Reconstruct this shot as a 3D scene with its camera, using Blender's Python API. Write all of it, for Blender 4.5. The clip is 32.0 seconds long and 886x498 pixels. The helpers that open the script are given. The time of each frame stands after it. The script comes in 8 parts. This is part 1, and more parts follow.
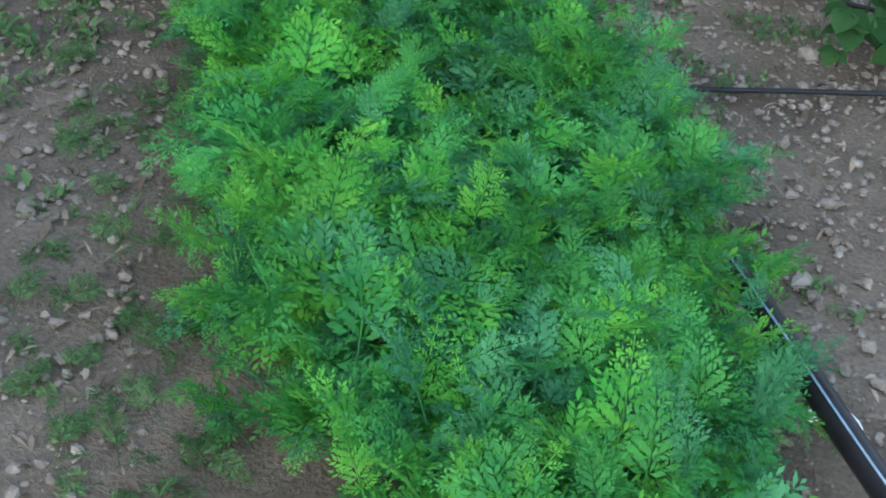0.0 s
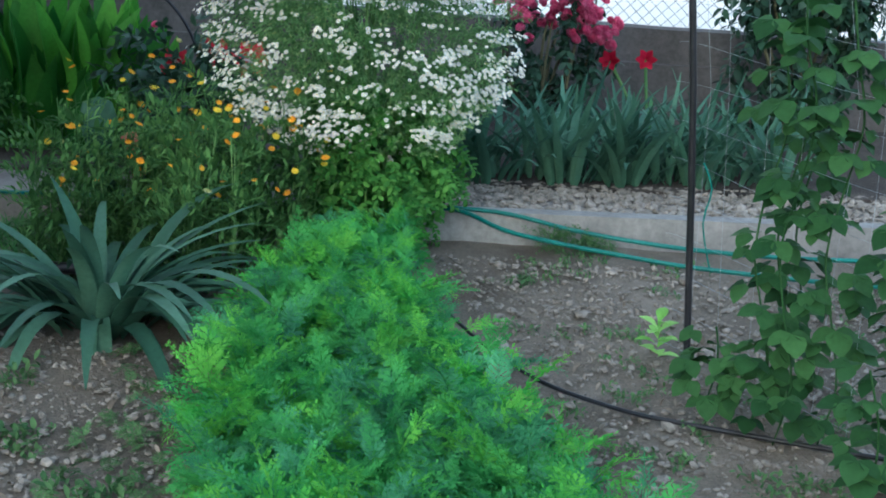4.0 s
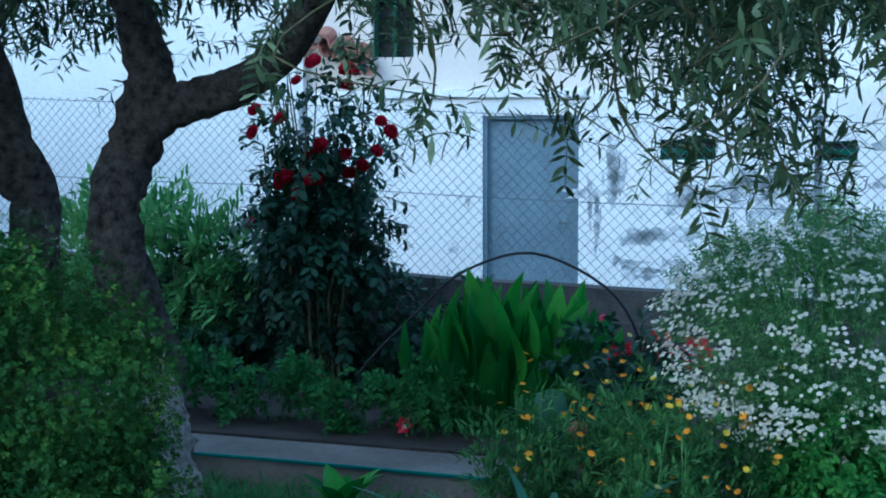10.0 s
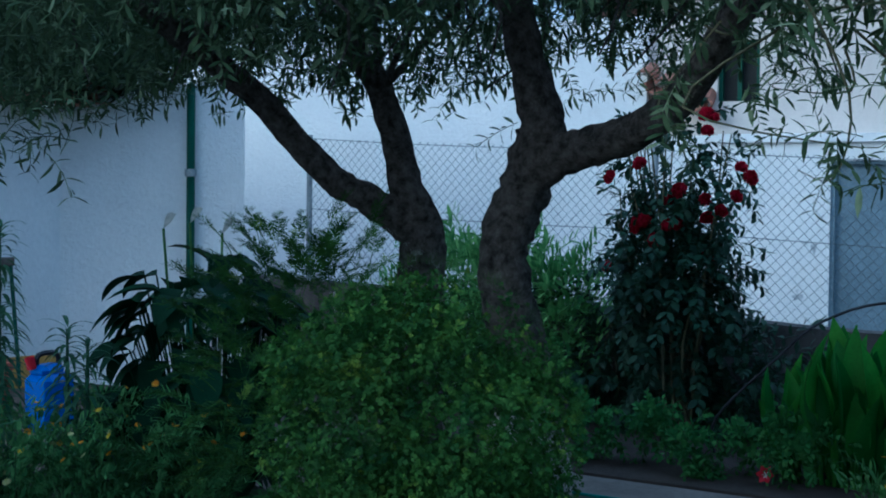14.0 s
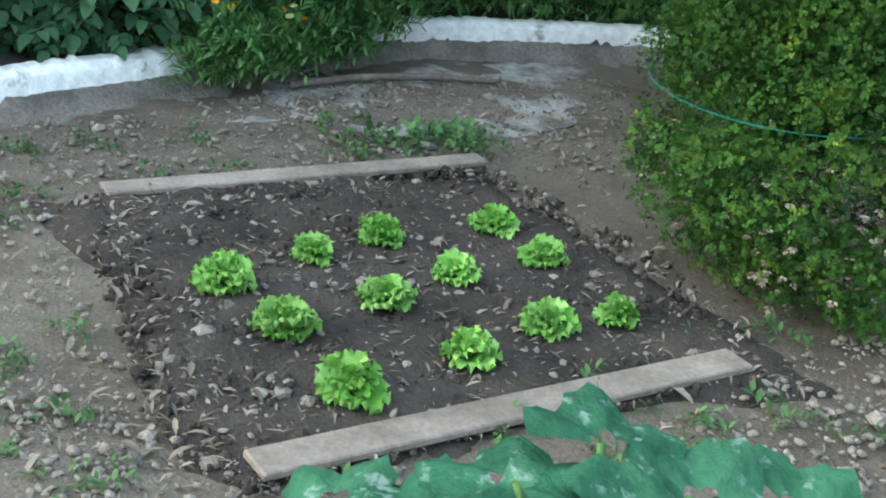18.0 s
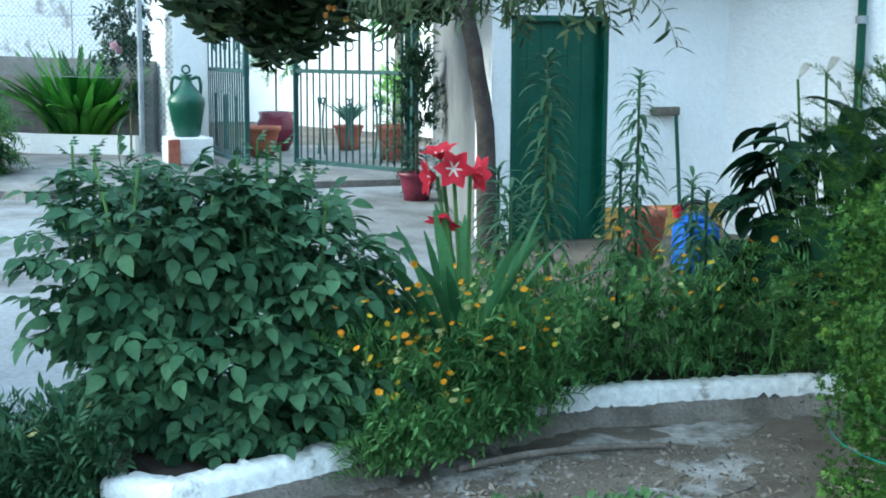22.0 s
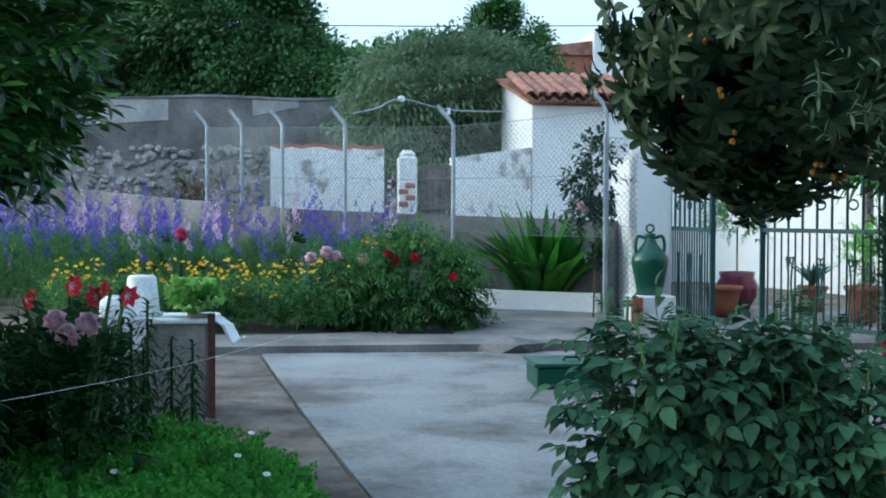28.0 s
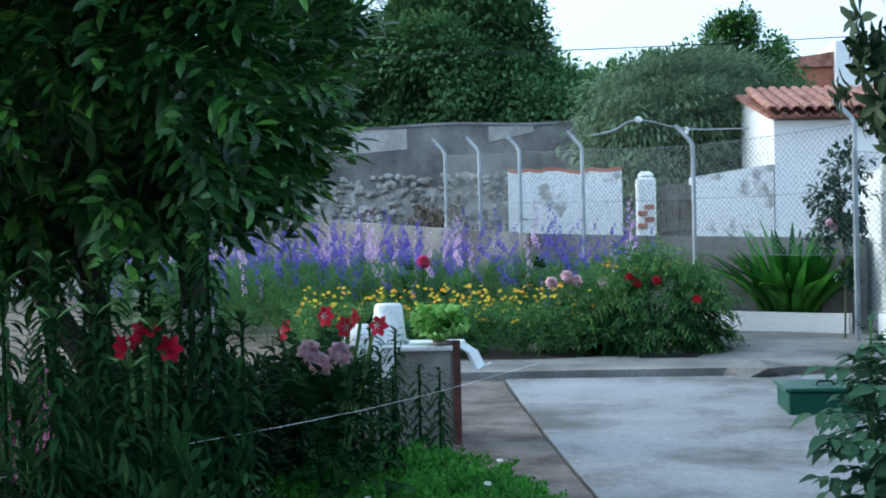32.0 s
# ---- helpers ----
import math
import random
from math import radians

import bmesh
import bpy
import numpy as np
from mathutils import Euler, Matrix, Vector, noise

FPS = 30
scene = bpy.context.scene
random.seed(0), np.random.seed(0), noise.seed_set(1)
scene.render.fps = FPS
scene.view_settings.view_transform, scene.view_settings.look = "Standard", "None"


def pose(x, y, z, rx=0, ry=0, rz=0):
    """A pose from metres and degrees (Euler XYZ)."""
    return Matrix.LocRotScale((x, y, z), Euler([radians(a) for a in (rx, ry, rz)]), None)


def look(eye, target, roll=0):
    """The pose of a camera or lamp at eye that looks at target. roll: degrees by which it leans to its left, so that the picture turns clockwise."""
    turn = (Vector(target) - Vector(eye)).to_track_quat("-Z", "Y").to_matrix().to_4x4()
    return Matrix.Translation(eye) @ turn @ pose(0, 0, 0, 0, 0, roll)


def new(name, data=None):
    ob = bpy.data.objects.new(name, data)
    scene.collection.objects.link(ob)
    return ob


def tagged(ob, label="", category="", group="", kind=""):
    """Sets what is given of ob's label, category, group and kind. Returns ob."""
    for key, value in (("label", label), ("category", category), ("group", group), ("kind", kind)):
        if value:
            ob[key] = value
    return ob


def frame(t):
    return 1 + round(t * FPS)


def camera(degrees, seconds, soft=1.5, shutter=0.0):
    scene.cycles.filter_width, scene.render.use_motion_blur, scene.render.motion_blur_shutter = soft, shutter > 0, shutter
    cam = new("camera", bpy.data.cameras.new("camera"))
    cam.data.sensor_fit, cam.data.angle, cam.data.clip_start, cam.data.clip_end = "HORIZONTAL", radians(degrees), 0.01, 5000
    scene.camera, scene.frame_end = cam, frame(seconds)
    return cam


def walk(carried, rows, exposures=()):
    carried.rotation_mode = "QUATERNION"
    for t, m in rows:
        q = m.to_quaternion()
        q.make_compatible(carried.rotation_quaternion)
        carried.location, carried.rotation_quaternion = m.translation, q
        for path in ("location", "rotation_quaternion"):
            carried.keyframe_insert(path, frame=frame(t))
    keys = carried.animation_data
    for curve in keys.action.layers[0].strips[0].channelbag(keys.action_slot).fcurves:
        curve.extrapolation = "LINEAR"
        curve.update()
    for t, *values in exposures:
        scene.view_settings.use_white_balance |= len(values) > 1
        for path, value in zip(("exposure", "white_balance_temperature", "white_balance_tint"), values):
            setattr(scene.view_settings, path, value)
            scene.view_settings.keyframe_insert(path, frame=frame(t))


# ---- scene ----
# seconds, stops, white balance
EXPOSURES = [(0.0, 1.5, 5100, 6.0), (3.5, 1.55, 4900, 2.0), (6.0, 1.6, 4500, 0.0), (8.5, 1.3, 4100, -2.0), (10.5, 0.78, 3950, -4.0), (14.5, 0.38, 4100, -2.0), (17.0, 2.3, 5200, 4.0), (18.0, 2.1, 5350, 0.0), (20.5, 2.05, 5000, -2.0), (22.0, 2.15, 4900, -6.0), (24.5, 1.35, 4800, -6.0), (28.0, 1.2, 4900, -2.0), (32.0, 1.4, 4900, 0.0)]
cam = camera(36.00, 32.0, soft=1.9)
PATH = [
    (0, look((0.0719, 0.0235, 1.4553), (-0.0512, 1.6647, 0.3190), 6.64)),
    (0.5, look((0.0711, 0.0124, 1.4323), (-0.1106, 1.6892, 0.3574), 4.20)),
    (1, look((0.1170, 0.0481, 1.4150), (-0.1296, 1.7589, 0.4088), 3.06)),
    (1.5, look((0.1104, 0.0563, 1.4177), (-0.1584, 1.8071, 0.4891), 2.82)),
    (2, look((0.1057, 0.0722, 1.4318), (-0.1820, 1.8777, 0.6211), 2.19)),
    (2.5, look((0.1041, 0.0802, 1.4386), (-0.2072, 1.9123, 0.6993), 1.30)),
    (3, look((0.1223, 0.0853, 1.4507), (-0.1637, 1.9497, 0.7857), 1.00)),
    (3.5, look((0.1262, 0.0778, 1.4486), (-0.1006, 1.9768, 0.8636), 1.53)),
    (5.5, look((0.1120, 0.0700, 1.4609), (-0.2217, 2.0032, 1.0720), 0.34)),
    (6, look((0.1237, 0.0797, 1.4699), (-0.2419, 2.0124, 1.1079), -0.30)),
    (6.5, look((0.1250, 0.0833, 1.4708), (-0.2903, 2.0126, 1.1462), -0.05)),
    (7, look((0.1068, 0.0758, 1.4673), (-0.3715, 1.9956, 1.1749), -0.14)),
    (7.5, look((0.1121, 0.0766, 1.4802), (-0.4332, 1.9810, 1.2046), -0.50)),
    (8, look((0.0874, 0.0936, 1.4677), (-0.5220, 1.9779, 1.1887), -0.66)),
    (8.5, look((0.0881, 0.1317, 1.4763), (-0.6029, 1.9916, 1.2243), -0.58)),
    (9, look((0.0631, 0.0827, 1.4898), (-0.6886, 1.9260, 1.2970), -0.54)),
    (9.5, look((0.0317, 0.0528, 1.4925), (-0.7680, 1.8794, 1.3370), 0.02)),
    (10, look((0.0295, 0.0052, 1.5055), (-0.8130, 1.8151, 1.3868), -0.03)),
    (10.5, look((0.0374, -0.0251, 1.5131), (-0.8384, 1.7710, 1.4296), -0.05)),
    (11, look((0.0250, -0.0553, 1.5070), (-0.8616, 1.7370, 1.4705), -0.08)),
    (11.5, look((0.0446, -0.1318, 1.5283), (-0.8692, 1.6472, 1.5158), 0.43)),
    (12, look((0.0339, -0.2007, 1.5339), (-0.9283, 1.5526, 1.5357), 0.77)),
    (12.5, look((0.0195, -0.2141, 1.5334), (-0.9992, 1.5070, 1.5286), 1.11)),
    (13, look((-0.0046, -0.2649, 1.5340), (-1.0738, 1.4252, 1.5212), 1.05)),
    (13.5, look((-0.0426, -0.2732, 1.5322), (-1.1762, 1.3739, 1.4885), 0.83)),
    (14, look((-0.1337, -0.2244, 1.5207), (-1.3666, 1.3493, 1.4603), 0.65)),
    (14.5, look((-0.1178, -0.2003, 1.5350), (-1.4709, 1.2706, 1.4596), 0.27)),
    (16.5, look((0.0975, 0.1367, 1.4807), (-1.4918, 1.2676, 1.0390), 1.47)),
    (17, look((0.0968, 0.1705, 1.4822), (-1.5012, 1.2340, 0.9205), 2.97)),
    (17.5, look((0.0898, 0.1837, 1.4794), (-1.5091, 1.1775, 0.8041), 3.98)),
    (18, look((0.0929, 0.1853, 1.4725), (-1.4999, 1.1165, 0.7006), 7.43)),
    (18.5, look((0.0887, 0.1843, 1.4831), (-1.5141, 1.0660, 0.6748), 7.60)),
    (19, look((0.0790, 0.1785, 1.4878), (-1.6113, 1.0149, 0.8221), 4.02)),
    (19.5, look((0.0631, 0.1763, 1.4880), (-1.6809, 0.9409, 0.8767), 2.78)),
    (20, look((0.0548, 0.1820, 1.4946), (-1.7365, 0.8798, 0.9431), 0.27)),
    (20.5, look((0.0458, 0.1757, 1.4853), (-1.7769, 0.8356, 0.9930), -0.56)),
    (21, look((0.0327, 0.1867, 1.5112), (-1.8040, 0.8391, 1.0627), -0.87)),
    (21.5, look((0.0112, 0.1913, 1.5198), (-1.8225, 0.9015, 1.1548), -0.57)),
    (22, look((0.0067, 0.1806, 1.5265), (-1.8212, 0.9397, 1.2389), 0.30)),
    (22.5, look((-0.0039, 0.1788, 1.5287), (-1.8273, 0.9667, 1.2951), 0.86)),
    (23, look((0.0070, 0.1732, 1.5390), (-1.8181, 0.9684, 1.3478), 0.69)),
    (23.5, look((0.0020, 0.1696, 1.5469), (-1.8417, 0.9302, 1.3985), 0.69)),
    (24, look((0.0065, 0.1694, 1.5514), (-1.8583, 0.8825, 1.4343), 0.75)),
    (24.5, look((-0.0097, 0.1399, 1.5492), (-1.8943, 0.8002, 1.4372), 1.08)),
    (26.5, look((-0.0173, -0.1647, 1.4991), (-1.9698, 0.2595, 1.4115), 0.56)),
    (27, look((-0.1194, -0.1773, 1.4941), (-2.0939, 0.1320, 1.4195), 0.57)),
    (27.5, look((-0.1559, -0.1773, 1.4914), (-2.1410, 0.0550, 1.4200), 0.57)),
    (28, look((-0.1482, -0.1739, 1.4881), (-2.1409, -0.0122, 1.4336), 0.15)),
    (28.5, look((-0.1656, -0.1895, 1.4908), (-2.1621, -0.0817, 1.4432), 0.15)),
    (29, look((-0.1800, -0.2007, 1.4903), (-2.1789, -0.1575, 1.4387), 0.04)),
    (29.5, look((-0.1884, -0.2031, 1.4926), (-2.1877, -0.2163, 1.4419), -0.09)),
    (30, look((-0.1966, -0.2047, 1.5020), (-2.1952, -0.2677, 1.4613), -0.61)),
    (30.5, look((-0.1923, -0.2074, 1.5021), (-2.1895, -0.3104, 1.4757), -0.97)),
    (31, look((-0.1889, -0.2146, 1.5061), (-2.1840, -0.3531, 1.4853), -1.15)),
    (31.5, look((-0.1771, -0.2143, 1.5035), (-2.1702, -0.3789, 1.4821), -1.30)),
    (32, look((-0.1863, -0.2150, 1.5067), (-2.1778, -0.3982, 1.4888), -1.28)),
]
walk(cam, PATH, EXPOSURES)

# ---- light ----
world = bpy.data.worlds.new("evening_sky")
scene.world = world
world.use_nodes = True
wn = world.node_tree
sky = wn.nodes.new("ShaderNodeTexSky")
sky.sky_type, sky.sun_disc = "NISHITA", False
sky.sun_elevation, sky.sun_rotation = radians(20), radians(196)
sky.air_density, sky.dust_density, sky.ozone_density = 1.0, 8.0, 1.0
wn.nodes["Background"].inputs["Strength"].default_value = 0.06
wn.links.new(sky.outputs[0], wn.nodes["Background"].inputs["Color"])
# even veil of thin cloud over the whole dusk sky
veil = wn.nodes.new("ShaderNodeBackground")
veil.inputs["Color"].default_value, veil.inputs["Strength"].default_value = (0.92, 0.97, 1.0, 1), 0.4
both = wn.nodes.new("ShaderNodeAddShader")
wn.links.new(wn.nodes["Background"].outputs[0], both.inputs[0])
wn.links.new(veil.outputs[0], both.inputs[1])
wn.links.new(both.outputs[0], wn.nodes["World Output"].inputs["Surface"])
sun = new("sun", bpy.data.lights.new("sun", "SUN"))
sun.data.energy, sun.data.angle, sun.data.color = 0.2, radians(110), (1.0, 0.99, 0.97)
sun.matrix_world = look((-6.0, -21.0, 8.0), (0, 0, 0))


# ---- materials ----
def nodes_of(name, rough=0.8, spec=0.3, metal=0.0):
    m = bpy.data.materials.new(name)
    m.use_nodes = True
    t = m.node_tree
    b = t.nodes["Principled BSDF"]
    b.inputs["Roughness"].default_value = rough
    b.inputs["Metallic"].default_value = metal
    b.inputs["Specular IOR Level"].default_value = spec
    return m, t, b


def noise_node(t, scale, detail=6, rough=0.6, coord=None):
    n = t.nodes.new("ShaderNodeTexNoise")
    n.inputs["Scale"].default_value, n.inputs["Detail"].default_value = scale, detail
    n.inputs["Roughness"].default_value = rough
    if coord is None:
        g = t.nodes.new("ShaderNodeNewGeometry")
        coord = g.outputs["Position"]
    t.links.new(coord, n.inputs["Vector"])
    return n.outputs["Fac"]


def ramp(t, fac, stops):
    r = t.nodes.new("ShaderNodeValToRGB")
    el = r.color_ramp.elements
    while len(el) < len(stops):
        el.new(0.5)
    for e, (p, c) in zip(el, stops):
        e.position, e.color = p, (*c, 1)
    t.links.new(fac, r.inputs[0])
    return r.outputs[0]


def mix(t, fac, a, b, mode="MIX"):
    n = t.nodes.new("ShaderNodeMix")
    n.data_type, n.blend_type = "RGBA", mode
    if isinstance(fac, (int, float)):
        n.inputs[0].default_value = fac
    else:
        t.links.new(fac, n.inputs[0])
    for socket, v in ((n.inputs[6], a), (n.inputs[7], b)):
        if isinstance(v, tuple):
            socket.default_value = (*v, 1)
        else:
            t.links.new(v, socket)
    return n.outputs[2]


def bump(t, b, height, strength, dist=0.02):
    n = t.nodes.new("ShaderNodeBump")
    n.inputs["Strength"].default_value, n.inputs["Distance"].default_value = strength, dist
    t.links.new(height, n.inputs["Height"])
    t.links.new(n.outputs[0], b.inputs["Normal"])


def shade(c, f):
    return tuple(min(1, v * f) for v in c)


def surface(name, c1, c2, big=1.5, fine=40, rough=0.85, relief=0.3, dist=0.01, c3=None, spec=0.25, metal=0.0, spread=(0.35, 0.65), grainy=0.25):
    """A rough solid with stains at one scale and grain at another."""
    m, t, b = nodes_of(name, rough, spec, metal)
    n1, n2 = noise_node(t, big, 8, 0.65), noise_node(t, fine, 4, 0.7)
    stops = [(spread[0], c1), (spread[1], c2)]
    if c3:
        stops.append((0.8, c3))
    col = ramp(t, n1, stops)
    grain = ramp(t, n2, [(0.25, (1 - grainy,) * 3), (0.75, (1 + grainy * 0.85,) * 3)])
    t.links.new(mix(t, 1.0, col, grain, "MULTIPLY"), b.inputs["Base Color"])
    bump(t, b, n2, relief, dist)
    return m


LEAF_NAMES = set()


def leafy(name, dark, light, rough=0.5, through_light=0.25, spec=0.4, third=None, big=3.0, single=True):
    """A leaf: each one differs a little, the patch varies, some light comes through."""
    m, t, b = nodes_of(name, min(1, rough + 0.12), spec * 0.5)
    LEAF_NAMES.add(m.name)
    g = t.nodes.new("ShaderNodeNewGeometry")
    stops = [(0.0, dark), (1.0, light)] if not third else [(0.0, dark), (0.78, light), (1.0, third)]
    who = t.nodes.new("ShaderNodeObjectInfo")
    both = t.nodes.new("ShaderNodeMath")
    both.operation = "ADD"
    t.links.new(g.outputs["Random Per Island"], both.inputs[0])
    t.links.new(who.outputs["Random"], both.inputs[1])
    wrap = t.nodes.new("ShaderNodeMath")
    wrap.operation = "FRACT"
    t.links.new(both.outputs[0], wrap.inputs[0])
    pick = wrap.outputs[0] if single else ramp(t, noise_node(t, 9, 2, 0.5), [(0.3, (0, 0, 0)), (0.72, (1, 1, 1))])
    col = ramp(t, pick, stops)
    n = noise_node(t, big, 3, 0.5)
    tone = ramp(t, n, [(0.3, (0.66, 0.68, 0.66)), (0.7, (1.25, 1.22, 1.2))])
    fine = ramp(t, noise_node(t, 60, 3, 0.6), [(0.3, (0.85, 0.86, 0.85)), (0.7, (1.12, 1.1, 1.1))])
    col = mix(t, 1.0, mix(t, 1.0, col, tone, "MULTIPLY"), fine, "MULTIPLY")
    t.links.new(col, b.inputs["Base Color"])
    tr = t.nodes.new("ShaderNodeBsdfTranslucent")
    t.links.new(col, tr.inputs["Color"])
    mx = t.nodes.new("ShaderNodeMixShader")
    mx.inputs[0].default_value = through_light
    t.links.new(b.outputs[0], mx.inputs[1])
    t.links.new(tr.outputs[0], mx.inputs[2])
    t.links.new(mx.outputs[0], t.nodes["Material Output"].inputs["Surface"])
    return m


M = {}
M["bark"] = surface("olive_bark", (0.022, 0.019, 0.016), (0.17, 0.15, 0.13), 24, 90, 0.95, 1.0, 0.06)
M["bark_grey"] = surface("grey_bark", (0.16, 0.145, 0.13), (0.5, 0.47, 0.43), 20, 70, 0.95, 1.0, 0.04)
M["bark_dark"] = surface("citrus_bark", (0.03, 0.026, 0.024), (0.075, 0.065, 0.058), 7, 60, 0.95, 0.7, 0.01)
M["limewash_bark"] = surface("whitewashed_bark", (0.1, 0.09, 0.08), (0.6, 0.6, 0.58), 5, 50, 0.95, 0.7, 0.01)
M["carrot"] = leafy("carrot_leaf", (0.066, 0.25, 0.07), (0.14, 0.43, 0.095), 0.6, 0.35, 0.25, single=False)
M["carrot_blue"] = leafy("mature_carrot_leaf", (0.06, 0.2, 0.095), (0.125, 0.35, 0.15), 0.6, 0.35, 0.25, single=False)
M["carrot_new"] = leafy("young_carrot_leaf", (0.095, 0.36, 0.055), (0.22, 0.54, 0.07), 0.6, 0.4, 0.25, single=False)
M["iris"] = leafy("iris_leaf", (0.04, 0.1, 0.065), (0.1, 0.2, 0.13), 0.45, 0.2, 0.45)
M["canna"] = leafy("canna_leaf", (0.022, 0.095, 0.014), (0.085, 0.25, 0.025), 0.4, 0.35, 0.4, (0.14, 0.36, 0.04))
M["rose_leaf"] = leafy("rose_leaf", (0.014, 0.038, 0.022), (0.035, 0.075, 0.04), 0.4, 0.15, 0.45)
M["olive_leaf"] = leafy("olive_leaf", (0.035, 0.06, 0.027), (0.1, 0.145, 0.068), 0.5, 0.25, 0.35, (0.23, 0.29, 0.17))
M["citrus"] = leafy("citrus_leaf", (0.013, 0.045, 0.011), (0.055, 0.15, 0.025), 0.25, 0.2, 0.9, (0.16, 0.34, 0.05))
M["loquat_leaf"] = leafy("loquat_leaf", (0.012, 0.028, 0.012), (0.035, 0.062, 0.025), 0.45, 0.1, 0.35, (0.065, 0.1, 0.04))
M["daisy_leaf"] = leafy("feverfew_leaf", (0.04, 0.11, 0.035), (0.12, 0.24, 0.08), 0.6, 0.3, 0.25, (0.2, 0.33, 0.06))
M["parsley"] = leafy("parsley_leaf", (0.021, 0.062, 0.014), (0.075, 0.155, 0.024), 0.55, 0.25, 0.3, (0.21, 0.3, 0.035), single=False)
M["marigold_leaf"] = leafy("marigold_leaf", (0.08, 0.19, 0.06), (0.22, 0.4, 0.13), 0.6, 0.35, 0.3)
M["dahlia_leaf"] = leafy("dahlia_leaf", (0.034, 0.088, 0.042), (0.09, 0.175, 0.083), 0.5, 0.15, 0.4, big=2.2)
M["lettuce"] = leafy("lettuce_leaf", (0.2, 0.44, 0.07), (0.42, 0.68, 0.2), 0.45, 0.35, 0.35)
M["squash"] = leafy("squash_leaf", (0.036, 0.12, 0.066), (0.075, 0.19, 0.105), 0.7, 0.25, 0.25, big=14)
tree_ = M["squash"].node_tree
principled = tree_.nodes["Principled BSDF"]
was = principled.inputs["Base Color"].links[0].from_socket
spots = ramp(tree_, noise_node(tree_, 26, 3, 0.6), [(0.58, (0, 0, 0)), (0.68, (1, 1, 1))])
tree_.links.new(mix(tree_, spots, was, (0.22, 0.32, 0.26)), principled.inputs["Base Color"])
bump(tree_, principled, noise_node(tree_, 45, 4, 0.6), 0.8, 0.012)
M["feverfew"] = leafy("feverfew_spray_leaf", (0.075, 0.17, 0.055), (0.2, 0.35, 0.13), 0.6, 0.35, 0.25, (0.3, 0.42, 0.16))
# darker copy of the marigold leaf, with shade put into the colour
M["marigold_shade"] = leafy("shaded_marigold_leaf", (0.05, 0.12, 0.035), (0.14, 0.27, 0.075), 0.6, 0.25, 0.25)
M["skirt"] = leafy("low_feverfew_leaf", (0.05, 0.16, 0.03), (0.15, 0.34, 0.065), 0.6, 0.35, 0.25)
M["pale_render"] = surface("pale_new_render", (0.3, 0.29, 0.28), (0.5, 0.49, 0.47), 1.4, 30, 0.95, 0.4)
M["strap"] = leafy("amaryllis_strap_leaf", (0.045, 0.13, 0.05), (0.11, 0.25, 0.1), 0.5, 0.25, 0.35)
M["bean"] = leafy("bean_leaf", (0.02, 0.06, 0.018), (0.05, 0.12, 0.035), 0.55, 0.25, 0.3)
M["weed"] = leafy("weed_leaf", (0.06, 0.13, 0.05), (0.14, 0.24, 0.09), 0.65, 0.25, 0.25)
M["grass"] = leafy("grass_blade", (0.04, 0.12, 0.03), (0.1, 0.22, 0.055), 0.6, 0.25, 0.25)
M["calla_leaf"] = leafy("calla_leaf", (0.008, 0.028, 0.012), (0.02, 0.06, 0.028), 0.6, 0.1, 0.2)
M["far_green"] = leafy("far_tree_leaf", (0.06, 0.14, 0.05), (0.18, 0.31, 0.12), 0.6, 0.3, 0.2, big=0.6)
M["far_olive"] = leafy("far_olive_leaf", (0.11, 0.17, 0.1), (0.26, 0.35, 0.21), 0.6, 0.2, 0.2, big=0.7)
M["stem"] = leafy("green_stem", (0.06, 0.14, 0.04), (0.16, 0.28, 0.09), 0.6, 0.1, 0.3)
# leaf colour lowered to carry the shade under the orange tree
M["shade_dark_leaf"] = leafy("shade_dark_bed_leaf", (0.009, 0.03, 0.009), (0.027, 0.068, 0.018), 0.7, 0.12, 0.15)
M["dry"] = leafy("dry_leaf", (0.1, 0.08, 0.06), (0.32, 0.275, 0.225), 0.85, 0.1, 0.1)
M["twig"] = surface("woody_stem", (0.06, 0.06, 0.035), (0.14, 0.13, 0.07), 8, 60, 0.9, 0.4)


def petal(name, c1, c2, glow=0.3):
    return leafy(name, c1, c2, 0.6, glow, 0.2, big=8)


M["red"] = petal("red_petal", (0.5, 0.018, 0.04), (0.68, 0.055, 0.09))
M["darkred"] = petal("dark_red_petal", (0.28, 0.004, 0.02), (0.5, 0.012, 0.05))
M["pink"] = petal("pink_petal", (0.62, 0.06, 0.2), (0.85, 0.24, 0.42))
M["palepink"] = petal("pale_pink_petal", (0.82, 0.55, 0.66), (0.94, 0.78, 0.84))
M["white"] = petal("white_petal", (0.7, 0.7, 0.66), (0.85, 0.85, 0.82))
M["orange"] = petal("orange_petal", (0.75, 0.26, 0.01), (0.85, 0.5, 0.03))
M["yellow"] = petal("yellow_petal", (0.72, 0.5, 0.02), (0.82, 0.66, 0.05))
M["seed"] = petal("seed_head", (0.38, 0.4, 0.12), (0.6, 0.6, 0.28))
M["violet"] = petal("violet_petal", (0.085, 0.06, 0.4), (0.18, 0.135, 0.56))
M["lilac"] = petal("lilac_petal", (0.5, 0.32, 0.6), (0.72, 0.52, 0.74))

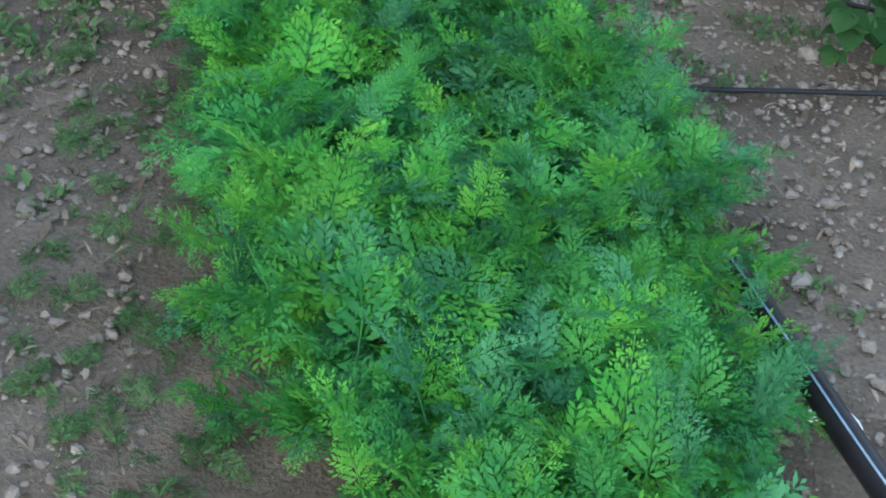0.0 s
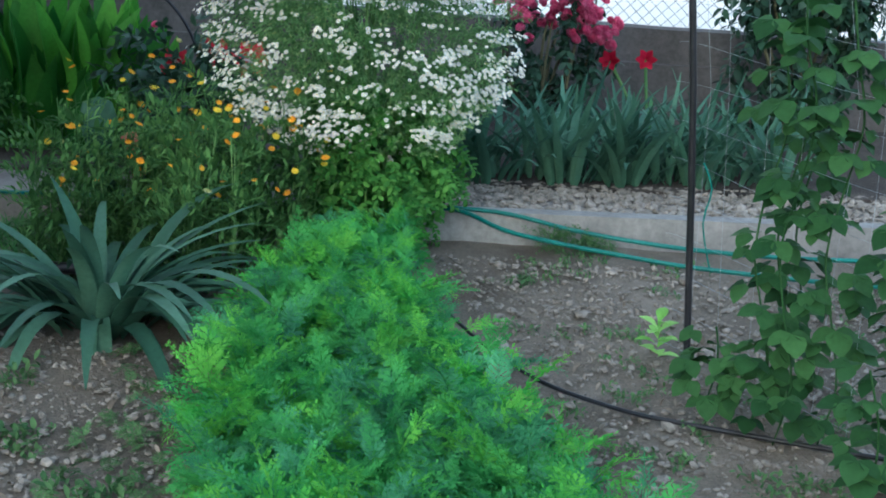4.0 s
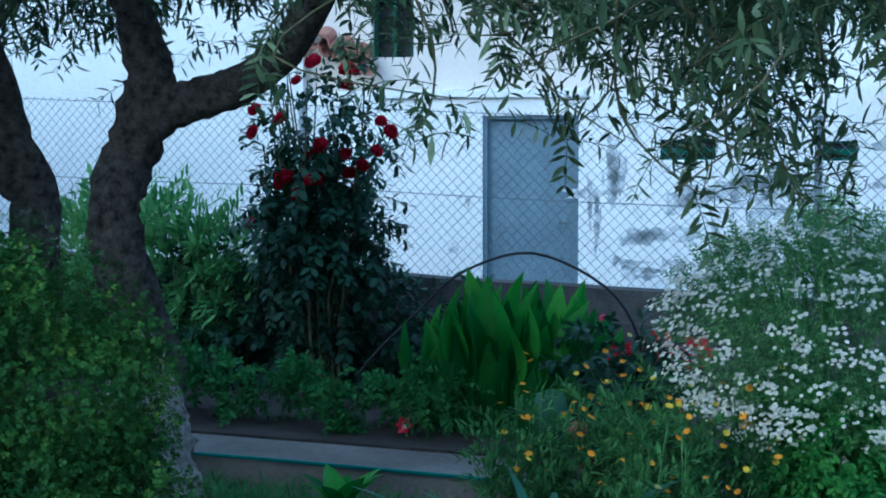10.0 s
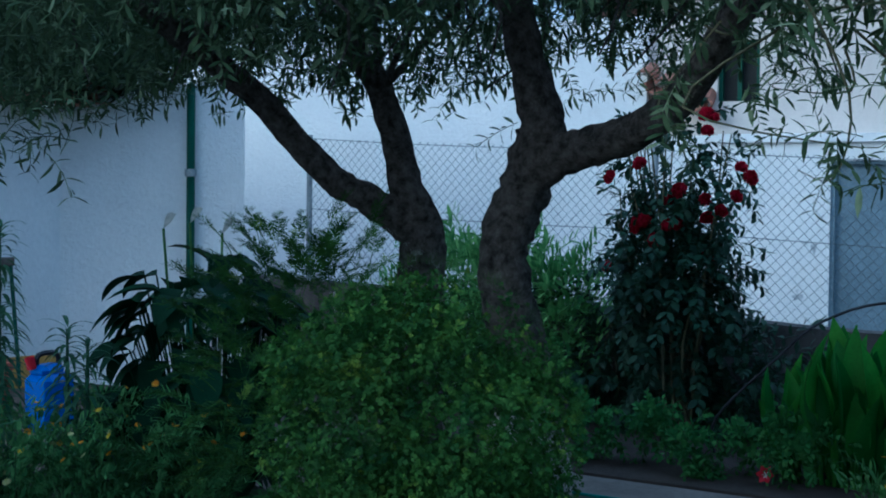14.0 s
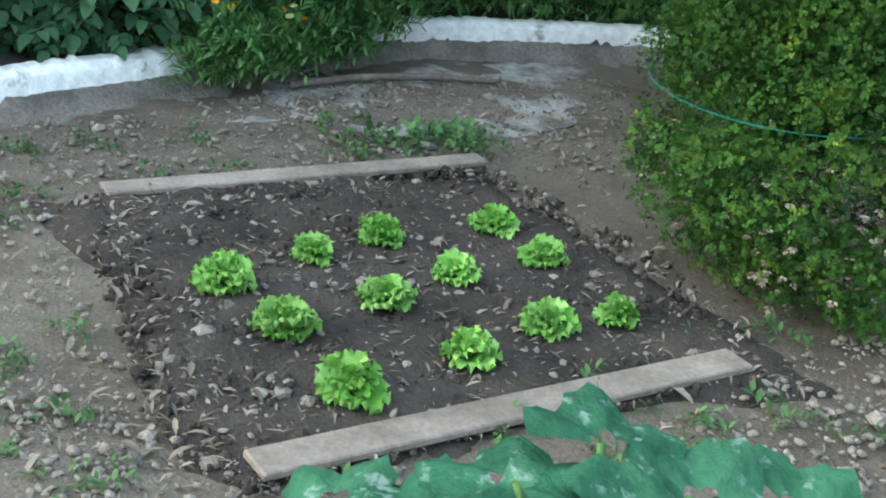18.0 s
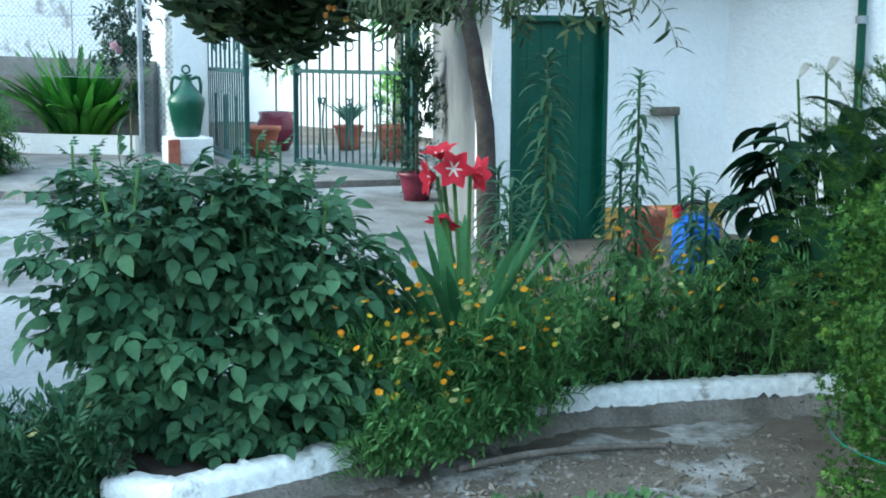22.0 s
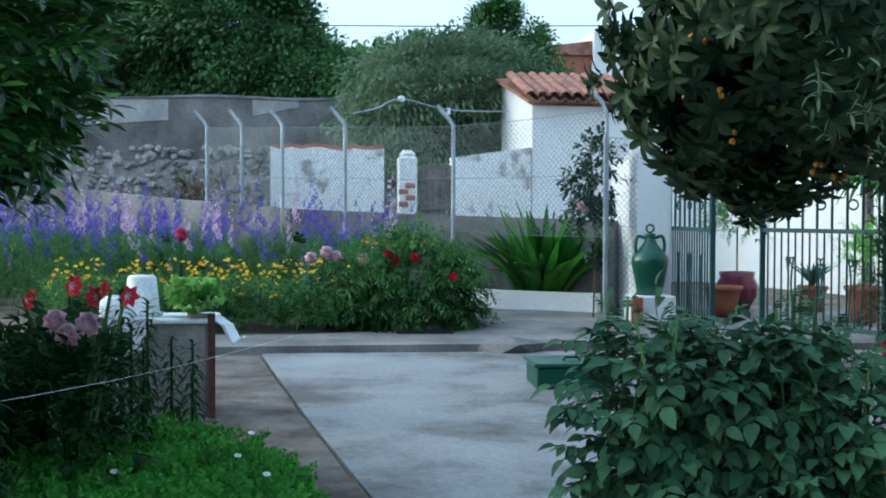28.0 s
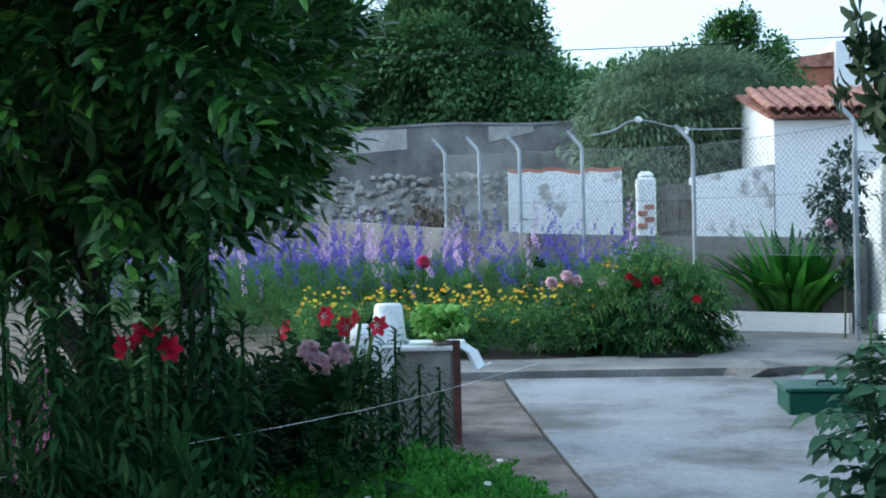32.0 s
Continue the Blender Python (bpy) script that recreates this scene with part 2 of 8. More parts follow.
M["soil"] = surface("dry_soil", (0.108, 0.088, 0.067), (0.22, 0.186, 0.148), 1.6, 95, 0.97, 0.9, 0.012, c3=(0.33, 0.285, 0.235), grainy=0.4)
M["dark_soil"] = surface("dug_soil", (0.034, 0.028, 0.024), (0.075, 0.062, 0.053), 3, 80, 0.97, 0.9, 0.012, grainy=0.4)
M["path"] = surface("worn_concrete_path", (0.12, 0.105, 0.092), (0.22, 0.2, 0.18), 1.3, 45, 0.95, 0.5)
M["concrete"] = surface("smooth_concrete", (0.11, 0.105, 0.1), (0.25, 0.255, 0.26), 0.75, 26, 0.85, 0.4, c3=(0.34, 0.35, 0.36), spread=(0.36, 0.52))
M["dust"] = surface("cement_dust", (0.14, 0.125, 0.105), (0.4, 0.385, 0.36), 5, 30, 0.95, 0.8, spread=(0.4, 0.62))
M["stripe"] = surface("pipe_stripe", (0.2, 0.3, 0.42), (0.28, 0.38, 0.5), 5, 40, 0.4, 0.1)
M["earth_bank"] = surface("earth_bank", (0.15, 0.132, 0.11), (0.31, 0.28, 0.245), 4, 60, 0.97, 1.0, 0.02, grainy=0.35)
M["concrete_old"] = surface("old_concrete", (0.13, 0.123, 0.117), (0.28, 0.27, 0.255), 1.2, 30, 0.95, 0.5)
M["dirt_strip"] = surface("brown_dirt", (0.07, 0.056, 0.046), (0.2, 0.175, 0.155), 2.2, 30, 0.97, 0.8, 0.02)
M["render"] = surface("grey_render", (0.055, 0.05, 0.047), (0.13, 0.12, 0.113), 1.6, 40, 0.95, 0.5, c3=(0.17, 0.16, 0.15))
M["old_render"] = surface("weathered_render", (0.09, 0.085, 0.08), (0.27, 0.26, 0.25), 0.7, 20, 0.95, 0.5, c3=(0.36, 0.35, 0.34))
M["whitewash"] = surface("whitewash", (0.78, 0.79, 0.79), (0.86, 0.86, 0.85), 0.9, 26, 0.9, 0.9, 0.02, grainy=0.06)
M["damp"] = surface("damp_whitewash", (0.34, 0.37, 0.4), (0.76, 0.78, 0.79), 9, 40, 0.95, 0.5, spread=(0.4, 0.62))
# whitewash greyed: shade on the shed's side wall put into its colour
M["shade_greyed_wash"] = surface("shade_greyed_limewash", (0.14, 0.145, 0.15), (0.22, 0.225, 0.23), 1.2, 20, 0.95, 0.4, grainy=0.1)
M["cream"] = surface("cream_paint", (0.62, 0.57, 0.52), (0.7, 0.65, 0.6), 0.9, 30, 0.9, 0.3, grainy=0.06)
M["oldwhite"] = surface("flaking_whitewash", (0.36, 0.34, 0.32), (0.82, 0.82, 0.8), 2.2, 18, 0.95, 0.6, 0.015, spread=(0.36, 0.44))
M["kerb_white"] = surface("chipped_kerb_paint", (0.34, 0.32, 0.29), (0.8, 0.8, 0.78), 9, 30, 0.9, 0.5, spread=(0.3, 0.4))
M["rubble"] = surface("field_stone", (0.2, 0.19, 0.175), (0.48, 0.46, 0.43), 3, 30, 0.95, 0.7)
M["tile"] = surface("clay_roof_tile", (0.2, 0.09, 0.065), (0.42, 0.22, 0.16), 2.5, 30, 0.9, 0.4, c3=(0.3, 0.2, 0.16))
M["terracotta"] = surface("terracotta", (0.25, 0.08, 0.05), (0.36, 0.14, 0.085), 6, 50, 0.8, 0.2)
M["burgundy"] = surface("burgundy_glaze", (0.1, 0.012, 0.03), (0.16, 0.02, 0.045), 5, 40, 0.25, 0.05, spec=0.5)
M["blue_door"] = surface("blue_grey_paint", (0.13, 0.175, 0.215), (0.18, 0.235, 0.285), 1.8, 40, 0.65, 0.1)
M["green_paint"] = surface("dark_green_paint", (0.008, 0.055, 0.032), (0.014, 0.08, 0.048), 2, 40, 0.5, 0.1)
M["green_glaze"] = surface("green_glaze", (0.008, 0.06, 0.034), (0.015, 0.09, 0.052), 3, 40, 0.3, 0.05, spec=0.5)
M["gate_paint"] = surface("gate_green_paint", (0.02, 0.06, 0.057), (0.035, 0.085, 0.08), 4, 60, 0.5, 0.1)
M["galv"] = surface("galvanised_steel", (0.22, 0.24, 0.26), (0.36, 0.39, 0.41), 5, 60, 0.5, 0.1, metal=0.4)
M["wire"] = surface("fence_wire", (0.14, 0.17, 0.19), (0.24, 0.28, 0.31), 4, 60, 0.5, 0.05, metal=0.4)
M["black"] = surface("black_plastic_pipe", (0.012, 0.012, 0.014), (0.025, 0.025, 0.03), 6, 60, 0.35, 0.1)
M["hose"] = surface("green_hose", (0.012, 0.1, 0.085), (0.025, 0.16, 0.13), 3, 60, 0.4, 0.05)
M["plank"] = surface("weathered_plank", (0.17, 0.14, 0.115), (0.32, 0.275, 0.235), 5, 60, 0.9, 0.4)
M["oldwood"] = surface("grey_boards", (0.1, 0.085, 0.07), (0.2, 0.175, 0.15), 5, 40, 0.95, 0.5)
M["plastic_white"] = surface("white_plastic", (0.68, 0.7, 0.72), (0.76, 0.77, 0.78), 3, 50, 0.4, 0.05)
M["blue"] = surface("blue_plastic", (0.015, 0.09, 0.42), (0.03, 0.13, 0.52), 4, 50, 0.4, 0.05)
M["rust"] = surface("rusty_board", (0.05, 0.025, 0.02), (0.11, 0.05, 0.04), 6, 50, 0.85, 0.3)
M["pebble"] = surface("pebble", (0.125, 0.108, 0.09), (0.3, 0.268, 0.23), 12, 50, 0.9, 0.4)
M["brick"] = surface("brick", (0.3, 0.11, 0.07), (0.42, 0.18, 0.12), 5, 40, 0.9, 0.4)
M["ochre"] = surface("ochre_paint", (0.45, 0.27, 0.06), (0.55, 0.34, 0.09), 4, 40, 0.9, 0.3)
M["dark"] = surface("dark_opening", (0.012, 0.014, 0.014), (0.02, 0.022, 0.022), 3, 30, 0.6, 0.1)
M["orange_fruit"] = surface("loquat_fruit", (0.5, 0.2, 0.03), (0.65, 0.32, 0.05), 6, 50, 0.5, 0.1)


# ---- mesh helpers ----
rng = np.random.default_rng(7)


def unit(v):
    v = np.asarray(v, float)
    return v / np.maximum(np.linalg.norm(v, axis=-1, keepdims=True), 1e-9)


def link_mesh(name, chunks, mats):
    """One mesh from chunks (verts, faces, slot)."""
    vs, corner, start, slots, nv, nl = [], [], [], [], 0, 0
    for c in chunks:
        v, f = np.asarray(c[0], float), np.asarray(c[1], int)
        if not len(v) or not len(f):
            continue
        vs.append(v)
        corner.append((f + nv).ravel())
        start.append(nl + np.arange(len(f)) * f.shape[1])
        slots.append(np.full(len(f), c[2] if len(c) > 2 else 0))
        nv, nl = nv + len(v), nl + f.size
    me = bpy.data.meshes.new(name)
    me.vertices.add(nv)
    me.vertices.foreach_set("co", np.concatenate(vs).astype(np.float32).ravel())
    me.loops.add(nl)
    me.loops.foreach_set("vertex_index", np.concatenate(corner).astype(np.int32))
    start = np.concatenate(start).astype(np.int32)
    me.polygons.add(len(start))
    me.polygons.foreach_set("loop_start", start)
    me.polygons.foreach_set("material_index", np.concatenate(slots).astype(np.int32))
    for m in mats if isinstance(mats, (list, tuple)) else [mats]:
        me.materials.append(m)
    me.update(calc_edges=True)
    me.validate()
    soft = me.materials[0].name in LEAF_NAMES
    me.polygons.foreach_set("use_smooth", np.full(len(me.polygons), soft))
    return me


def smooth(me):
    me.polygons.foreach_set("use_smooth", np.ones(len(me.polygons), bool))
    return me


def thing(name, label, category, loc=(0, 0, 0), group="", kind=""):
    ob = new(name)
    ob.location = loc
    ob.empty_display_size = 0.05
    return tagged(ob, label, category, group, kind)


def origin_of(parent):
    o = Vector((0, 0, 0))
    while parent:
        o = o + parent.location
        parent = parent.parent
    return np.array(o)


def part(name, chunks, mats, parent, label="", even=False, kind=""):
    """Chunks in world places, as one mesh object under parent."""
    o = origin_of(parent)
    me = link_mesh(name, [(np.asarray(c[0], float) - o, *c[1:]) for c in chunks], mats)
    if even:
        smooth(me)
    ob = new(name, me)
    ob.parent = parent
    return tagged(ob, label, kind=kind)


def whole(name, chunks, mats, label, category, group="", kind="", even=False, loc=(0, 0, 0)):
    me = link_mesh(name, [(np.asarray(c[0], float) - np.array(loc), *c[1:]) for c in chunks], mats)
    if even:
        smooth(me)
    ob = new(name, me)
    ob.location = loc
    return tagged(ob, label, category, group, kind)


def box(c, s, rz=0.0, slot=0, bevel=0.0):
    """A block: centre, sizes, turn about z in degrees; its edges are chamfered."""
    bm = bmesh.new()
    bmesh.ops.create_cube(bm, size=1)
    for v in bm.verts:
        v.co = Vector((v.co.x * s[0], v.co.y * s[1], v.co.z * s[2]))
    if bevel:
        bmesh.ops.bevel(bm, geom=list(bm.edges), offset=bevel, segments=1, affect="EDGES")
    bmesh.ops.triangulate(bm, faces=list(bm.faces))
    m = Matrix.Translation(c) @ Matrix.Rotation(radians(rz), 4, "Z")
    v = np.array([tuple(m @ q.co) for q in bm.verts])
    bm.verts.index_update()
    f = np.array([[q.index for q in g.verts] for g in bm.faces])
    bm.free()
    return v, f, slot


def bar(a, b, w, h=None, slot=0, up=(0, 0, 1)):
    """A square bar from a to b."""
    a, b, h = np.array(a, float), np.array(b, float), h or w
    d = unit(b - a)
    u = np.array(up, float)
    if abs(d @ u) > 0.95:
        u = np.array((0, 1.0, 0))
    s = unit(np.cross(d, u))
    u = np.cross(s, d)
    ring = [s * w / 2 + u * h / 2, -s * w / 2 + u * h / 2, -s * w / 2 - u * h / 2, s * w / 2 - u * h / 2]
    v = [a + r for r in ring] + [b + r for r in ring]
    f = [(0, 1, 5, 4), (1, 2, 6, 5), (2, 3, 7, 6), (3, 0, 4, 7), (3, 2, 1, 0), (4, 5, 6, 7)]
    return np.array(v), np.array(f), slot


def prism(poly, z0, z1, slot=0):
    """An upright prism on a plan; z1 may be a list of heights."""
    p = np.array(poly, float)
    n = len(p)
    z1 = np.full(n, z1) if np.isscalar(z1) else np.array(z1)
    z0 = np.full(n, z0) if np.isscalar(z0) else np.array(z0)
    bm = bmesh.new()
    lo = [bm.verts.new((*q, z)) for q, z in zip(p, z0)]
    hi = [bm.verts.new((*q, z)) for q, z in zip(p, z1)]
    bm.faces.new(hi)
    bm.faces.new(lo[::-1])
    for i in range(n):
        bm.faces.new((lo[i], lo[(i + 1) % n], hi[(i + 1) % n], hi[i]))
    bmesh.ops.recalc_face_normals(bm, faces=list(bm.faces))
    bmesh.ops.triangulate(bm, faces=list(bm.faces))
    bm.verts.index_update()
    v = np.array([tuple(q.co) for q in bm.verts])
    f = np.array([[q.index for q in g.verts] for g in bm.faces])
    bm.free()
    return v, f, slot


def tube(points, radii, sides=6, slot=0, rough=0.0, steps=0):
    """A round limb along points, with radii; steps: rounded between the points."""
    p = np.array(points, float)
    r = np.full(len(p), radii, float) if np.isscalar(radii) else np.array(radii, float)
    if steps:
        k = np.arange(len(p))
        s = np.linspace(0, len(p) - 1, (len(p) - 1) * steps + 1)
        i = np.clip(s.astype(int), 0, len(p) - 2)
        u = (s - i)[:, None]
        a, b, c, d = p[np.clip(i - 1, 0, None)], p[i], p[i + 1], p[np.clip(i + 2, None, len(p) - 1)]
        r = np.interp(s, k, r)
        p = 0.5 * (2 * b + (c - a) * u + (2 * a - 5 * b + 4 * c - d) * u**2 + (3 * b - a - 3 * c + d) * u**3)
    t = unit(np.gradient(p, axis=0))
    n = np.cross(t[0], (0.3, 0.2, 1.0) if abs(t[0][2]) < 0.8 else (1.0, 0.2, 0))
    rings = []
    ang = np.arange(sides) * 2 * np.pi / sides
    for i in range(len(p)):
        n = unit(n - t[i] * (n @ t[i]))
        b = np.cross(t[i], n)
        rr = r[i] * (1 + rough * rng.uniform(-1, 1, sides))
        rings.append(p[i] + (np.cos(ang)[:, None] * n + np.sin(ang)[:, None] * b) * rr[:, None])
    v = np.concatenate(rings)
    j = np.arange(sides)
    f = [np.stack([k * sides + j, k * sides + (j + 1) % sides, (k + 1) * sides + (j + 1) % sides, (k + 1) * sides + j], 1) for k in range(len(p) - 1)]
    return v, np.concatenate(f), slot


def lathe(profile, centre, sides=20, slot=0):
    """A turned form: (radius, height) from the bottom up."""
    q = np.array(profile, float)
    ang = np.arange(sides) * 2 * np.pi / sides
    v = np.concatenate([np.stack([r * np.cos(ang), r * np.sin(ang), np.full(sides, z)], 1) for r, z in q]) + np.array(centre)
    j = np.arange(sides)
    f = [np.stack([k * sides + j, k * sides + (j + 1) % sides, (k + 1) * sides + (j + 1) % sides, (k + 1) * sides + j], 1) for k in range(len(q) - 1)]
    return v, np.concatenate(f), slot


# leaves: templates lie along +x, one unit long, face up
def blade(n=5, width=0.2, bend=0.6, fold=0.15, peak=0.4, tip=1.0, stalk=0.0, wave=0.0):
    s = np.linspace(0, 1, n + 1)
    w = width * 0.5 * np.clip(np.sin(np.pi * np.clip(s, 0.0, 1) ** (np.log(0.5) / np.log(peak))), 0, 1) ** tip + 0.004
    if stalk:
        w = np.where(s < stalk, 0.012, w)
    th = bend * s
    x = np.concatenate([[0], np.cumsum(np.cos((th[1:] + th[:-1]) / 2)) / n])
    z = -np.concatenate([[0], np.cumsum(np.sin((th[1:] + th[:-1]) / 2)) / n])
    e = wave * np.sin(s * 17)
    v = np.concatenate([np.stack([x, -w, z + fold * w + e], 1), np.stack([x, 0 * x, z], 1), np.stack([x, w, z + fold * w - e], 1)])
    k, m = np.arange(n), n + 1
    f = np.concatenate([np.stack([k, k + 1, k + 1 + m, k + m], 1), np.stack([k + m, k + 1 + m, k + 1 + 2 * m, k + 2 * m], 1)])
    return v, f[:, ::-1]


def place(tpl, pos, way, face, size, slot=0):
    """Copies of a template at pos, along way, its upper side towards face."""
    v, f = tpl[0], tpl[1]
    pos, way, face = np.atleast_2d(pos), unit(np.atleast_2d(way)), np.atleast_2d(face)
    n = len(pos)
    face, way = np.broadcast_to(face, (n, 3)), np.broadcast_to(way, (n, 3))
    side = np.cross(face, way)
    bad = np.linalg.norm(side, axis=1) < 1e-3
    side[bad] = np.cross((0.31, 0.52, 0.2), way[bad])
    side = unit(side)
    up = np.cross(way, side)
    size = np.broadcast_to(np.asarray(size, float).reshape(-1, 1) if np.ndim(size) < 2 else size, (n, 3 if np.ndim(size) == 2 else 1))
    if size.shape[1] == 1:
        size = np.repeat(size, 3, 1)
    p = v[None] * size[:, None, :]
    out = pos[:, None] + p[..., :1] * way[:, None] + p[..., 1:2] * side[:, None] + p[..., 2:] * up[:, None]
    return out.reshape(-1, 3), (f[None] + (np.arange(n) * len(v))[:, None, None]).reshape(-1, f.shape[1]), slot


def turned(n, spread=1.0):
    return unit(rng.normal(size=(n, 3))) * spread


def compound(pieces):
    """One template from several placed chunks of equal corner count."""
    v, f, k = [], [], 0
    for c in pieces:
        v.append(c[0])
        f.append(c[1] + k)
        k += len(c[0])
    return np.concatenate(v), np.concatenate(f)


def frond(pairs=11, teeth=6, bend=0.9, width=0.3):
    """A feathery triangular leaf: a stalk with two rows of finely cut leaflets."""
    tooth = np.array([(0, 0, 0), (0.5, -0.19, 0.06), (1, 0, 0), (0.5, 0.19, 0.06)], float), np.array([(0, 1, 2, 3)])
    out = []
    s = 0.3 + 0.68 * np.linspace(0, 1, pairs) ** 0.9
    th = bend * s
    x, z = np.sin(th) / bend, -(1 - np.cos(th)) / bend
    for i in range(pairs):
        u_ = i / (pairs - 1)
        l = width * (1.0 - 0.86 * u_) * (0.72 + 0.28 * min(1.0, 4 * u_))
        t = np.array([np.cos(th[i]), 0, -np.sin(th[i])])
        n = np.array([np.sin(th[i]), 0, np.cos(th[i])])
        for side in (-1, 1):
            a = unit(t * (0.62 + 0.08 * rng.normal()) + np.array([0, side * 0.8, 0]) + n * (0.16 + 0.26 * rng.normal()))
            k_n = max(2, int(round(teeth * (1 - 0.6 * u_))))
            o = np.cross(n, a)
            for k in range(k_n + 1):
                u = (k + 0.5) / (k_n + 0.5)
                sub = l * (0.36 - 0.15 * u) + 0.012
                base = np.array([x[i], 0, z[i]]) + a * l * u * 0.86
                for sd in (-1, 1) if k < k_n else (0,):
                    w = unit(a + sd * 0.85 * o + n * rng.normal(0, 0.25))
                    out.append(place(tooth, base, w, n + rng.normal(0, 0.2, 3), sub * rng.uniform(0.75, 1.35)))
    stalk = np.stack([np.linspace(0, x[-1], 5), np.zeros(5), np.interp(np.linspace(0, x[-1], 5), np.r_[0, x], np.r_[0, z])], 1)
    out.append(tube(stalk, np.linspace(0.01, 0.005, 5), 3)[:2] + (0,))
    return compound(out)


def spray(leaves=12, leaf=0.24, width=0.2, droop=1.2, opposite=True, spread=0.9, size_end=0.7):
    """A twig with leaves along it."""
    tpl = blade(3, width, 0.35, 0.25, 0.5)
    s = np.linspace(0.08, 1, leaves)
    th = droop * s
    x, z = np.sin(th) / droop, -(1 - np.cos(th)) / droop
    out = []
    for i in range(leaves):
        t = np.array([np.cos(th[i]), 0, -np.sin(th[i])])
        for k in (0, 1) if opposite else (i % 2,):
            a = (0 if i % 2 else np.pi / 2) + k * np.pi + rng.uniform(-0.5, 0.5)
            o = np.array([0, np.cos(a), 0]) + np.sin(a) * np.array([np.sin(th[i]), 0, np.cos(th[i])])
            w = unit(t * rng.uniform(0.5, 1.0) + o * spread)
            out.append(place(tpl, (x[i], 0, z[i]), w, t * 0.3 + (0, 0, 1), leaf * rng.uniform(0.75, 1.2) * (1 - (1 - size_end) * s[i])))
    pts = np.stack([np.r_[0, x[::2]], 0 * np.r_[0, x[::2]], np.r_[0, z[::2]]], 1)
    out.append(tube(pts, 0.008, 3)[:2] + (0,))
    return compound(out)


def in_plan(n, poly):
    """n random places inside a plan."""
    p = np.array(poly, float)
    lo, hi = p.min(0), p.max(0)
    out = np.empty((0, 2))
    while len(out) < n:
        q = rng.uniform(lo, hi, (n * 2, 2))
        inside = np.zeros(len(q), bool)
        j = len(p) - 1
        for i in range(len(p)):
            cross = (p[i, 1] > q[:, 1]) != (p[j, 1] > q[:, 1])
            with np.errstate(divide="ignore", invalid="ignore"):
                inside ^= cross & (q[:, 0] < (p[j, 0] - p[i, 0]) * (q[:, 1] - p[i, 1]) / (p[j, 1] - p[i, 1]) + p[i, 0])
            j = i
        out = np.concatenate([out, q[inside]])
    return out[:n]


def crown(n, centre, radii, clumps=30, loose=0.28, shell=0.75, floor=None):
    """Places and ways of leaves in a clumped crown."""
    c = turned(clumps) * (shell + (1 - shell) * rng.uniform(-1, 1, (clumps, 1)))
    k = rng.integers(0, clumps, n)
    off = turned(n) * rng.uniform(0.3, 1, (n, 1)) ** 0.5 * loose
    q = c[k] + off
    pos = np.array(centre) + q * np.array(radii)
    way = unit(off * 2 + c[k] * 0.7 + turned(n, 0.4))
    if floor is not None:
        keep = pos[:, 2] > floor
        pos, way = pos[keep], way[keep]
    return pos, way

# ---- ground and walls ----
def ground_z(x, y):
    x, y = np.asarray(x, float), np.asarray(y, float)
    z = np.interp(-x, [4.5, 13.0, 13.6, 20, 30], [0, 0.09, 0.17, 0.28, 0.3])
    return z


def axis(dense, far):
    out = np.geomspace(0.3, far, 26)
    return np.r_[dense[0] - out[::-1], dense, dense[-1] + out]


gx, gy = axis(np.arange(-21, 2.6, 0.09), 900), axis(np.arange(-3.2, 6.0, 0.08), 900)
GX, GY = np.meshgrid(gx, gy, indexing="ij")
rough = np.array([noise.fractal(Vector((a * 2.3, b * 2.3, 0.4)), 0.8, 2.1, 5) for a, b in zip(GX.ravel(), GY.ravel())])
near = np.exp(-((np.maximum(np.hypot(GX + 4, GY - 2) - 9, 0)) ** 2) / 30).ravel()
GZ = ground_z(GX.ravel(), GY.ravel()) + 0.014 * rough * near - 0.012
ni, nj = GX.shape
I, J = np.meshgrid(np.arange(ni - 1), np.arange(nj - 1), indexing="ij")
quad = np.stack([I * nj + J, (I + 1) * nj + J, (I + 1) * nj + J + 1, I * nj + J + 1], -1).reshape(-1, 4)
whole("ground", [(np.stack([GX.ravel(), GY.ravel(), GZ], 1), quad)], M["soil"], "dry grey-brown garden earth with small stones", "ground", kind="structure", even=True)

# raised path and flower bed along the wall
path_y = lambda x: 5.74 + 0.06 * x
xs = np.linspace(-7.6, 5, 26)
jit = rng.uniform(-0.015, 0.015, len(xs))
front = [(x, path_y(x) + j) for x, j in zip(xs, jit)]
back = [(x, 6.24 + 0.07 * x) for x in xs]
whole("path", [prism(front + back[::-1], -0.1, 0.1)], M["path"], "narrow worn concrete path along the flower bed", "path", kind="structure")
kerb_line = [(x, path_y(x)) for x in np.linspace(-1.4, 5, 14)]
whole("kerb", [prism([(x, y - 0.09) for x, y in kerb_line] + kerb_line[::-1], -0.1, 0.125)], M["concrete_old"], "low grey concrete kerb below the gravel path", "kerb", kind="structure")
bed_back = [(x, 8.21 + 0.05 * x) for x in xs]
whole("flower_bed", [prism(back + bed_back[::-1], -0.1, 0.115)], M["dark_soil"], "dark soil of the flower bed before the wall", "flower bed", kind="structure")

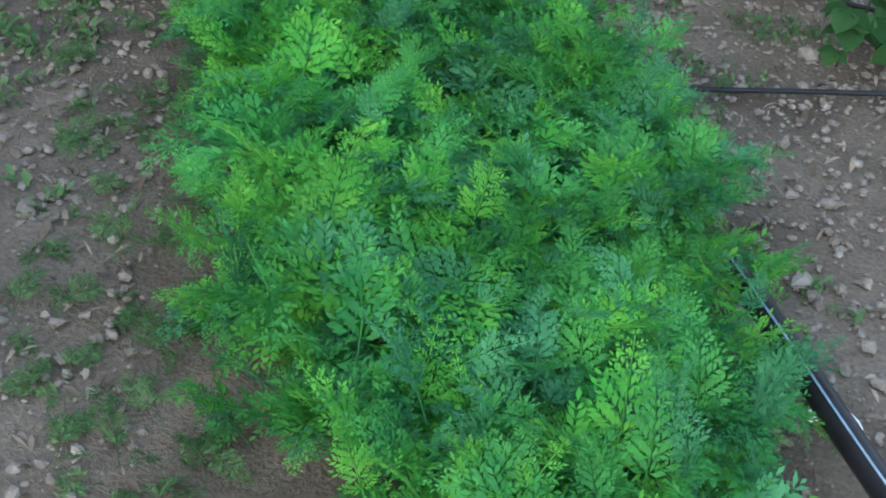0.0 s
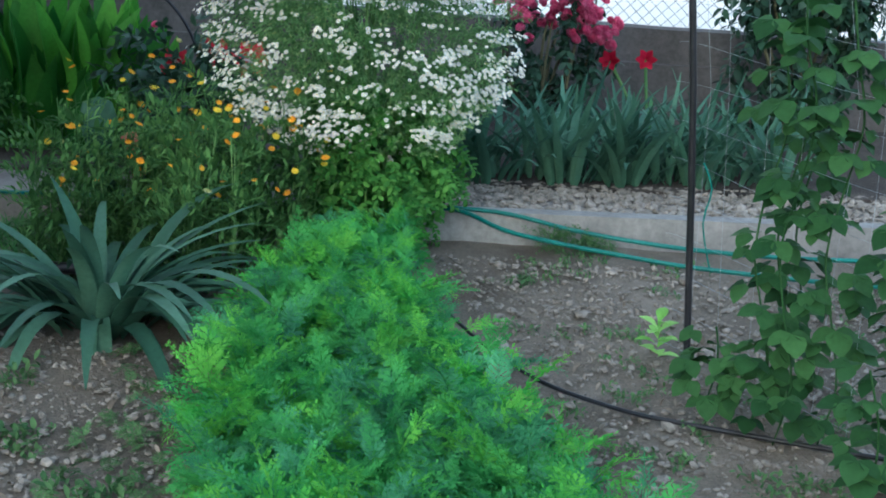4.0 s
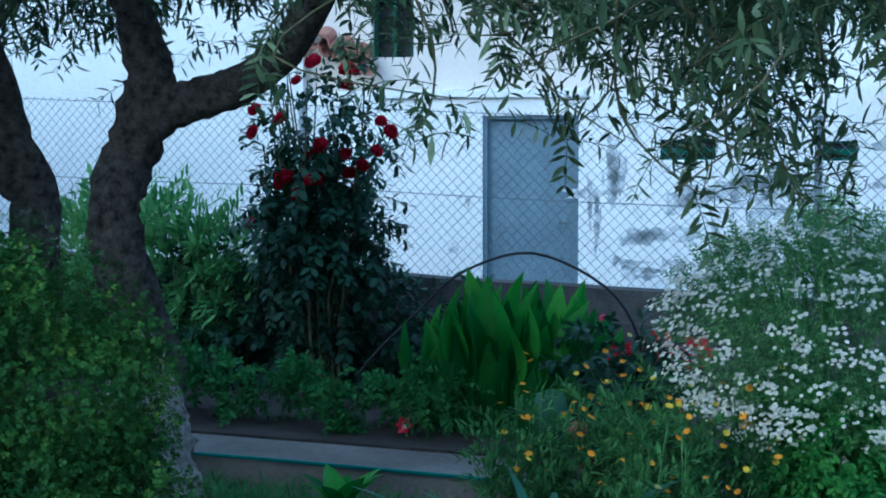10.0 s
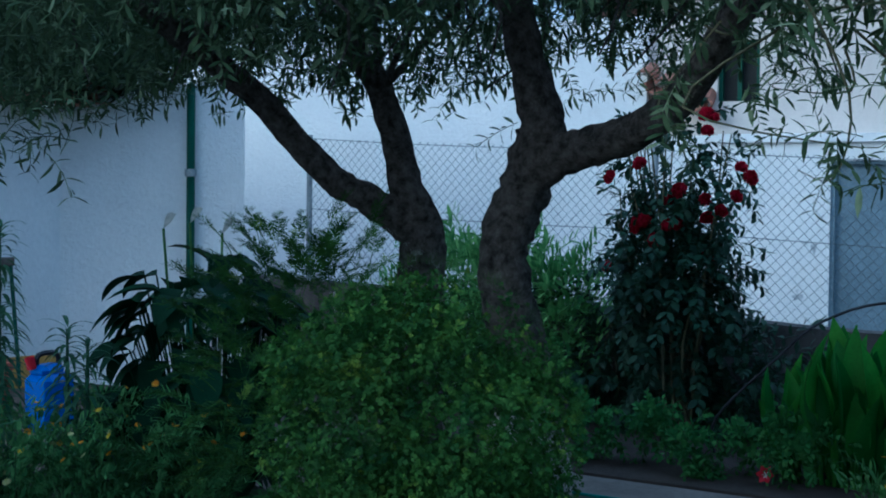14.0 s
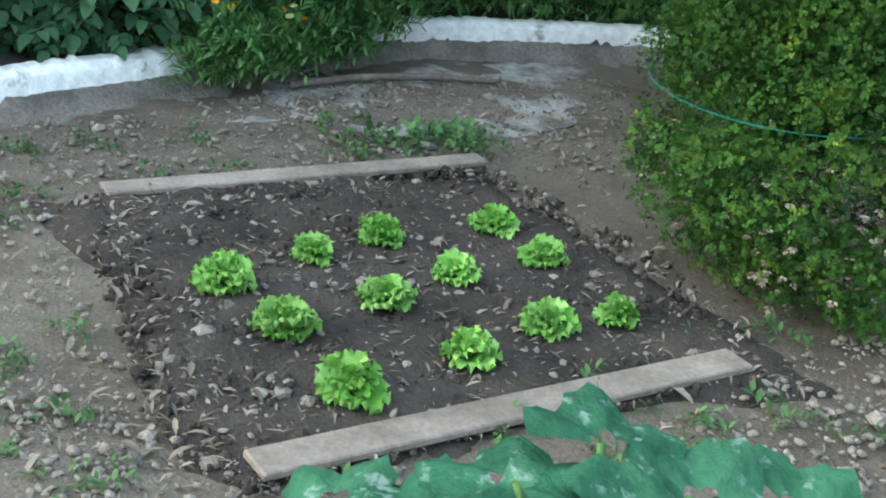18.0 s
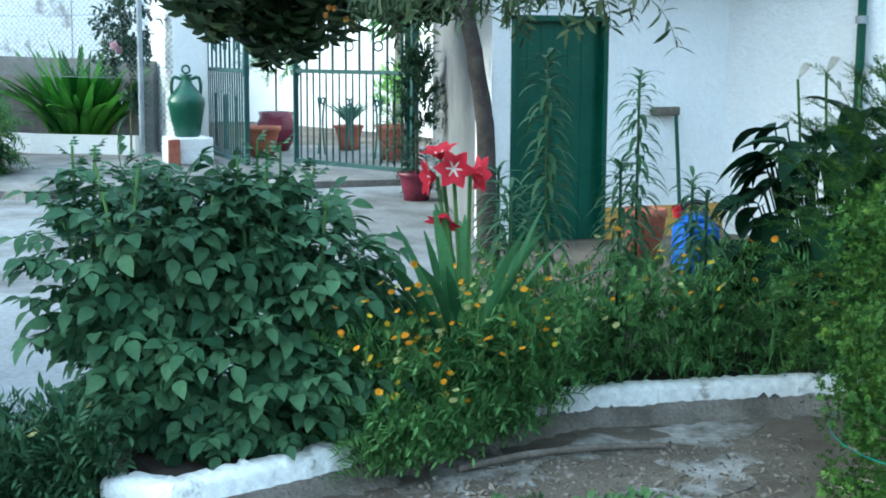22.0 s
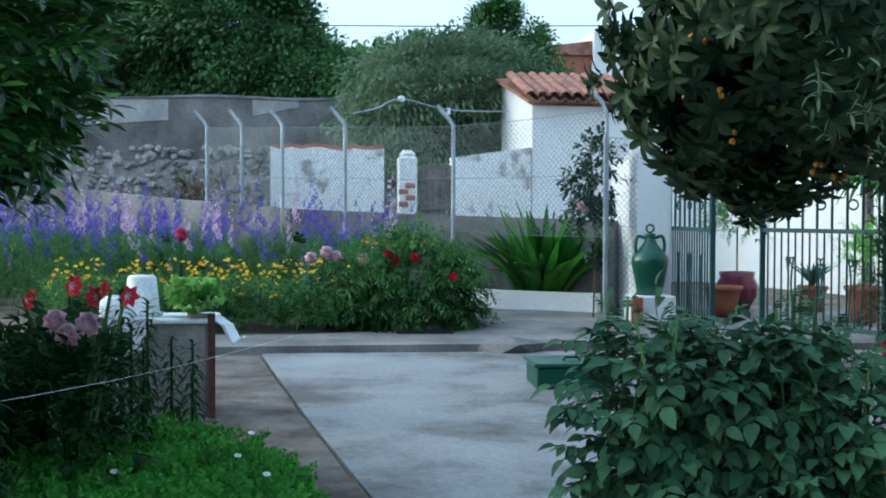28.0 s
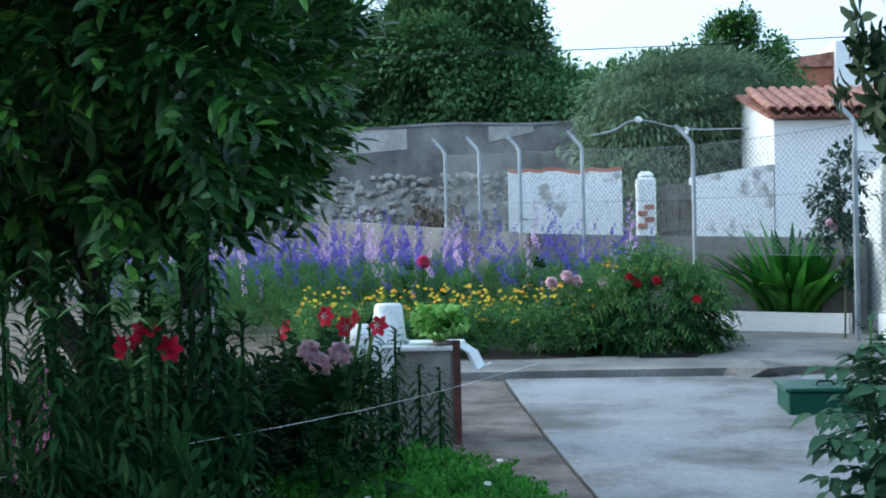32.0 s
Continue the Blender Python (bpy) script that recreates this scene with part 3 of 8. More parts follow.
wall_y = lambda x: 8.2 + 0.05 * x
wall_top = lambda x: 0.675 - 0.031 * x
wx = np.linspace(-8.6, 6, 40)
wf = [(x, wall_y(x)) for x in wx]
wb = [(x, wall_y(x) + 0.2) for x in wx]
tops = [wall_top(x) + rng.uniform(-0.006, 0.006) for x in wx]
wall_north = whole("wall_north", [prism(wf + wb[::-1], -0.1, tops + tops[::-1])], M["render"], "low garden wall of stained grey render", "wall", kind="structure")
wlow = [t - 0.2 for t in tops]
part("plinth", [prism([(x, y - 0.05) for x, y in wf] + wf[::-1], -0.1, wlow + wlow[::-1])], M["render"], wall_north)


def chain_link(a, b, z0, z1, step=0.075, r=0.0022):
    """Two sets of crossing wires between two uprights; z0 and z1: (at a, at b)."""
    a, b = np.array(a, float), np.array(b, float)
    L = np.linalg.norm(b - a)
    H = max(z1[0] - z0[0], z1[1] - z0[1])
    d = (b - a) / L
    out = []
    for k in np.arange(-H, L, step):
        for flip in (0, 1):
            u0, u1 = max(k, 0), min(k + H, L)
            if u1 <= u0:
                continue
            h0, h1 = u0 - k, u1 - k
            if flip:
                h0, h1 = H - h0, H - h1
            pts = []
            for u, h in ((u0, h0), (u1, h1)):
                f = u / L
                lo, hi = z0[0] * (1 - f) + z0[1] * f, z1[0] * (1 - f) + z1[1] * f
                pts.append((*(a + d * u), lo + (hi - lo) * h / H))
            out.append(tube(pts, r, 3))
    return out


def fence(label, posts, wires, pr, arm=0.0):
    """Posts (x, y, foot, top); chain link and strands between them."""
    f = thing("chain_link_fence", label, "fence", (posts[0][0], posts[0][1], posts[0][2]))
    for x, y, lo, hi in posts:
        pts = [(x, y, lo), (x, y, hi)]
        if arm:
            pts = [(x, y, lo), (x, y, hi - 0.02), (x - 0.05, y - 0.04, hi + 0.05), (x - arm * 0.5, y - arm * 0.85, hi + arm)]
        part("post", [tube(pts, pr, 8)], M["galv"], f, even=True)
    for p, q in zip(posts, posts[1:]):
        z0, z1 = (p[2] + wires, q[2] + wires), (p[3] - 0.03, q[3] - 0.03)
        part("wire_mesh", chain_link(p[:2], q[:2], z0, z1), M["wire"], f)
        n = 9
        for h in (0.0, 0.5, 1.0):
            s = np.linspace(0, 1, n)
            pts = [(*(np.array(p[:2]) * (1 - u) + np.array(q[:2]) * u), (z0[0] * (1 - h) + z1[0] * h) * (1 - u) + (z0[1] * (1 - h) + z1[1] * h) * u - 0.02 * np.sin(np.pi * u)) for u in s]
            part("strand", [tube(pts, 0.003, 4)], M["wire"], f)
    return f


post_x = [-7.9, -4.78, -1.36, 2.2, 5.6]
fence("galvanised chain-link fence standing on the garden wall", [(x, wall_y(x) + 0.1, wall_top(x) - 0.25, 1.75 - 0.045 * x) for x in post_x], 0.26, 0.024)

# white house over the street
hd, hn, hp = np.array([0.956, 0.292]), np.array([-0.292, 0.956]), np.array([-4.67, 12.07])


def on_house(s, depth, z):
    """A place along the front, depth behind it, at a height."""
    q = hp + hd * s + hn * depth
    return (q[0], q[1], z)


def house_block(s0, s1, d0, d1, z0, z1, slot=0):
    p = [on_house(s, d, 0)[:2] for s, d in ((s0, d0), (s1, d0), (s1, d1), (s0, d1))]
    return prism(p, z0, z1, slot)


house = thing("white_house", "whitewashed street house with a blue-grey door", "house", on_house(0, 0, 0))
DW = (-0.46, 0.45, 2.0)
for s0, s1, z0, z1 in ((-24, DW[0], -0.1, 2.24), (DW[1], 1.21, -0.1, 2.24), (DW[0], DW[1], DW[2], 2.24), (1.21, 1.72, -0.1, 1.58), (1.21, 1.72, 1.77, 2.24), (1.72, 2.64, -0.1, 2.24), (2.64, 3.0, -0.1, 1.57), (2.64, 3.0, 1.75, 2.24), (3.0, 14, -0.1, 2.24)):
    part("wall", [house_block(s0, s1, 0, 0.4, z0, z1)], M["whitewash"], house)


def blotch(s, z, rs, rz):
    a = np.linspace(0, 2 * np.pi, 18)[:-1]
    r = 1 + 0.3 * np.sin(3 * a + s) + 0.15 * rng.normal(size=17)
    u = [np.array(on_house(s + rs * q * np.cos(w), -0.003, z + rz * q * np.sin(w))) for w, q in zip(a, r)]
    v = np.array([np.array(on_house(s, -0.003, z))] + u)
    return v, np.array([(0, 1 + k, 1 + (k + 1) % 17) for k in range(17)]), 0


for s_, z_, rs_, rz_ in ((1.12, 0.55, 0.26, 0.07), (1.35, 0.62, 0.12, 0.06), (0.9, 0.6, 0.1, 0.05), (1.7, 0.95, 0.06, 0.05), (2.2, 0.7, 0.16, 0.06), (2.3, 1.42, 0.35, 0.08), (3.4, 1.38, 0.25, 0.07), (-0.62, 1.2, 0.04, 0.05), (-0.75, 0.75, 0.06, 0.04), (2.9, 0.8, 0.1, 0.05), (0.75, 1.55, 0.1, 0.3), (1.5, 1.25, 0.5, 0.12), (2.4, 1.2, 0.4, 0.16), (0.62, 1.1, 0.05, 0.3), (1.0, 0.85, 0.3, 0.1), (3.6, 1.7, 0.3, 0.12)):
    for k in range(8):
        part("damp_stain", [blotch(s_ + rng.normal(0, rs_ * 0.6), z_ + rng.normal(0, rz_ * 0.6), rs_ * rng.uniform(0.2, 0.5), rz_ * rng.uniform(0.3, 0.8))], M["damp"], house, "grey flaking patch of whitewash")
part("upper_wall", [house_block(-24, -2.2, 0.0, 0.4, 2.24, 3.4)], M["whitewash"], house)
part("ledge", [house_block(-1.5, 0.5, -0.05, 0.0, 2.17, 2.25)], M["whitewash"], house)
part("upper_wall", [house_block(-2.2, -1.54, 0.12, 0.4, 2.24, 3.75), house_block(-1.14, 1.6, 0.12, 0.4, 2.24, 3.75), house_block(-1.54, -1.14, 0.12, 0.4, 2.24, 2.57),
                    house_block(-1.54, -1.14, 0.12, 0.4, 3.16, 3.75)], M["cream"], house)
part("upper_wall", [house_block(1.6, 14, 0.12, 0.4, 2.24, 2.7), house_block(1.97, 14, 0.12, 0.4, 2.7, 3.75), house_block(1.6, 1.97, 0.12, 0.4, 2.98, 3.75)], M["whitewash"], house)
door = part("door", [house_block(DW[0] + 0.04, DW[1] - 0.04, 0.1, 0.15, 0.02, DW[2] - 0.03)], M["blue_door"], house, "blue-grey painted metal door")
for s0, s1, z0, z1 in ((-0.3, 0.3, 0.25, 0.95), (-0.14, 0.14, 1.2, 1.62)):
    for q0, q1, r0, r1 in ((s0, s1, z0, z0 + 0.012), (s0, s1, z1, z1 + 0.012), (s0, s0 + 0.012, z0, z1), (s1 - 0.012, s1, z0, z1)):
        part("moulding", [house_block(q0, q1, 0.094, 0.1, r0, r1)], M["blue_door"], door)
part("door_handle", [tube([on_house(0.33, 0.09, 1.0), on_house(0.33, 0.05, 1.0), on_house(0.26, 0.05, 1.0)], 0.012, 6)], M["galv"], door)
part("door_frame", [house_block(DW[0], DW[0] + 0.04, 0.03, 0.2, 0, DW[2]), house_block(DW[1] - 0.04, DW[1], 0.03, 0.2, 0, DW[2]), house_block(DW[0], DW[1], 0.03, 0.2, DW[2] - 0.03, DW[2])], M["blue_door"], house)
for s0, s1, z0, z1 in ((1.21, 1.72, 1.58, 1.77), (2.64, 3.0, 1.57, 1.75)):
    v = part("vent_window", [house_block(s0 + 0.02, s1 - 0.02, 0.09, 0.12, z0 + 0.02, z1 - 0.02)], M["dark"], house)
    part("vent_frame", [house_block(s0, s1, 0.04, 0.13, z0, z0 + 0.02), house_block(s0, s1, 0.04, 0.13, z1 - 0.02, z1), house_block(s0, s0 + 0.02, 0.04, 0.13, z0, z1), house_block(s1 - 0.02, s1, 0.04, 0.13, z0, z1)], M["green_paint"], v)
    part("slat", [house_block(s0, s1, 0.05, 0.08, z0 + 0.05, z0 + 0.11)], M["green_paint"], v)
for s0, s1, z0, z1 in ((-1.54, -1.14, 2.57, 3.16), (1.6, 1.97, 2.7, 2.98)):
    w = part("window", [house_block(s0, s1, 0.3, 0.32, z0, z1)], M["dark"], house)
    sm = (s0 + s1) / 2
    part("window_frame", [house_block(s0, s0 + 0.04, 0.2, 0.28, z0, z1), house_block(s1 - 0.04, s1, 0.2, 0.28, z0, z1), house_block(sm - 0.02, sm + 0.02, 0.2, 0.28, z0, z1), house_block(s0, s1, 0.2, 0.28, z1 - 0.04, z1)], M["green_paint"], w)
part("pillar", [house_block(3.28, 3.42, -0.04, 0.0, 1.5, 1.88)], M["cream"], house, "pinkish vent pipe on the wall")


def roof_tile(length=0.36, r0=0.1, r1=0.085):
    a = np.linspace(0, np.pi, 6)
    v = [(0, np.cos(t) * r0, np.sin(t) * r0 * 0.75) for t in a] + [(length, np.cos(t) * r1, np.sin(t) * r1 * 0.75 + 0.02) for t in a]
    v += [(x, y * 0.85, z - 0.018) for x, y, z in v]
    f = [(k, k + 1, k + 7, k + 6) for k in range(5)] + [(k + 12, k + 18, k + 19, k + 13) for k in range(5)] + [(k, k + 12, k + 13, k + 1) for k in range(5)] + [(k + 6, k + 7, k + 19, k + 18) for k in range(5)]
    return np.array(v), np.array(f)


TILE = roof_tile()
TILE_MESH = link_mesh("roof_tile", [(*TILE, 0)], M["tile"])


def tiled(parent, a, b, up, rows, step=0.2, lap=0.27):
    """Rows of half-round tiles along the eave a-b, climbing along up; each its own piece."""
    a, b, up = np.array(a, float), np.array(b, float), unit(up)
    L = np.linalg.norm(b - a)
    d = (b - a) / L
    o = origin_of(parent)
    for i in range(int(L / step) + 1):
        for k in range(rows):
            for turn in (0, 1):
                ob = new("roof_tile", TILE_MESH)
                ob.parent = parent
                n = unit(np.cross(up, d)) * (1 if np.cross(up, d)[2] > 0 else -1)
                x, z = up + turned(1, 0.035)[0], n * (1 if not turn else -1)
                y = np.cross(z, x)
                m = Matrix([(x[0], y[0], z[0], 0), (x[1], y[1], z[1], 0), (x[2], y[2], z[2], 0), (0, 0, 0, 1)])
                ob.matrix_basis = Matrix.Translation(a + d * (i + 0.5 * turn) * step + up * (k * lap - 0.05) + n * (0.02 + 0.05 * (1 - turn)) - o) @ m.to_quaternion().to_matrix().to_4x4()


roof = part("roof", [house_block(-3.4, 14, -0.12, 3.0, 3.75, 3.84)], M["tile"], house)
tiled(house, on_house(-3.3, -0.2, 3.86), on_house(1.5, -0.2, 3.86), (*(hn * 0.94), 0.34), 2)
tiled(house, on_house(-2.2, -0.1, 2.74), on_house(-1.5, -0.1, 2.42), (*(hn * 0.94), 0.3), 1)
roof_porch = part("porch_roof", [prism([on_house(s, e, 0)[:2] for s, e in ((3.35, -0.25), (14, -0.25), (14, 0.1), (3.35, 0.1))], 2.02, 2.08)], M["tile"], house)
tiled(house, on_house(3.35, -0.35, 2.16), on_house(6.2, -0.35, 2.1), (*(hn * 0.9), 0.43), 2)

# shed with the green door
sx, z_s = -9.45, 0.05
shed = thing("white_shed", "whitewashed shed with a dark green door and ochre base", "shed", (sx, 5.0, z_s))
DY0, DY1, DH = 4.66, 5.5, 1.8
part("wall", [prism([(sx, 4.5), (sx, DY0), (sx - 0.3, DY0), (sx - 0.3, 4.5)], z_s - 0.1, 2.3), prism([(sx, DY0), (sx, DY1), (sx - 0.3, DY1), (sx - 0.3, DY0)], DH, 2.3),
              prism([(sx, DY1), (sx, 6.6), (sx - 0.3, 6.75), (sx - 0.3, DY1)], z_s - 0.1, 2.3)], M["whitewash"], shed)
# side wall wears the greyed colour in place of shade below the trees
part("side_wall", [prism([(sx - 0.3, 4.5), (sx - 0.3, 4.75), (-13.1, 5.75), (-13.1, 5.5)], z_s - 0.1, 2.5)], M["shade_greyed_wash"], shed)
part("end_wall", [prism([(sx, 6.6), (-8.25, 7.5), (-8.45, 7.7), (sx - 0.25, 6.8)], z_s - 0.1, 2.5)], M["whitewash"], shed)
part("plinth", [prism([(sx, DY1), (sx + 0.015, DY1), (sx + 0.015, 6.6), (sx, 6.6)], z_s - 0.1, 0.3)], M["ochre"], shed, "ochre painted base")
sdoor = part("door", [prism([(sx - 0.08, DY0 + 0.04), (sx - 0.08, DY1 - 0.04), (sx - 0.12, DY1 - 0.04), (sx - 0.12, DY0 + 0.04)], z_s, DH - 0.04)], M["green_paint"], shed, "dark green boarded door")
for k in range(6):
    y0 = DY0 + 0.05 + k * 0.118
    part("board", [prism([(sx - 0.076, y0), (sx - 0.07, y0 + 0.11), (sx - 0.08, y0 + 0.11), (sx - 0.08, y0)], z_s + 0.02, DH - 0.06)], M["green_paint"], sdoor)
part("door_frame", [prism([(sx + 0.005, DY0), (sx + 0.005, DY0 + 0.04), (sx - 0.12, DY0 + 0.04), (sx - 0.12, DY0)], z_s, DH), prism([(sx + 0.005, DY1 - 0.04), (sx + 0.005, DY1), (sx - 0.12, DY1), (sx - 0.12, DY1 - 0.04)], z_s, DH),
                    prism([(sx + 0.005, DY0), (sx + 0.005, DY1), (sx - 0.12, DY1), (sx - 0.12, DY0)], DH - 0.04, DH)], M["green_paint"], shed)
sroof = part("roof", [prism([(sx + 0.2, 4.1), (sx + 0.2, 6.9), (-13.2, 8), (-13.2, 5.0)], [2.3, 2.3, 2.8, 2.8], [2.36, 2.36, 2.86, 2.86])], M["tile"], shed)
tiled(shed, (sx + 0.28, 4.1, 2.38), (sx + 0.28, 6.9, 2.38), (-1, 0.05, 0.12), 3)
drain = thing("drainpipe", "dark green painted pipe fixed to the shed", "pipe", (-8.55, 7.2, 0.1))
part("pipe", [tube([(-8.55, 7.2, 0.1), (-8.55, 7.2, 2.5)], 0.035, 10)], M["green_paint"], drain, even=True)
for z in (0.8, 1.75):
    part("bracket", [tube([(-8.55, 7.2, z), (-8.55, 7.2, z + 0.06)], 0.05, 10)], M["galv"], drain)

# yard: lower slab, step, upper slab
slab = [(-4.84, 0.62), (-5.0, 0.85), (-9.4, 4.5), (-9.8, 4.49), (-13.25, 5.54), (-13.25, -0.85), (-9.7, -0.36), (-6.9, 0.05), (-5.6, -0.02), (-4.4, -0.12), (-2.6, -0.25)]
for k in range(34):
    u = k / 33
    slab.append((-2.5 - 2.2 * u + 0.01 * np.sin(k * 2.3) + rng.normal(0, 0.02), 0.42 + 0.1 * u + 0.01 * np.sin(k * 1.1) + rng.normal(0, 0.012)))
whole("pavement", [prism(slab, [ground_z(x, y) - 0.08 for x, y in slab], [float(ground_z(x, y)) + (0.01 if x < -4.8 else 0.006) for x, y in slab])], M["concrete"], "pale grey concrete yard slab, swept and stained", "pavement", kind="structure")
upper = [(-13.25, 5.54), (-13.4, 2.2), (-13.3, 0.1), (-13.2, -1.3), (-13.2, -4.0), (-14.3, -4.0), (-14.5, -0.5), (-14.9, 0.55), (-16.0, 1.5), (-17.3, 1.6), (-17.6, 3.0), (-20, 3.4), (-20, 8.2), (-13.1, 5.8)]
whole("upper_pavement", [prism(upper, 0, [0.2 if x > -14.95 else 0.24 for x, y in upper])], M["concrete_old"], "upper concrete yard, one low step up", "pavement", kind="structure")
whole("dirt_strip", [prism([(-13.2, -0.88), (-13.2, -2.2), (-6.2, -1.1), (-4.6, -0.25), (-6.9, 0.02), (-9.7, -0.39)], [0.0] * 6, [float(ground_z(x, 0)) + 0.008 for x in (-13.2, -13.2, -6.2, -4.6, -6.9, -9.7)])], M["dirt_strip"], "strip of bare brown earth beside the slab", "ground", kind="structure")
drain_grate = thing("drain_grate", "small dark iron drain grating in the concrete", "drain", (-14.6, 0.75, 0.2))
for k in range(9):
    part("grate_bar", [bar((-14.45 - k * 0.035, 0.5, 0.215), (-14.45 - k * 0.035, 1.1, 0.215), 0.018)], M["dark"], drain_grate)

# low garden wall and fence beyond the flowers
low_a, low_b, low_c = np.array([-17.6, 3.5]), np.array([-18.9, 0.9]), np.array([-22.5, -2.6])
far_pts = [low_a, low_b, np.array([-20.0, -0.7]), low_c, np.array([-27.0, -5.5])]
chunks = []
for p, q in zip(far_pts, far_pts[1:]):
    n = unit(np.array([-(q - p)[1], (q - p)[0]])) * 0.1
    tz = lambda w: 1.36 + 0.06 * max(0, -17.3 - w[0])
    chunks.append(prism([p - n, q - n, q + n, p + n], 0, [tz(p), tz(q), tz(q), tz(p)]))
whole("wall_west", chunks, M["old_render"], "low wall of bare grey concrete behind the flowers", "wall", kind="structure")
fence("galvanised chain-link fence with angled post tops", [(-15.95, 3.03, 0.2, 2.72), (-17.68, 1.38, 0.25, 2.62), (-19.15, 0.0, 0.25, 2.7), (-20.14, -0.9, 0.25, 2.75), (-21.1, -1.55, 0.25, 2.8), (-22.05, -2.16, 0.25, 2.85)], 1.0, 0.028, 0.24)
fence("galvanised chain-link panel beside the gate pillar", [(-15.95, 3.02, 0.2, 2.4), (-16.1, 3.75, 0.2, 2.4)], 0.1, 0.03)
wire = thing("cable", "sagging wire strung between the fence and the house", "cable", (-19.15, 0.0, 2.9))
part("wire", [tube([(-19.15, 0.1, 2.85), (-19.5, 0.45, 2.95), (-19.9, 0.82, 3.12), (-21, 1.6, 3.05), (-23.9, 2.9, 3.25)], 0.012, 5, steps=5)], M["galv"], wire)
part("knot", [lathe([(0.0, 0.0), (0.05, 0.02), (0.05, 0.08), (0, 0.1)], (-19.9, 0.82, 3.07), 8)], M["plastic_white"], wire)
part("knot", [lathe([(0.0, 0.0), (0.03, 0.01), (0.03, 0.1), (0, 0.11)], (-21, 1.6, 2.97), 8)], M["plastic_white"], wire)

# gate
gz = 0.25


def gate_leaf(hinge, end, name_label):
    hinge, end = np.array(hinge, float), np.array(end, float)
    g = thing("gate_leaf", name_label, "gate", (*hinge, gz), "gate leaves")
    d = unit(end - hinge)
    L = np.linalg.norm(end - hinge)
    at = lambda u, z: (*(hinge + d * u), z)
    zb, zm, zt = gz + 0.03, gz + 1.05, gz + 2.0
    for u in (0.02, L - 0.02):
        part("stile", [bar(at(u, zb), at(u, zt), 0.05)], M["gate_paint"], g)
    for z in (zb + 0.03, zm, zt - 0.02):
        part("rail", [bar(at(0, z), at(L, z), 0.045)], M["gate_paint"], g)
    n = int(L / 0.105)
    for k in range(1, n):
        u = L * k / n
        part("bar", [bar(at(u, zb), at(u, zm), 0.016)], M["gate_paint"], g)
        if k % 2:
            part("bar", [bar(at(u, zm), at(u, zt), 0.022)], M["gate_paint"], g)
    for k in (1, 2, 3):
        u = L * k / 4
        for sgn in (-1, 1):
            c = [at(u + sgn * (0.03 + 0.03 * np.cos(a)), zm - 0.32 + 0.035 * np.sin(a)) for a in np.linspace(0, 5, 9)]
            part("scroll", [tube(c, 0.011, 4)], M["gate_paint"], g)
            part("scroll", [tube([at(u + sgn * 0.055, zm - 0.28), at(u + sgn * 0.02, zm - 0.55), at(u + sgn * 0.055, zb + 0.12)], 0.012, 4, steps=3)], M["gate_paint"], g)
        c = [at(u + 0.07 * np.cos(a), zm + 0.27 + 0.05 * np.sin(a)) for a in np.linspace(0, 2 * np.pi, 11)]
        part("scroll", [tube(c, 0.011, 4)], M["gate_paint"], g)
    part("latch", [box(at(L - 0.03, zm), (0.05, 0.07, 0.12), bevel=0.008)], M["gate_paint"], g)
    return g


gate_leaf((-13.0, 5.2), (-14.72, 4.5), "closed dark green iron gate leaf with scrolls")
whole("gate_post", [bar((-12.93, 5.23, 0.1), (-12.93, 5.23, 2.4), 0.07)], M["gate_paint"], "dark green iron post carrying the gate leaf", "post", loc=(-12.93, 5.23, 0.1))
gate_leaf((-16.45, 3.9), (-14.5, 3.9), "half-open dark green iron gate leaf with scrolls")
whole("gate_pillar", [box((-16.25, 3.62, 1.2), (0.45, 0.42, 2.1), 0, 0, 0.02)], M["whitewash"], "whitewashed gate pillar", "pillar", kind="structure")
whole("wall_yard", [prism([(-16.6, 3.55), (-16.6, 3.8), (-18.2, 3.8), (-18.2, 3.55)], 0, 2.2)], M["whitewash"], "whitewashed wall beside the gate pillar", "wall", kind="structure")

# small white outbuilding with a tiled roof
ax = thing("outbuilding", "small whitewashed outbuilding with a red tiled roof", "building", (-24, 3.0, 0.3))
part("wall", [prism([(-23.9, 3.32), (-23.6, 6.4), (-26.3, 6.7), (-26.3, 3.08)], 0.2, [3.36, 3.3, 3.9, 3.9])], M["whitewash"], ax)
part("roof", [prism([(-23.72, 3.22), (-23.4, 6.6), (-26.5, 6.8), (-26.5, 2.95)], [3.38, 3.3, 4.0, 4.03], [3.43, 3.35, 4.05, 4.08])], M["tile"], ax)
tiled(ax, (-23.62, 3.25, 3.46), (-23.34, 6.5, 3.38), (-1, -0.02, 0.235), 9)
whole("garden_shed_wall", [prism([(-23.5, 1.86), (-23.88, 3.3), (-24.2, 3.3), (-23.8, 1.86)], 0.2, [2.42, 2.62, 2.62, 2.42])], M["oldwhite"], "stained whitewashed lean-to wall", "wall", loc=(-23.5, 2.4, 0.2))

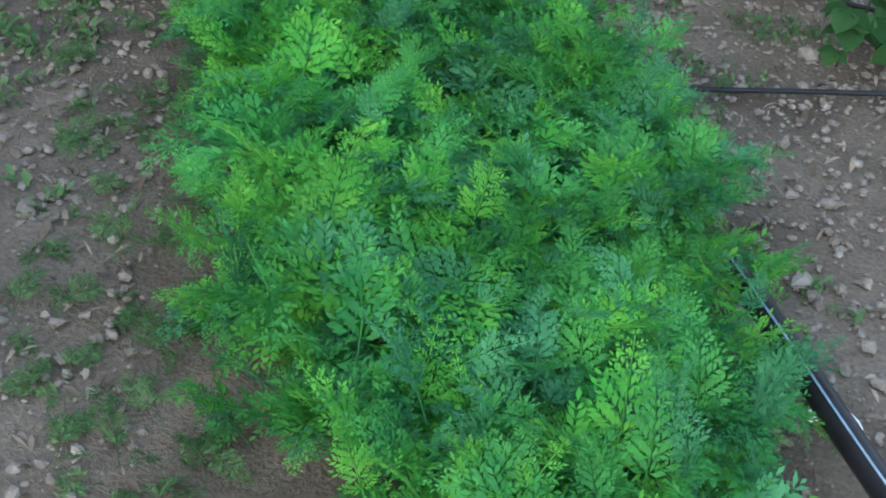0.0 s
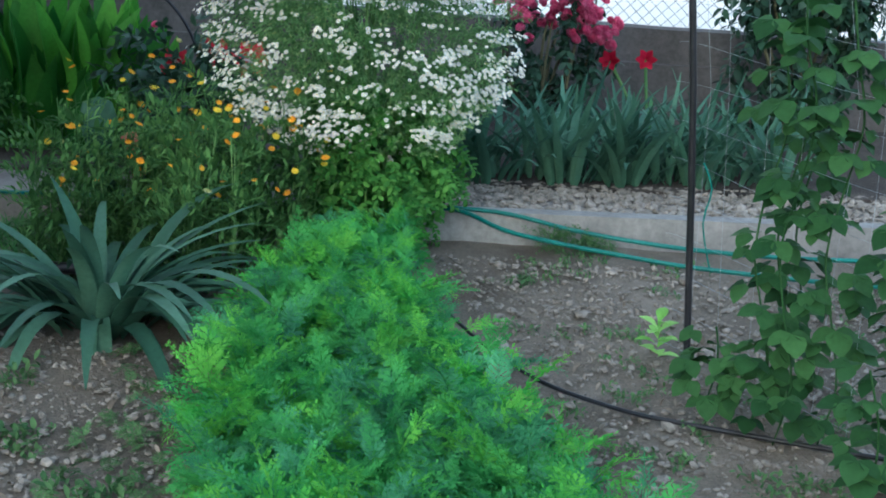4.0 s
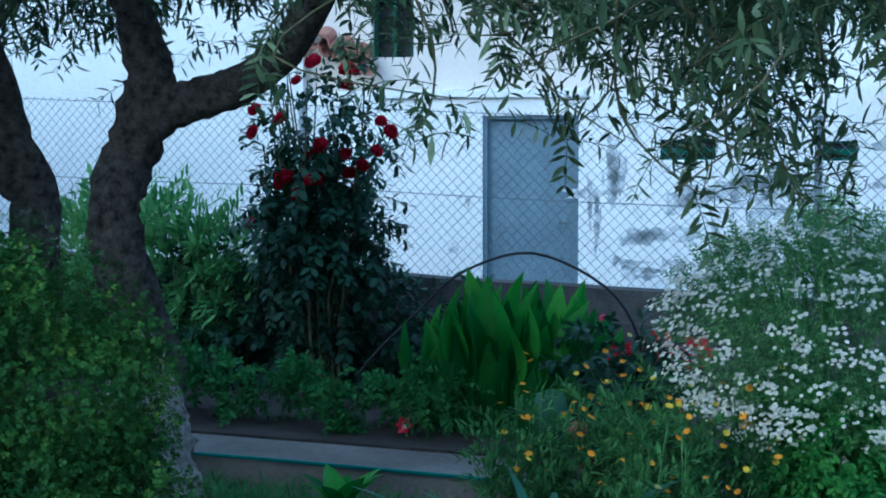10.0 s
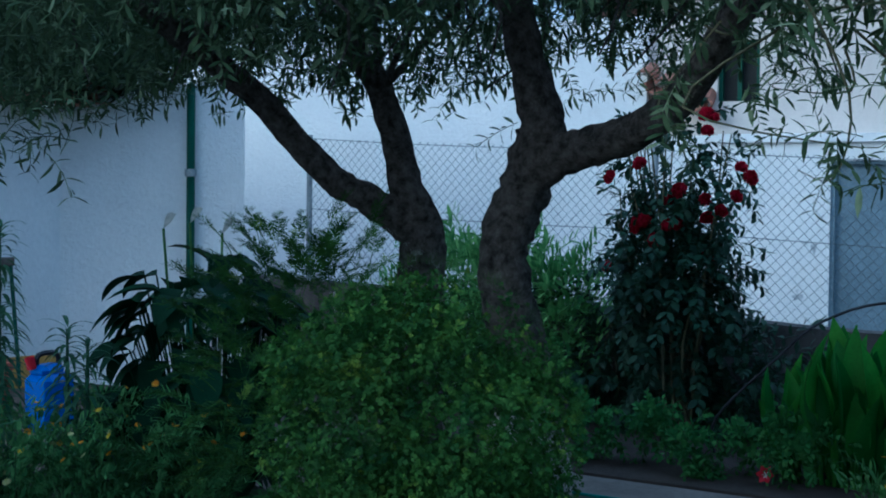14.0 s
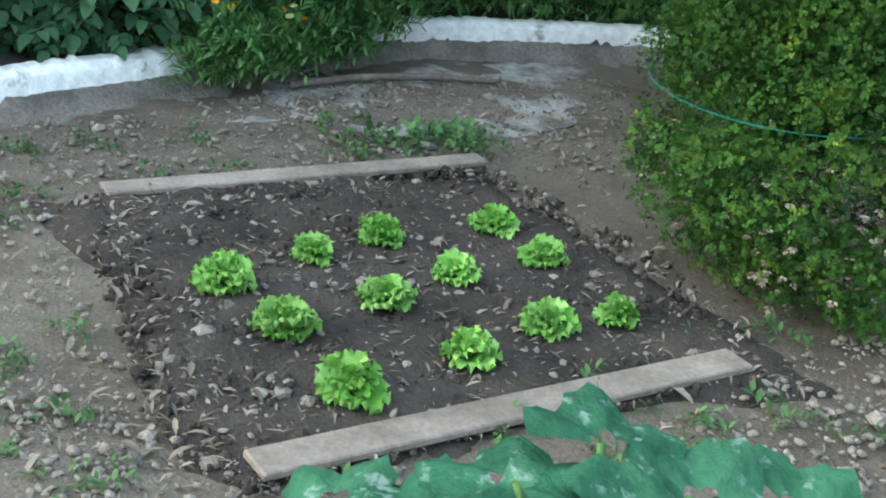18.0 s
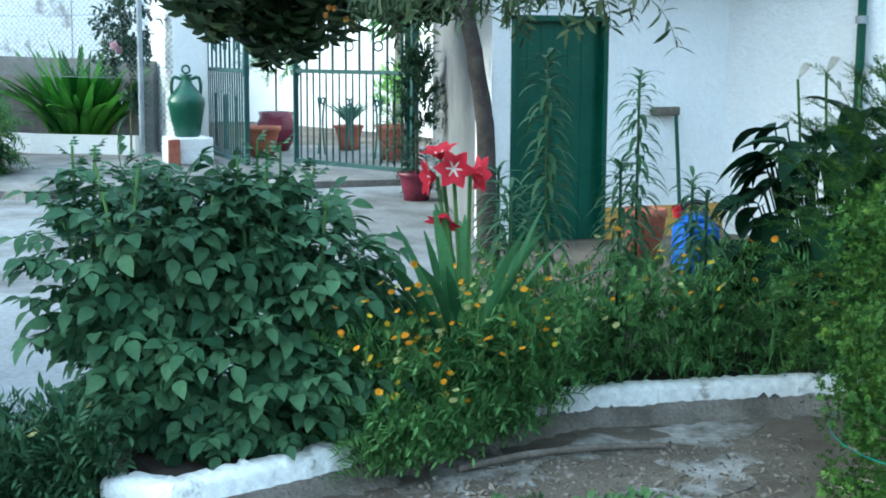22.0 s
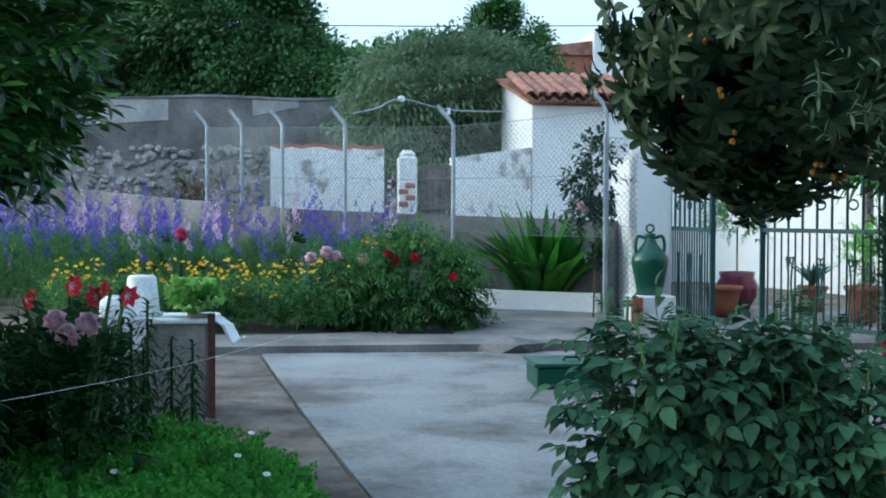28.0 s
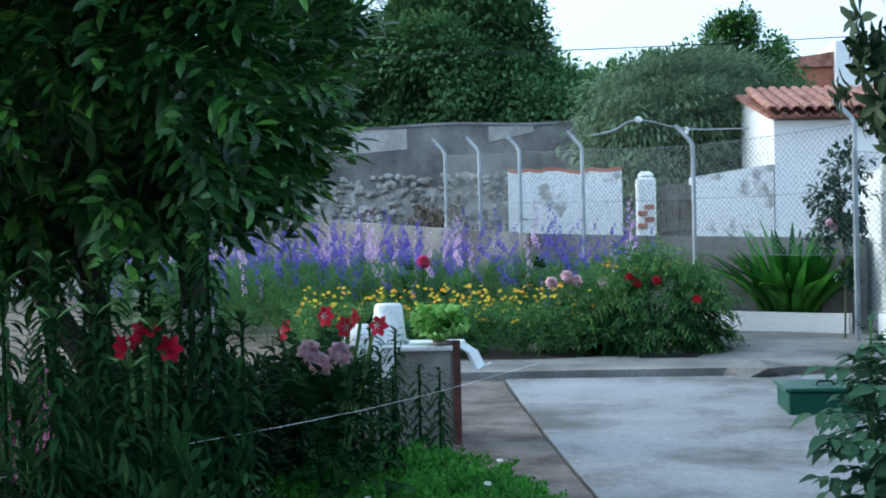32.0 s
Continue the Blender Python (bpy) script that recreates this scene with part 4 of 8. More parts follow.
ruin = thing("ruined_wall", "broken whitewashed wall with a brick top", "wall", (-21.2, -0.3, 0.3))
rx = np.linspace(-1.12, 0.62, 12)
rt = 2.45 + rng.uniform(-0.035, 0.035, 12)
part("masonry", [prism([(-21.15, y) for y in rx] + [(-21.45, y) for y in rx[::-1]], 0.2, list(rt) + list(rt[::-1]))], M["oldwhite"], ruin)
part("brick_top", [prism([(-21.2, y) for y in rx] + [(-21.4, y) for y in rx[::-1]], 2.3, list(rt + 0.06) + list(rt[::-1] + 0.06))], M["brick"], ruin)
part("recess", [box((-21.14, -0.85, 2.0), (0.04, 0.22, 0.5), 0, 0, 0.01)], M["oldwhite"], ruin)
pil = thing("brick_pillar", "old brick pillar with flaking whitewash", "pillar", (-20.12, 0.93, 0.3))
part("shaft", [box((-20.2, 0.92, 1.2), (0.3, 0.28, 2.2), 0, 0, 0.03)], M["oldwhite"], pil)
part("cap", [box((-20.2, 0.92, 2.33), (0.24, 0.22, 0.12), 0, 0, 0.05)], M["oldwhite"], pil)
for k in range(4):
    part("brick", [box((-20.04, 0.86 + 0.1 * (k % 2), 1.6 + 0.09 * k), (0.03, 0.14, 0.07), 0, 0, 0.006)], M["brick"], pil)
wg = thing("wooden_gate", "weathered grey board gate", "gate", (-20.1, 1.3, 0.3))
for k in range(5):
    part("board", [box((-20.15, 1.15 + k * 0.1, 1.25), (0.03, 0.092, 1.85 + 0.04 * (k % 2)), 0, 0, 0.006)], M["oldwood"], wg)
for z in (1.55, 2.0):
    part("ledge", [box((-20.12, 1.35, z), (0.03, 0.5, 0.08), 0, 0, 0.006)], M["oldwood"], wg)

bw = thing("back_wall", "long old wall, grey render over rubble stone", "wall", (-30, -4, 0.3))
bx = np.linspace(-24, 2.2, 50)
bt = 3.93 + 0.03 * np.sin(bx * 1.7)
part("render", [prism([(-30.0, y) for y in bx] + [(-30.4, y) for y in bx[::-1]], 2.6, list(bt) + list(bt[::-1]))], M["old_render"], bw)
part("coping", [prism([(-29.96, y) for y in bx] + [(-30.45, y) for y in bx[::-1]], list(bt) * 1 + list(bt[::-1]), list(bt + 0.05) + list(bt[::-1] + 0.05))], M["concrete"], bw)
part("stone_base", [prism([(-30.02, -24), (-30.02, 2.2), (-30.38, 2.2), (-30.38, -24)], 0.2, 2.62)], M["rubble"], bw)
pale = [(-6.8, -3.7, 3.25), (-1.9, -0.9, 3.55)]
for y0, y1, z0 in pale:
    part("patch", [prism([(-29.985, y0), (-29.985, y1), (-30.1, y1), (-30.1, y0)], [z0, z0 + 0.2, z0 + 0.2, z0], 3.9)], M["pale_render"], bw, "paler patch of new render")


def stone(r):
    bm = bmesh.new()
    bmesh.ops.create_icosphere(bm, subdivisions=1, radius=1)
    for v in bm.verts:
        v.co *= 1 + r.uniform(-0.22, 0.22)
    bm.verts.index_update()
    out = np.array([tuple(v.co) for v in bm.verts]), np.array([[v.index for v in f.verts] for f in bm.faces])
    bm.free()
    return out


STONES = [stone(rng) for _ in range(5)]
whole("stepping_stone", [place(STONES[0], (-13.35, 1.55, 0.16), (0.2, 1.0, 0), (0, 0, 1.0), [(0.36, 0.26, 0.11)])], M["concrete_old"], "rough concrete lump at the step edge", "stone", loc=(-13.35, 1.55, 0.1))
n = 900
sp = np.stack([np.full(n, -30.0), rng.uniform(-12, 1.5, n), rng.uniform(0.9, 2.85, n)], 1)
part("rubble", [place(STONES[k], sp[k::5], turned(len(sp[k::5])), (0, 0, 1), np.stack([rng.uniform(0.08, 0.17, len(sp[k::5])), rng.uniform(0.08, 0.14, len(sp[k::5])), rng.uniform(0.05, 0.1, len(sp[k::5]))], 1)) for k in range(5)], M["rubble"], bw)

# houses far off
fh = thing("far_house", "white house on the hill with a chimney", "house", (-69, 12, 0.3))
part("wall", [box((-70, 15, 5.2), (6, 4.6, 10.6), 0, 0, 0.05)], M["whitewash"], fh)
part("wing", [box((-70, 11.8, 4.5), (5, 2.0, 9.6), 0, 0, 0.05)], M["brick"], fh)
part("roof", [prism([(-67.3, 10.7), (-67.3, 12.7), (-73, 12.7), (-73, 10.7)], 9.3, [9.75, 10.0, 10.0, 9.75])], M["tile"], fh)
part("chimney", [box((-69.3, 10.4, 5.0), (0.8, 0.6, 10.4), 0, 0, 0.05)], M["whitewash"], fh)
part("chimney_cap", [lathe([(0.5, 10.2), (0.55, 10.3), (0.35, 10.5), (0.3, 10.8), (0.1, 11.0), (0, 11.0)], (-69.3, 10.4, 0), 10)], M["concrete_old"], fh)

# ---- garden, near part ----
FROND = [frond(9, 5, 0.5 + 0.3 * k, 0.27 + 0.03 * k) for k in range(6)]


def fronds(pos, way, size, slot=0, kinds=FROND):
    out = []
    k = rng.integers(0, len(kinds), len(pos))
    for i, t in enumerate(kinds):
        s = k == i
        if s.any():
            out.append(place(t, pos[s], way[s], np.array((0, 0, 1.0)) + turned(s.sum(), 0.5), np.asarray(size)[s], slot))
    return out


carrot_plan = [(0.0, 1.15), (-0.1, 1.38), (-0.3, 1.52), (-0.42, 1.8), (-0.5, 2.05), (-0.6, 2.35), (-0.72, 2.75), (-0.84, 3.1), (-0.92, 3.7), (-0.98, 4.4), (-0.96, 5.0), (-0.68, 5.2), (-0.54, 4.6), (-0.43, 4.2), (-0.12, 3.4), (0.16, 2.85), (0.34, 2.45), (0.43, 2.15), (0.47, 1.85), (0.46, 1.2)]
n = 3700
xy = in_plan(n, carrot_plan)
lean = rng.normal(0, 0.55, (n, 2)) + (0.0, -0.2)
lum = np.array([noise.noise(Vector((a * 3, b * 3, 5))) for a, b in xy])
pos = np.c_[xy, rng.uniform(-0.01, 0.17, n)]
size = np.clip(0.17 + 0.07 * lum + rng.normal(0, 0.04, n), 0.09, 0.27)
way = unit(np.c_[lean, np.full(n, 1.0)])
tone = np.clip(rng.normal(1.0 + 0.9 * lum, 0.8), 0, 2).round().astype(int)
chunks = []
for slot in range(3):
    s = tone == slot
    chunks += fronds(pos[s], way[s], size[s], slot)
whole("carrot_plants", chunks, [M["carrot_blue"], M["carrot"], M["carrot_new"]], "dense bed of feathery bright green carrot tops", "carrots", kind="stuff")
n = 260
xy = in_plan(n, [(-0.7, 1.3), (-0.95, 2.4), (-1.25, 3.2), (-1.35, 4.4), (-0.9, 4.6), (-0.5, 2.2), (-0.25, 1.2)])
pos = np.c_[xy, np.zeros(n)]
whole("carrot_edge_weeds", fronds(pos, unit(np.c_[rng.normal(0, 0.9, (n, 2)), np.full(n, 0.6)]), rng.uniform(0.07, 0.14, n)), M["weed"], "low feathery weeds at the edge of the carrots", "weeds", kind="stuff")

LANCE = blade(7, 0.11, 1.1, 0.5, 0.35, 0.8)


def sword_plant(name, label, category, base, count, length, width, spread, mat, group="", bend=(0.3, 1.5), flat=0.0):
    """A clump of sword leaves, each a part."""
    p = thing(name, label, category, base, group)
    for k in range(count):
        a = rng.uniform(0, 2 * np.pi)
        o = np.array([np.cos(a), np.sin(a), 0])
        tilt = rng.uniform(0.12, spread)
        way = unit(o * tilt + np.array([0, 0, 1.0]))
        l = length * rng.uniform(0.65, 1.1)
        t = blade(9, width / l * rng.uniform(0.8, 1.25), rng.uniform(*bend) * min(1.15, 0.55 + 0.5 * tilt), 0.35, 0.3, 0.75)
        foot = np.array(base) + o * rng.uniform(0, 0.08 + flat) - (0, 0, 0.02)
        part("leaf", [place(t, foot, way, -o * 0 + np.array([0, 0, 1.0]) + o * 0.01 if tilt > 0.8 else np.cross(way, np.cross(np.array([0, 0, 1.0]), way) + turned(1, 0.02)[0]) * 0 + (-o) + np.array([0, 0, 0.2]), l)], mat, p, even=True)
    return p


sword_plant("iris_plant", "large clump of arching blue-green iris leaves", "iris", (-1.56, 4.26, 0.0), 110, 0.72, 0.052, 1.15, M["iris"], bend=(0.9, 3.5), flat=0.1)
for x, y in ((-0.74, 6.42), (-0.56, 6.5), (-0.42, 6.36), (-0.24, 6.5), (-0.1, 6.4), (0.06, 6.5), (0.2, 6.42), (0.34, 6.55), (0.5, 6.45), (0.7, 6.6), (0.9, 6.5), (-0.1, 6.8), (0.2, 6.85), (0.55, 6.85)):
    sword_plant("iris_plant", "upright clump of grey-green iris leaves in the bed", "iris", (x, y, 0.11), 26, 0.54, 0.034, 0.75, M["iris"], "irises along the path", (0.3, 1.5), 0.06)

# canna clump under the arch
canna = thing("canna_plant", "dense clump of broad glossy green canna leaves", "canna", (-2.72, 6.75, 0.1))
for k in range(190):
    c = np.clip(rng.normal(0, 1, 2), -1.6, 1.6) * (0.25, 0.16)
    foot = np.array([-2.7, 6.75, 0.1]) + (*c, 0)
    h = rng.uniform(0.0, 0.47) * (1.0 - 0.4 * (abs(c[0]) / 0.4) ** 2)
    o = unit(np.r_[c + rng.normal(0, 0.1, 2), 0])
    way = unit(o * rng.uniform(0.02, 0.28) + (0, 0, 1.0))
    l = rng.uniform(0.32, 0.46)
    a = rng.uniform(0, 2 * np.pi)
    t = blade(9, rng.uniform(0.28, 0.36), rng.uniform(0.0, 0.5), rng.uniform(0.5, 1.0), 0.4, 0.9)
    part("leaf", [place(t, foot + way * h, way, (np.cos(a), np.sin(a) - 0.2, 0.3), l), tube([foot, foot + way * h * 1.05], 0.014, 5)], M["canna"], canna, even=True)

arch = thing("garden_arch", "thin bent rod forming a low arch", "arch", (-3.74, 6.97, 0.1))
part("rod", [tube([(-3.75, 6.97, 0.1), (-3.74, 6.97, 0.32), (-3.45, 7.1, 0.66), (-3.21, 7.24, 0.9), (-2.84, 7.4, 1.01), (-2.45, 7.55, 0.82), (-2.26, 7.61, 0.52), (-2.24, 7.62, 0.1)], 0.009, 6, steps=5)], M["black"], arch, even=True)

# feverfew bush with white flowers
DAISY_SPRAY = spray(7, 0.4, 0.55, 0.9, True, 1.1, 0.8)
FEV_SPRAY = spray(7, 0.3, 0.26, 0.7, True, 1.1, 0.8)
fev = thing("feverfew_bush", "tall feverfew bush covered in small white daisies", "bush", (-0.95, 5.45, 0.0))
p1, w1 = crown(3600, (-0.9, 5.5, 0.82), (0.54, 0.42, 0.45), 130, 0.3, 0.82, 0.36)
p2, w2 = crown(900, (-0.8, 5.44, 0.3), (0.26, 0.24, 0.38), 40, 0.4, 0.8, 0.02)
w1[:, 2] = np.abs(w1[:, 2]) + 0.5
w2[:, 2] = w2[:, 2] * 0.4 - 0.2
part("foliage", [place(FEV_SPRAY, p1, w1, w1 + (0, -0.3, 0.6), rng.uniform(0.05, 0.1, len(p1)))], M["feverfew"], fev)
part("low_foliage", [place(DAISY_SPRAY, p2, w2, (0, -0.4, 1.0), rng.uniform(0.07, 0.13, len(p2)))], M["skirt"], fev, "bright green leaves hanging to the ground")
stems = []
for k in range(24):
    a, r = rng.uniform(0, 2 * np.pi), rng.uniform(0.05, 1)
    top = np.array([-0.92 + 0.5 * r * np.cos(a), 5.5 + 0.4 * r * np.sin(a), 0.95 + 0.22 * np.sqrt(max(0, 1 - r * r))])
    stems.append(tube([(-0.88 + 0.1 * np.cos(a), 5.5 + 0.1 * np.sin(a), 0.0), (-0.9 + 0.2 * r * np.cos(a), 5.5 + 0.2 * r * np.sin(a), 0.5), top], [0.006, 0.005, 0.003], 4, steps=3))
part("stems", stems, M["stem"], fev, kind="stuff")


def disc_flower(petals=9, r=1.0, width=0.42, up=0.12):
    """Petals round a middle; the face looks along +x."""
    t = blade(2, width, 0.25, 0.1, 0.6)
    a = np.arange(petals) * 2 * np.pi / petals
    ways = np.stack([np.full(petals, up), np.cos(a), np.sin(a)], 1)
    v, f, _ = place(t, np.zeros((petals, 3)) + ways * 0.12 * r, ways, (1.0, 0, 0), r * 0.9)
    return v, f


def button(r=0.3, n=7):
    v, f, _ = lathe([(r, 0.0), (r * 0.8, r * 0.5), (0.01, r * 0.65)], (0, 0, 0), n)
    return np.stack([v[:, 2], v[:, 0], v[:, 1]], 1), f[:, ::-1]


DAISY, EYE = disc_flower(8, 1.0, 0.6), button(0.22)


def flowers(parent, name, pos, face, size, petal_mat, eye_mat, label="", head=DAISY, mid=EYE):
    return part(name, [place(head, pos, face, (0, 0.3, 1.0), size, 0), place(mid, pos + unit(face) * 0.05 * np.asarray(size).reshape(-1, 1), face, (0, 0.3, 1.0), size, 1)], [petal_mat, eye_mat], parent, label)


n = 3000
k = rng.integers(0, 420, n)
cc = turned(420)
cc[:, 1] = -np.abs(cc[:, 1]) * 0.9 + 0.15
cc[:, 2] = np.clip(cc[:, 2], -0.42, 1.0) - 0.06
dp = np.array([-0.9, 5.48, 0.84]) + unit(cc) * (0.62, 0.5, 0.47) * rng.uniform(0.84, 1.06, (420, 1))
dp = dp[k] + rng.normal(0, 1, (n, 3)) * (0.026, 0.026, 0.009)
df = unit(cc[k] * (0.6, 0.6, 0.2) + (0, -0.55, 0.9) + turned(n, 0.35))
flowers(fev, "daisies", dp, df, rng.uniform(0.0075, 0.011, n), M["white"], M["yellow"], "many small white flower heads")["kind"] = "stuff"

# marigolds
LEAFY = spray(11, 0.42, 0.28, 0.5, False, 1.1, 0.8)
POMPON = disc_flower(12, 1.0, 0.4, 0.45)


def marigold(label, plan, count, height, blooms, extra=(), z=0.0, leafmat="marigold_leaf", seedheads=0.25, name="marigold_plants", bloom=1.0):
    xy = in_plan(count, plan)
    hs = height * rng.uniform(0.5, 1.1, count) * (1 + 0.25 * np.array([noise.noise(Vector((a * 2.5, b * 2.5, 7))) for a, b in xy]))
    lo = thing(name, label, "marigolds", (*np.mean(np.array(plan), 0), z))
    pos, way = [], []
    st = []
    for (x, y), h in zip(xy, hs):
        lean = rng.normal(0, 0.13, 2)
        top = np.array([x + lean[0] * h, y + lean[1] * h, z + h])
        st.append(tube([(x, y, z - 0.02), top], [0.004, 0.002], 3))
        for s in (0.08, 0.22, 0.36, 0.5, 0.62, 0.74, 0.85, 0.95):
            pos.append(np.array([x, y, z]) * (1 - s) + top * s)
            way.append(np.r_[rng.normal(0, 0.9, 2) + (0.25, -0.1), 0.4])
    pos, way = np.array(pos), unit(np.array(way))
    part("foliage", [place(LEAFY, pos, way, (0, 0, 1.0), rng.uniform(0.09, 0.17, len(pos)))], M[leafmat], lo)
    part("stems", st, M["stem"], lo, kind="stuff")
    q = rng.choice(count, blooms, replace=blooms > count)
    lift = rng.uniform(0.62, 1.12, blooms)
    bp = np.c_[xy[q] + rng.normal(0, 0.04, (blooms, 2)) + np.array([(0.11, -0.01)]) * (1.15 - lift)[:, None] * 2, z + hs[q] * lift + 0.09]
    bf = unit(np.c_[rng.normal(0.25, 0.35, blooms), rng.normal(-0.3, 0.35, blooms), np.full(blooms, 0.8)])
    for i in range(blooms):
        mats = (M["seed"], M["seed"]) if rng.uniform() < seedheads else (M["orange"], M["orange"]) if rng.uniform() < 0.75 else (M["yellow"], M["yellow"])
        flowers(lo, "flower", bp[i : i + 1], bf[i : i + 1], [rng.uniform(0.02, 0.03) * bloom], *mats, head=POMPON)
    return lo


marigold("marigolds with small orange and yellow flowers", [(-2.05, 4.75), (-1.2, 4.7), (-1.0, 5.3), (-1.9, 5.5)], 115, 0.58, 100, seedheads=0.05, bloom=0.7, leafmat="marigold_shade")


# olive tree
def olive_low(x, y):
    """The lower edge of the hanging foliage."""
    return np.interp(x, [-6.5, -4.4, -3.2, -2.2, -1.6, -0.9, -0.2, 0.3], [1.85, 1.9, 1.98, 2.0, 1.75, 1.6, 1.62, 1.75])


olive = thing("olive_tree", "old olive tree with twisted limbs and grey-green leaves", "tree", (-3.15, 4.2, 0.0))
part("trunk", [tube([(-3.08, 4.14, -0.05), (-3.08, 4.13, 0.35), (-3.08, 4.12, 0.75), (-3.13, 4.05, 1.05), (-3.15, 4.0, 1.36), (-3.08, 4.04, 1.6), (-3.0, 4.02, 1.78)], [0.15, 0.13, 0.115, 0.1, 0.095, 0.095, 0.095], 18, 0, 0.16, 7)], M["bark"], olive, even=True)
part("root_flare", [tube([(-2.92, 3.95, -0.05), (-2.97, 3.95, 0.3), (-3.0, 3.97, 0.55), (-3.05, 4.0, 0.78), (-3.1, 4.04, 0.95)], [0.24, 0.18, 0.165, 0.11, 0.03], 22, 0, 0.2, 6)], M["bark_grey"], olive, "pale gnarled foot of the trunk", even=True)
OLIVE_LINES = [([(-3.02, 4.02, 1.7), (-2.98, 4.0, 1.82), (-3.05, 3.96, 2.15), (-3.08, 3.92, 2.45), (-3.0, 3.9, 2.9), (-2.8, 3.9, 3.4)], [0.1, 0.085, 0.065, 0.06, 0.045, 0.03]),
         ([(-3.05, 4.03, 1.66), (-2.85, 4.02, 1.74), (-2.65, 3.98, 1.77), (-2.37, 3.91, 1.89), (-2.07, 3.75, 2.15), (-1.8, 3.7, 2.45), (-1.4, 3.6, 2.7)], [0.09, 0.075, 0.07, 0.06, 0.05, 0.04, 0.025]),
         ([(-3.9, 4.35, -0.05), (-3.88, 4.36, 0.7), (-3.84, 4.36, 1.35), (-3.89, 4.31, 1.61), (-4.04, 4.31, 2.03), (-4.15, 4.21, 2.3), (-4.1, 4.2, 2.9)], [0.17, 0.12, 0.1, 0.07, 0.06, 0.05, 0.03])]
OLIVE_LINES.append(([(-3.86, 4.34, 1.42), (-4.0, 4.2, 1.55), (-4.15, 4.07, 1.67), (-4.35, 3.87, 1.98), (-4.5, 3.6, 2.2), (-4.6, 3.3, 2.4), (-4.9, 2.9, 2.5)], [0.08, 0.065, 0.06, 0.055, 0.05, 0.04, 0.02]))
for pts, rad in OLIVE_LINES:
    part("limb", [tube(pts, rad, 14, 0, 0.14, 7)], M["bark"], olive, even=True)
thin = []
for k in range(60):
    a = np.array(OLIVE_LINES[rng.integers(0, 4)][0][-1 - rng.integers(0, 3)])
    e = np.array([rng.uniform(-6, 0), rng.uniform(2.6, 5.4), rng.uniform(2.2, 3.5)])
    b = a + (e - a) * rng.uniform(0.3, 0.9)
    m = (a + b) / 2 + (0, 0, 0.2)
    thin.append(tube([a, m, b, b + (rng.normal(0, 0.15), rng.normal(0, 0.15), -0.3)], [0.018, 0.012, 0.007, 0.003], 5, steps=3))
part("branches", thin, M["bark"], olive, kind="stuff")
OSPRAY = [spray(7, 0.34, 0.23, d, True, 1.35, 1.0) for d in (0.3, -0.7, 0.8)]
n = 8000
ox, oy = rng.uniform(-6.3, 0.25, n), rng.uniform(2.55, 5.6, n)
keep = ((ox + 3.0) / 3.35) ** 2 + ((oy - 4.0) / 1.65) ** 2 < 1
ox, oy = ox[keep], oy[keep]
oz = olive_low(ox, oy) + 0.25 + rng.exponential(0.55, len(ox)) + 0.1 * rng.normal(size=len(ox))
ex = np.stack([rng.normal(-4.9, 0.4, 420), rng.normal(2.45, 0.25, 420), 1.72 + rng.exponential(0.35, 420)], 1)
ox, oy, oz = np.r_[ox, ex[:, 0]], np.r_[oy, ex[:, 1]], np.r_[oz, ex[:, 2]]
gap = np.array([noise.noise(Vector((a * 2.3, b * 2.3, c * 2.3))) for a, b, c in zip(ox, oy, oz)])
thin_out = np.clip((ox + 2.0) * 2, 0, 1) * np.clip(2.15 - oz, 0, 1) * 0.5
keep = (gap > np.where(ox < -2.2, -0.22, -0.16) + thin_out) & (oz < 3.9) & (np.linalg.norm(np.stack([ox + 2.2, oy - 3.9, oz - 2.1], 1), axis=1) > 0.4)
keep &= np.hypot(ox + 0.497 * oy + 0.15, (oz - 1.64 - 0.08 * oy) * 0.8) > 0.16
op = np.stack([ox, oy, oz], 1)[keep]
ow = unit(np.c_[rng.normal(0, 0.7, (len(op), 2)), rng.normal(0.2, 0.5, len(op))])
kk = rng.integers(0, 3, len(op))
part("foliage", [place(OSPRAY[i], op[kk == i], ow[kk == i], (0, 0, 1.0), rng.uniform(0.16, 0.25, (kk == i).sum())) for i in range(3)], M["olive_leaf"], olive)
# drooping shoots in front of the house
sh, shl = [], []
for k in range(38):
    x, y = rng.uniform(-2.0, 0.15), rng.uniform(3.2, 4.0)
    top = np.array([x, y, 1.95 + rng.uniform(0, 0.25)])
    low = np.array([x + rng.normal(0.1, 0.22), y + rng.normal(0, 0.15), olive_low(x, y) - 0.2 + rng.exponential(0.2)])
    mid = (top + low) / 2 + (rng.normal(0, 0.22), rng.normal(0, 0.12), -0.06)
    sh.append(tube([top, mid, low, low + (rng.normal(0.03, 0.05), 0, rng.uniform(0, 0.05))], [0.005, 0.004, 0.002, 0.0015], 4, steps=4))
    for s in (0.15, 0.4, 0.6, 0.75, 0.88, 1.0):
        q = top * (1 - s) ** 2 + 2 * mid * s * (1 - s) + low * s * s
        shl.append((*q, *(unit(low - mid) * 0.35 + rng.normal(0, 0.75, 3) + (0, 0, 0.2))))
shl = np.array(shl)
part("shoots", sh, M["twig"], olive, kind="stuff")
part("shoot_leaves", [place(OSPRAY[0], shl[:, :3], shl[:, 3:], (0, 0, 1.0), rng.uniform(0.13, 0.21, len(shl)))], M["olive_leaf"], olive)

# rose bushes
ROSE_SPRAY = spray(5, 0.42, 0.55, 0.9, True, 0.9, 0.9)


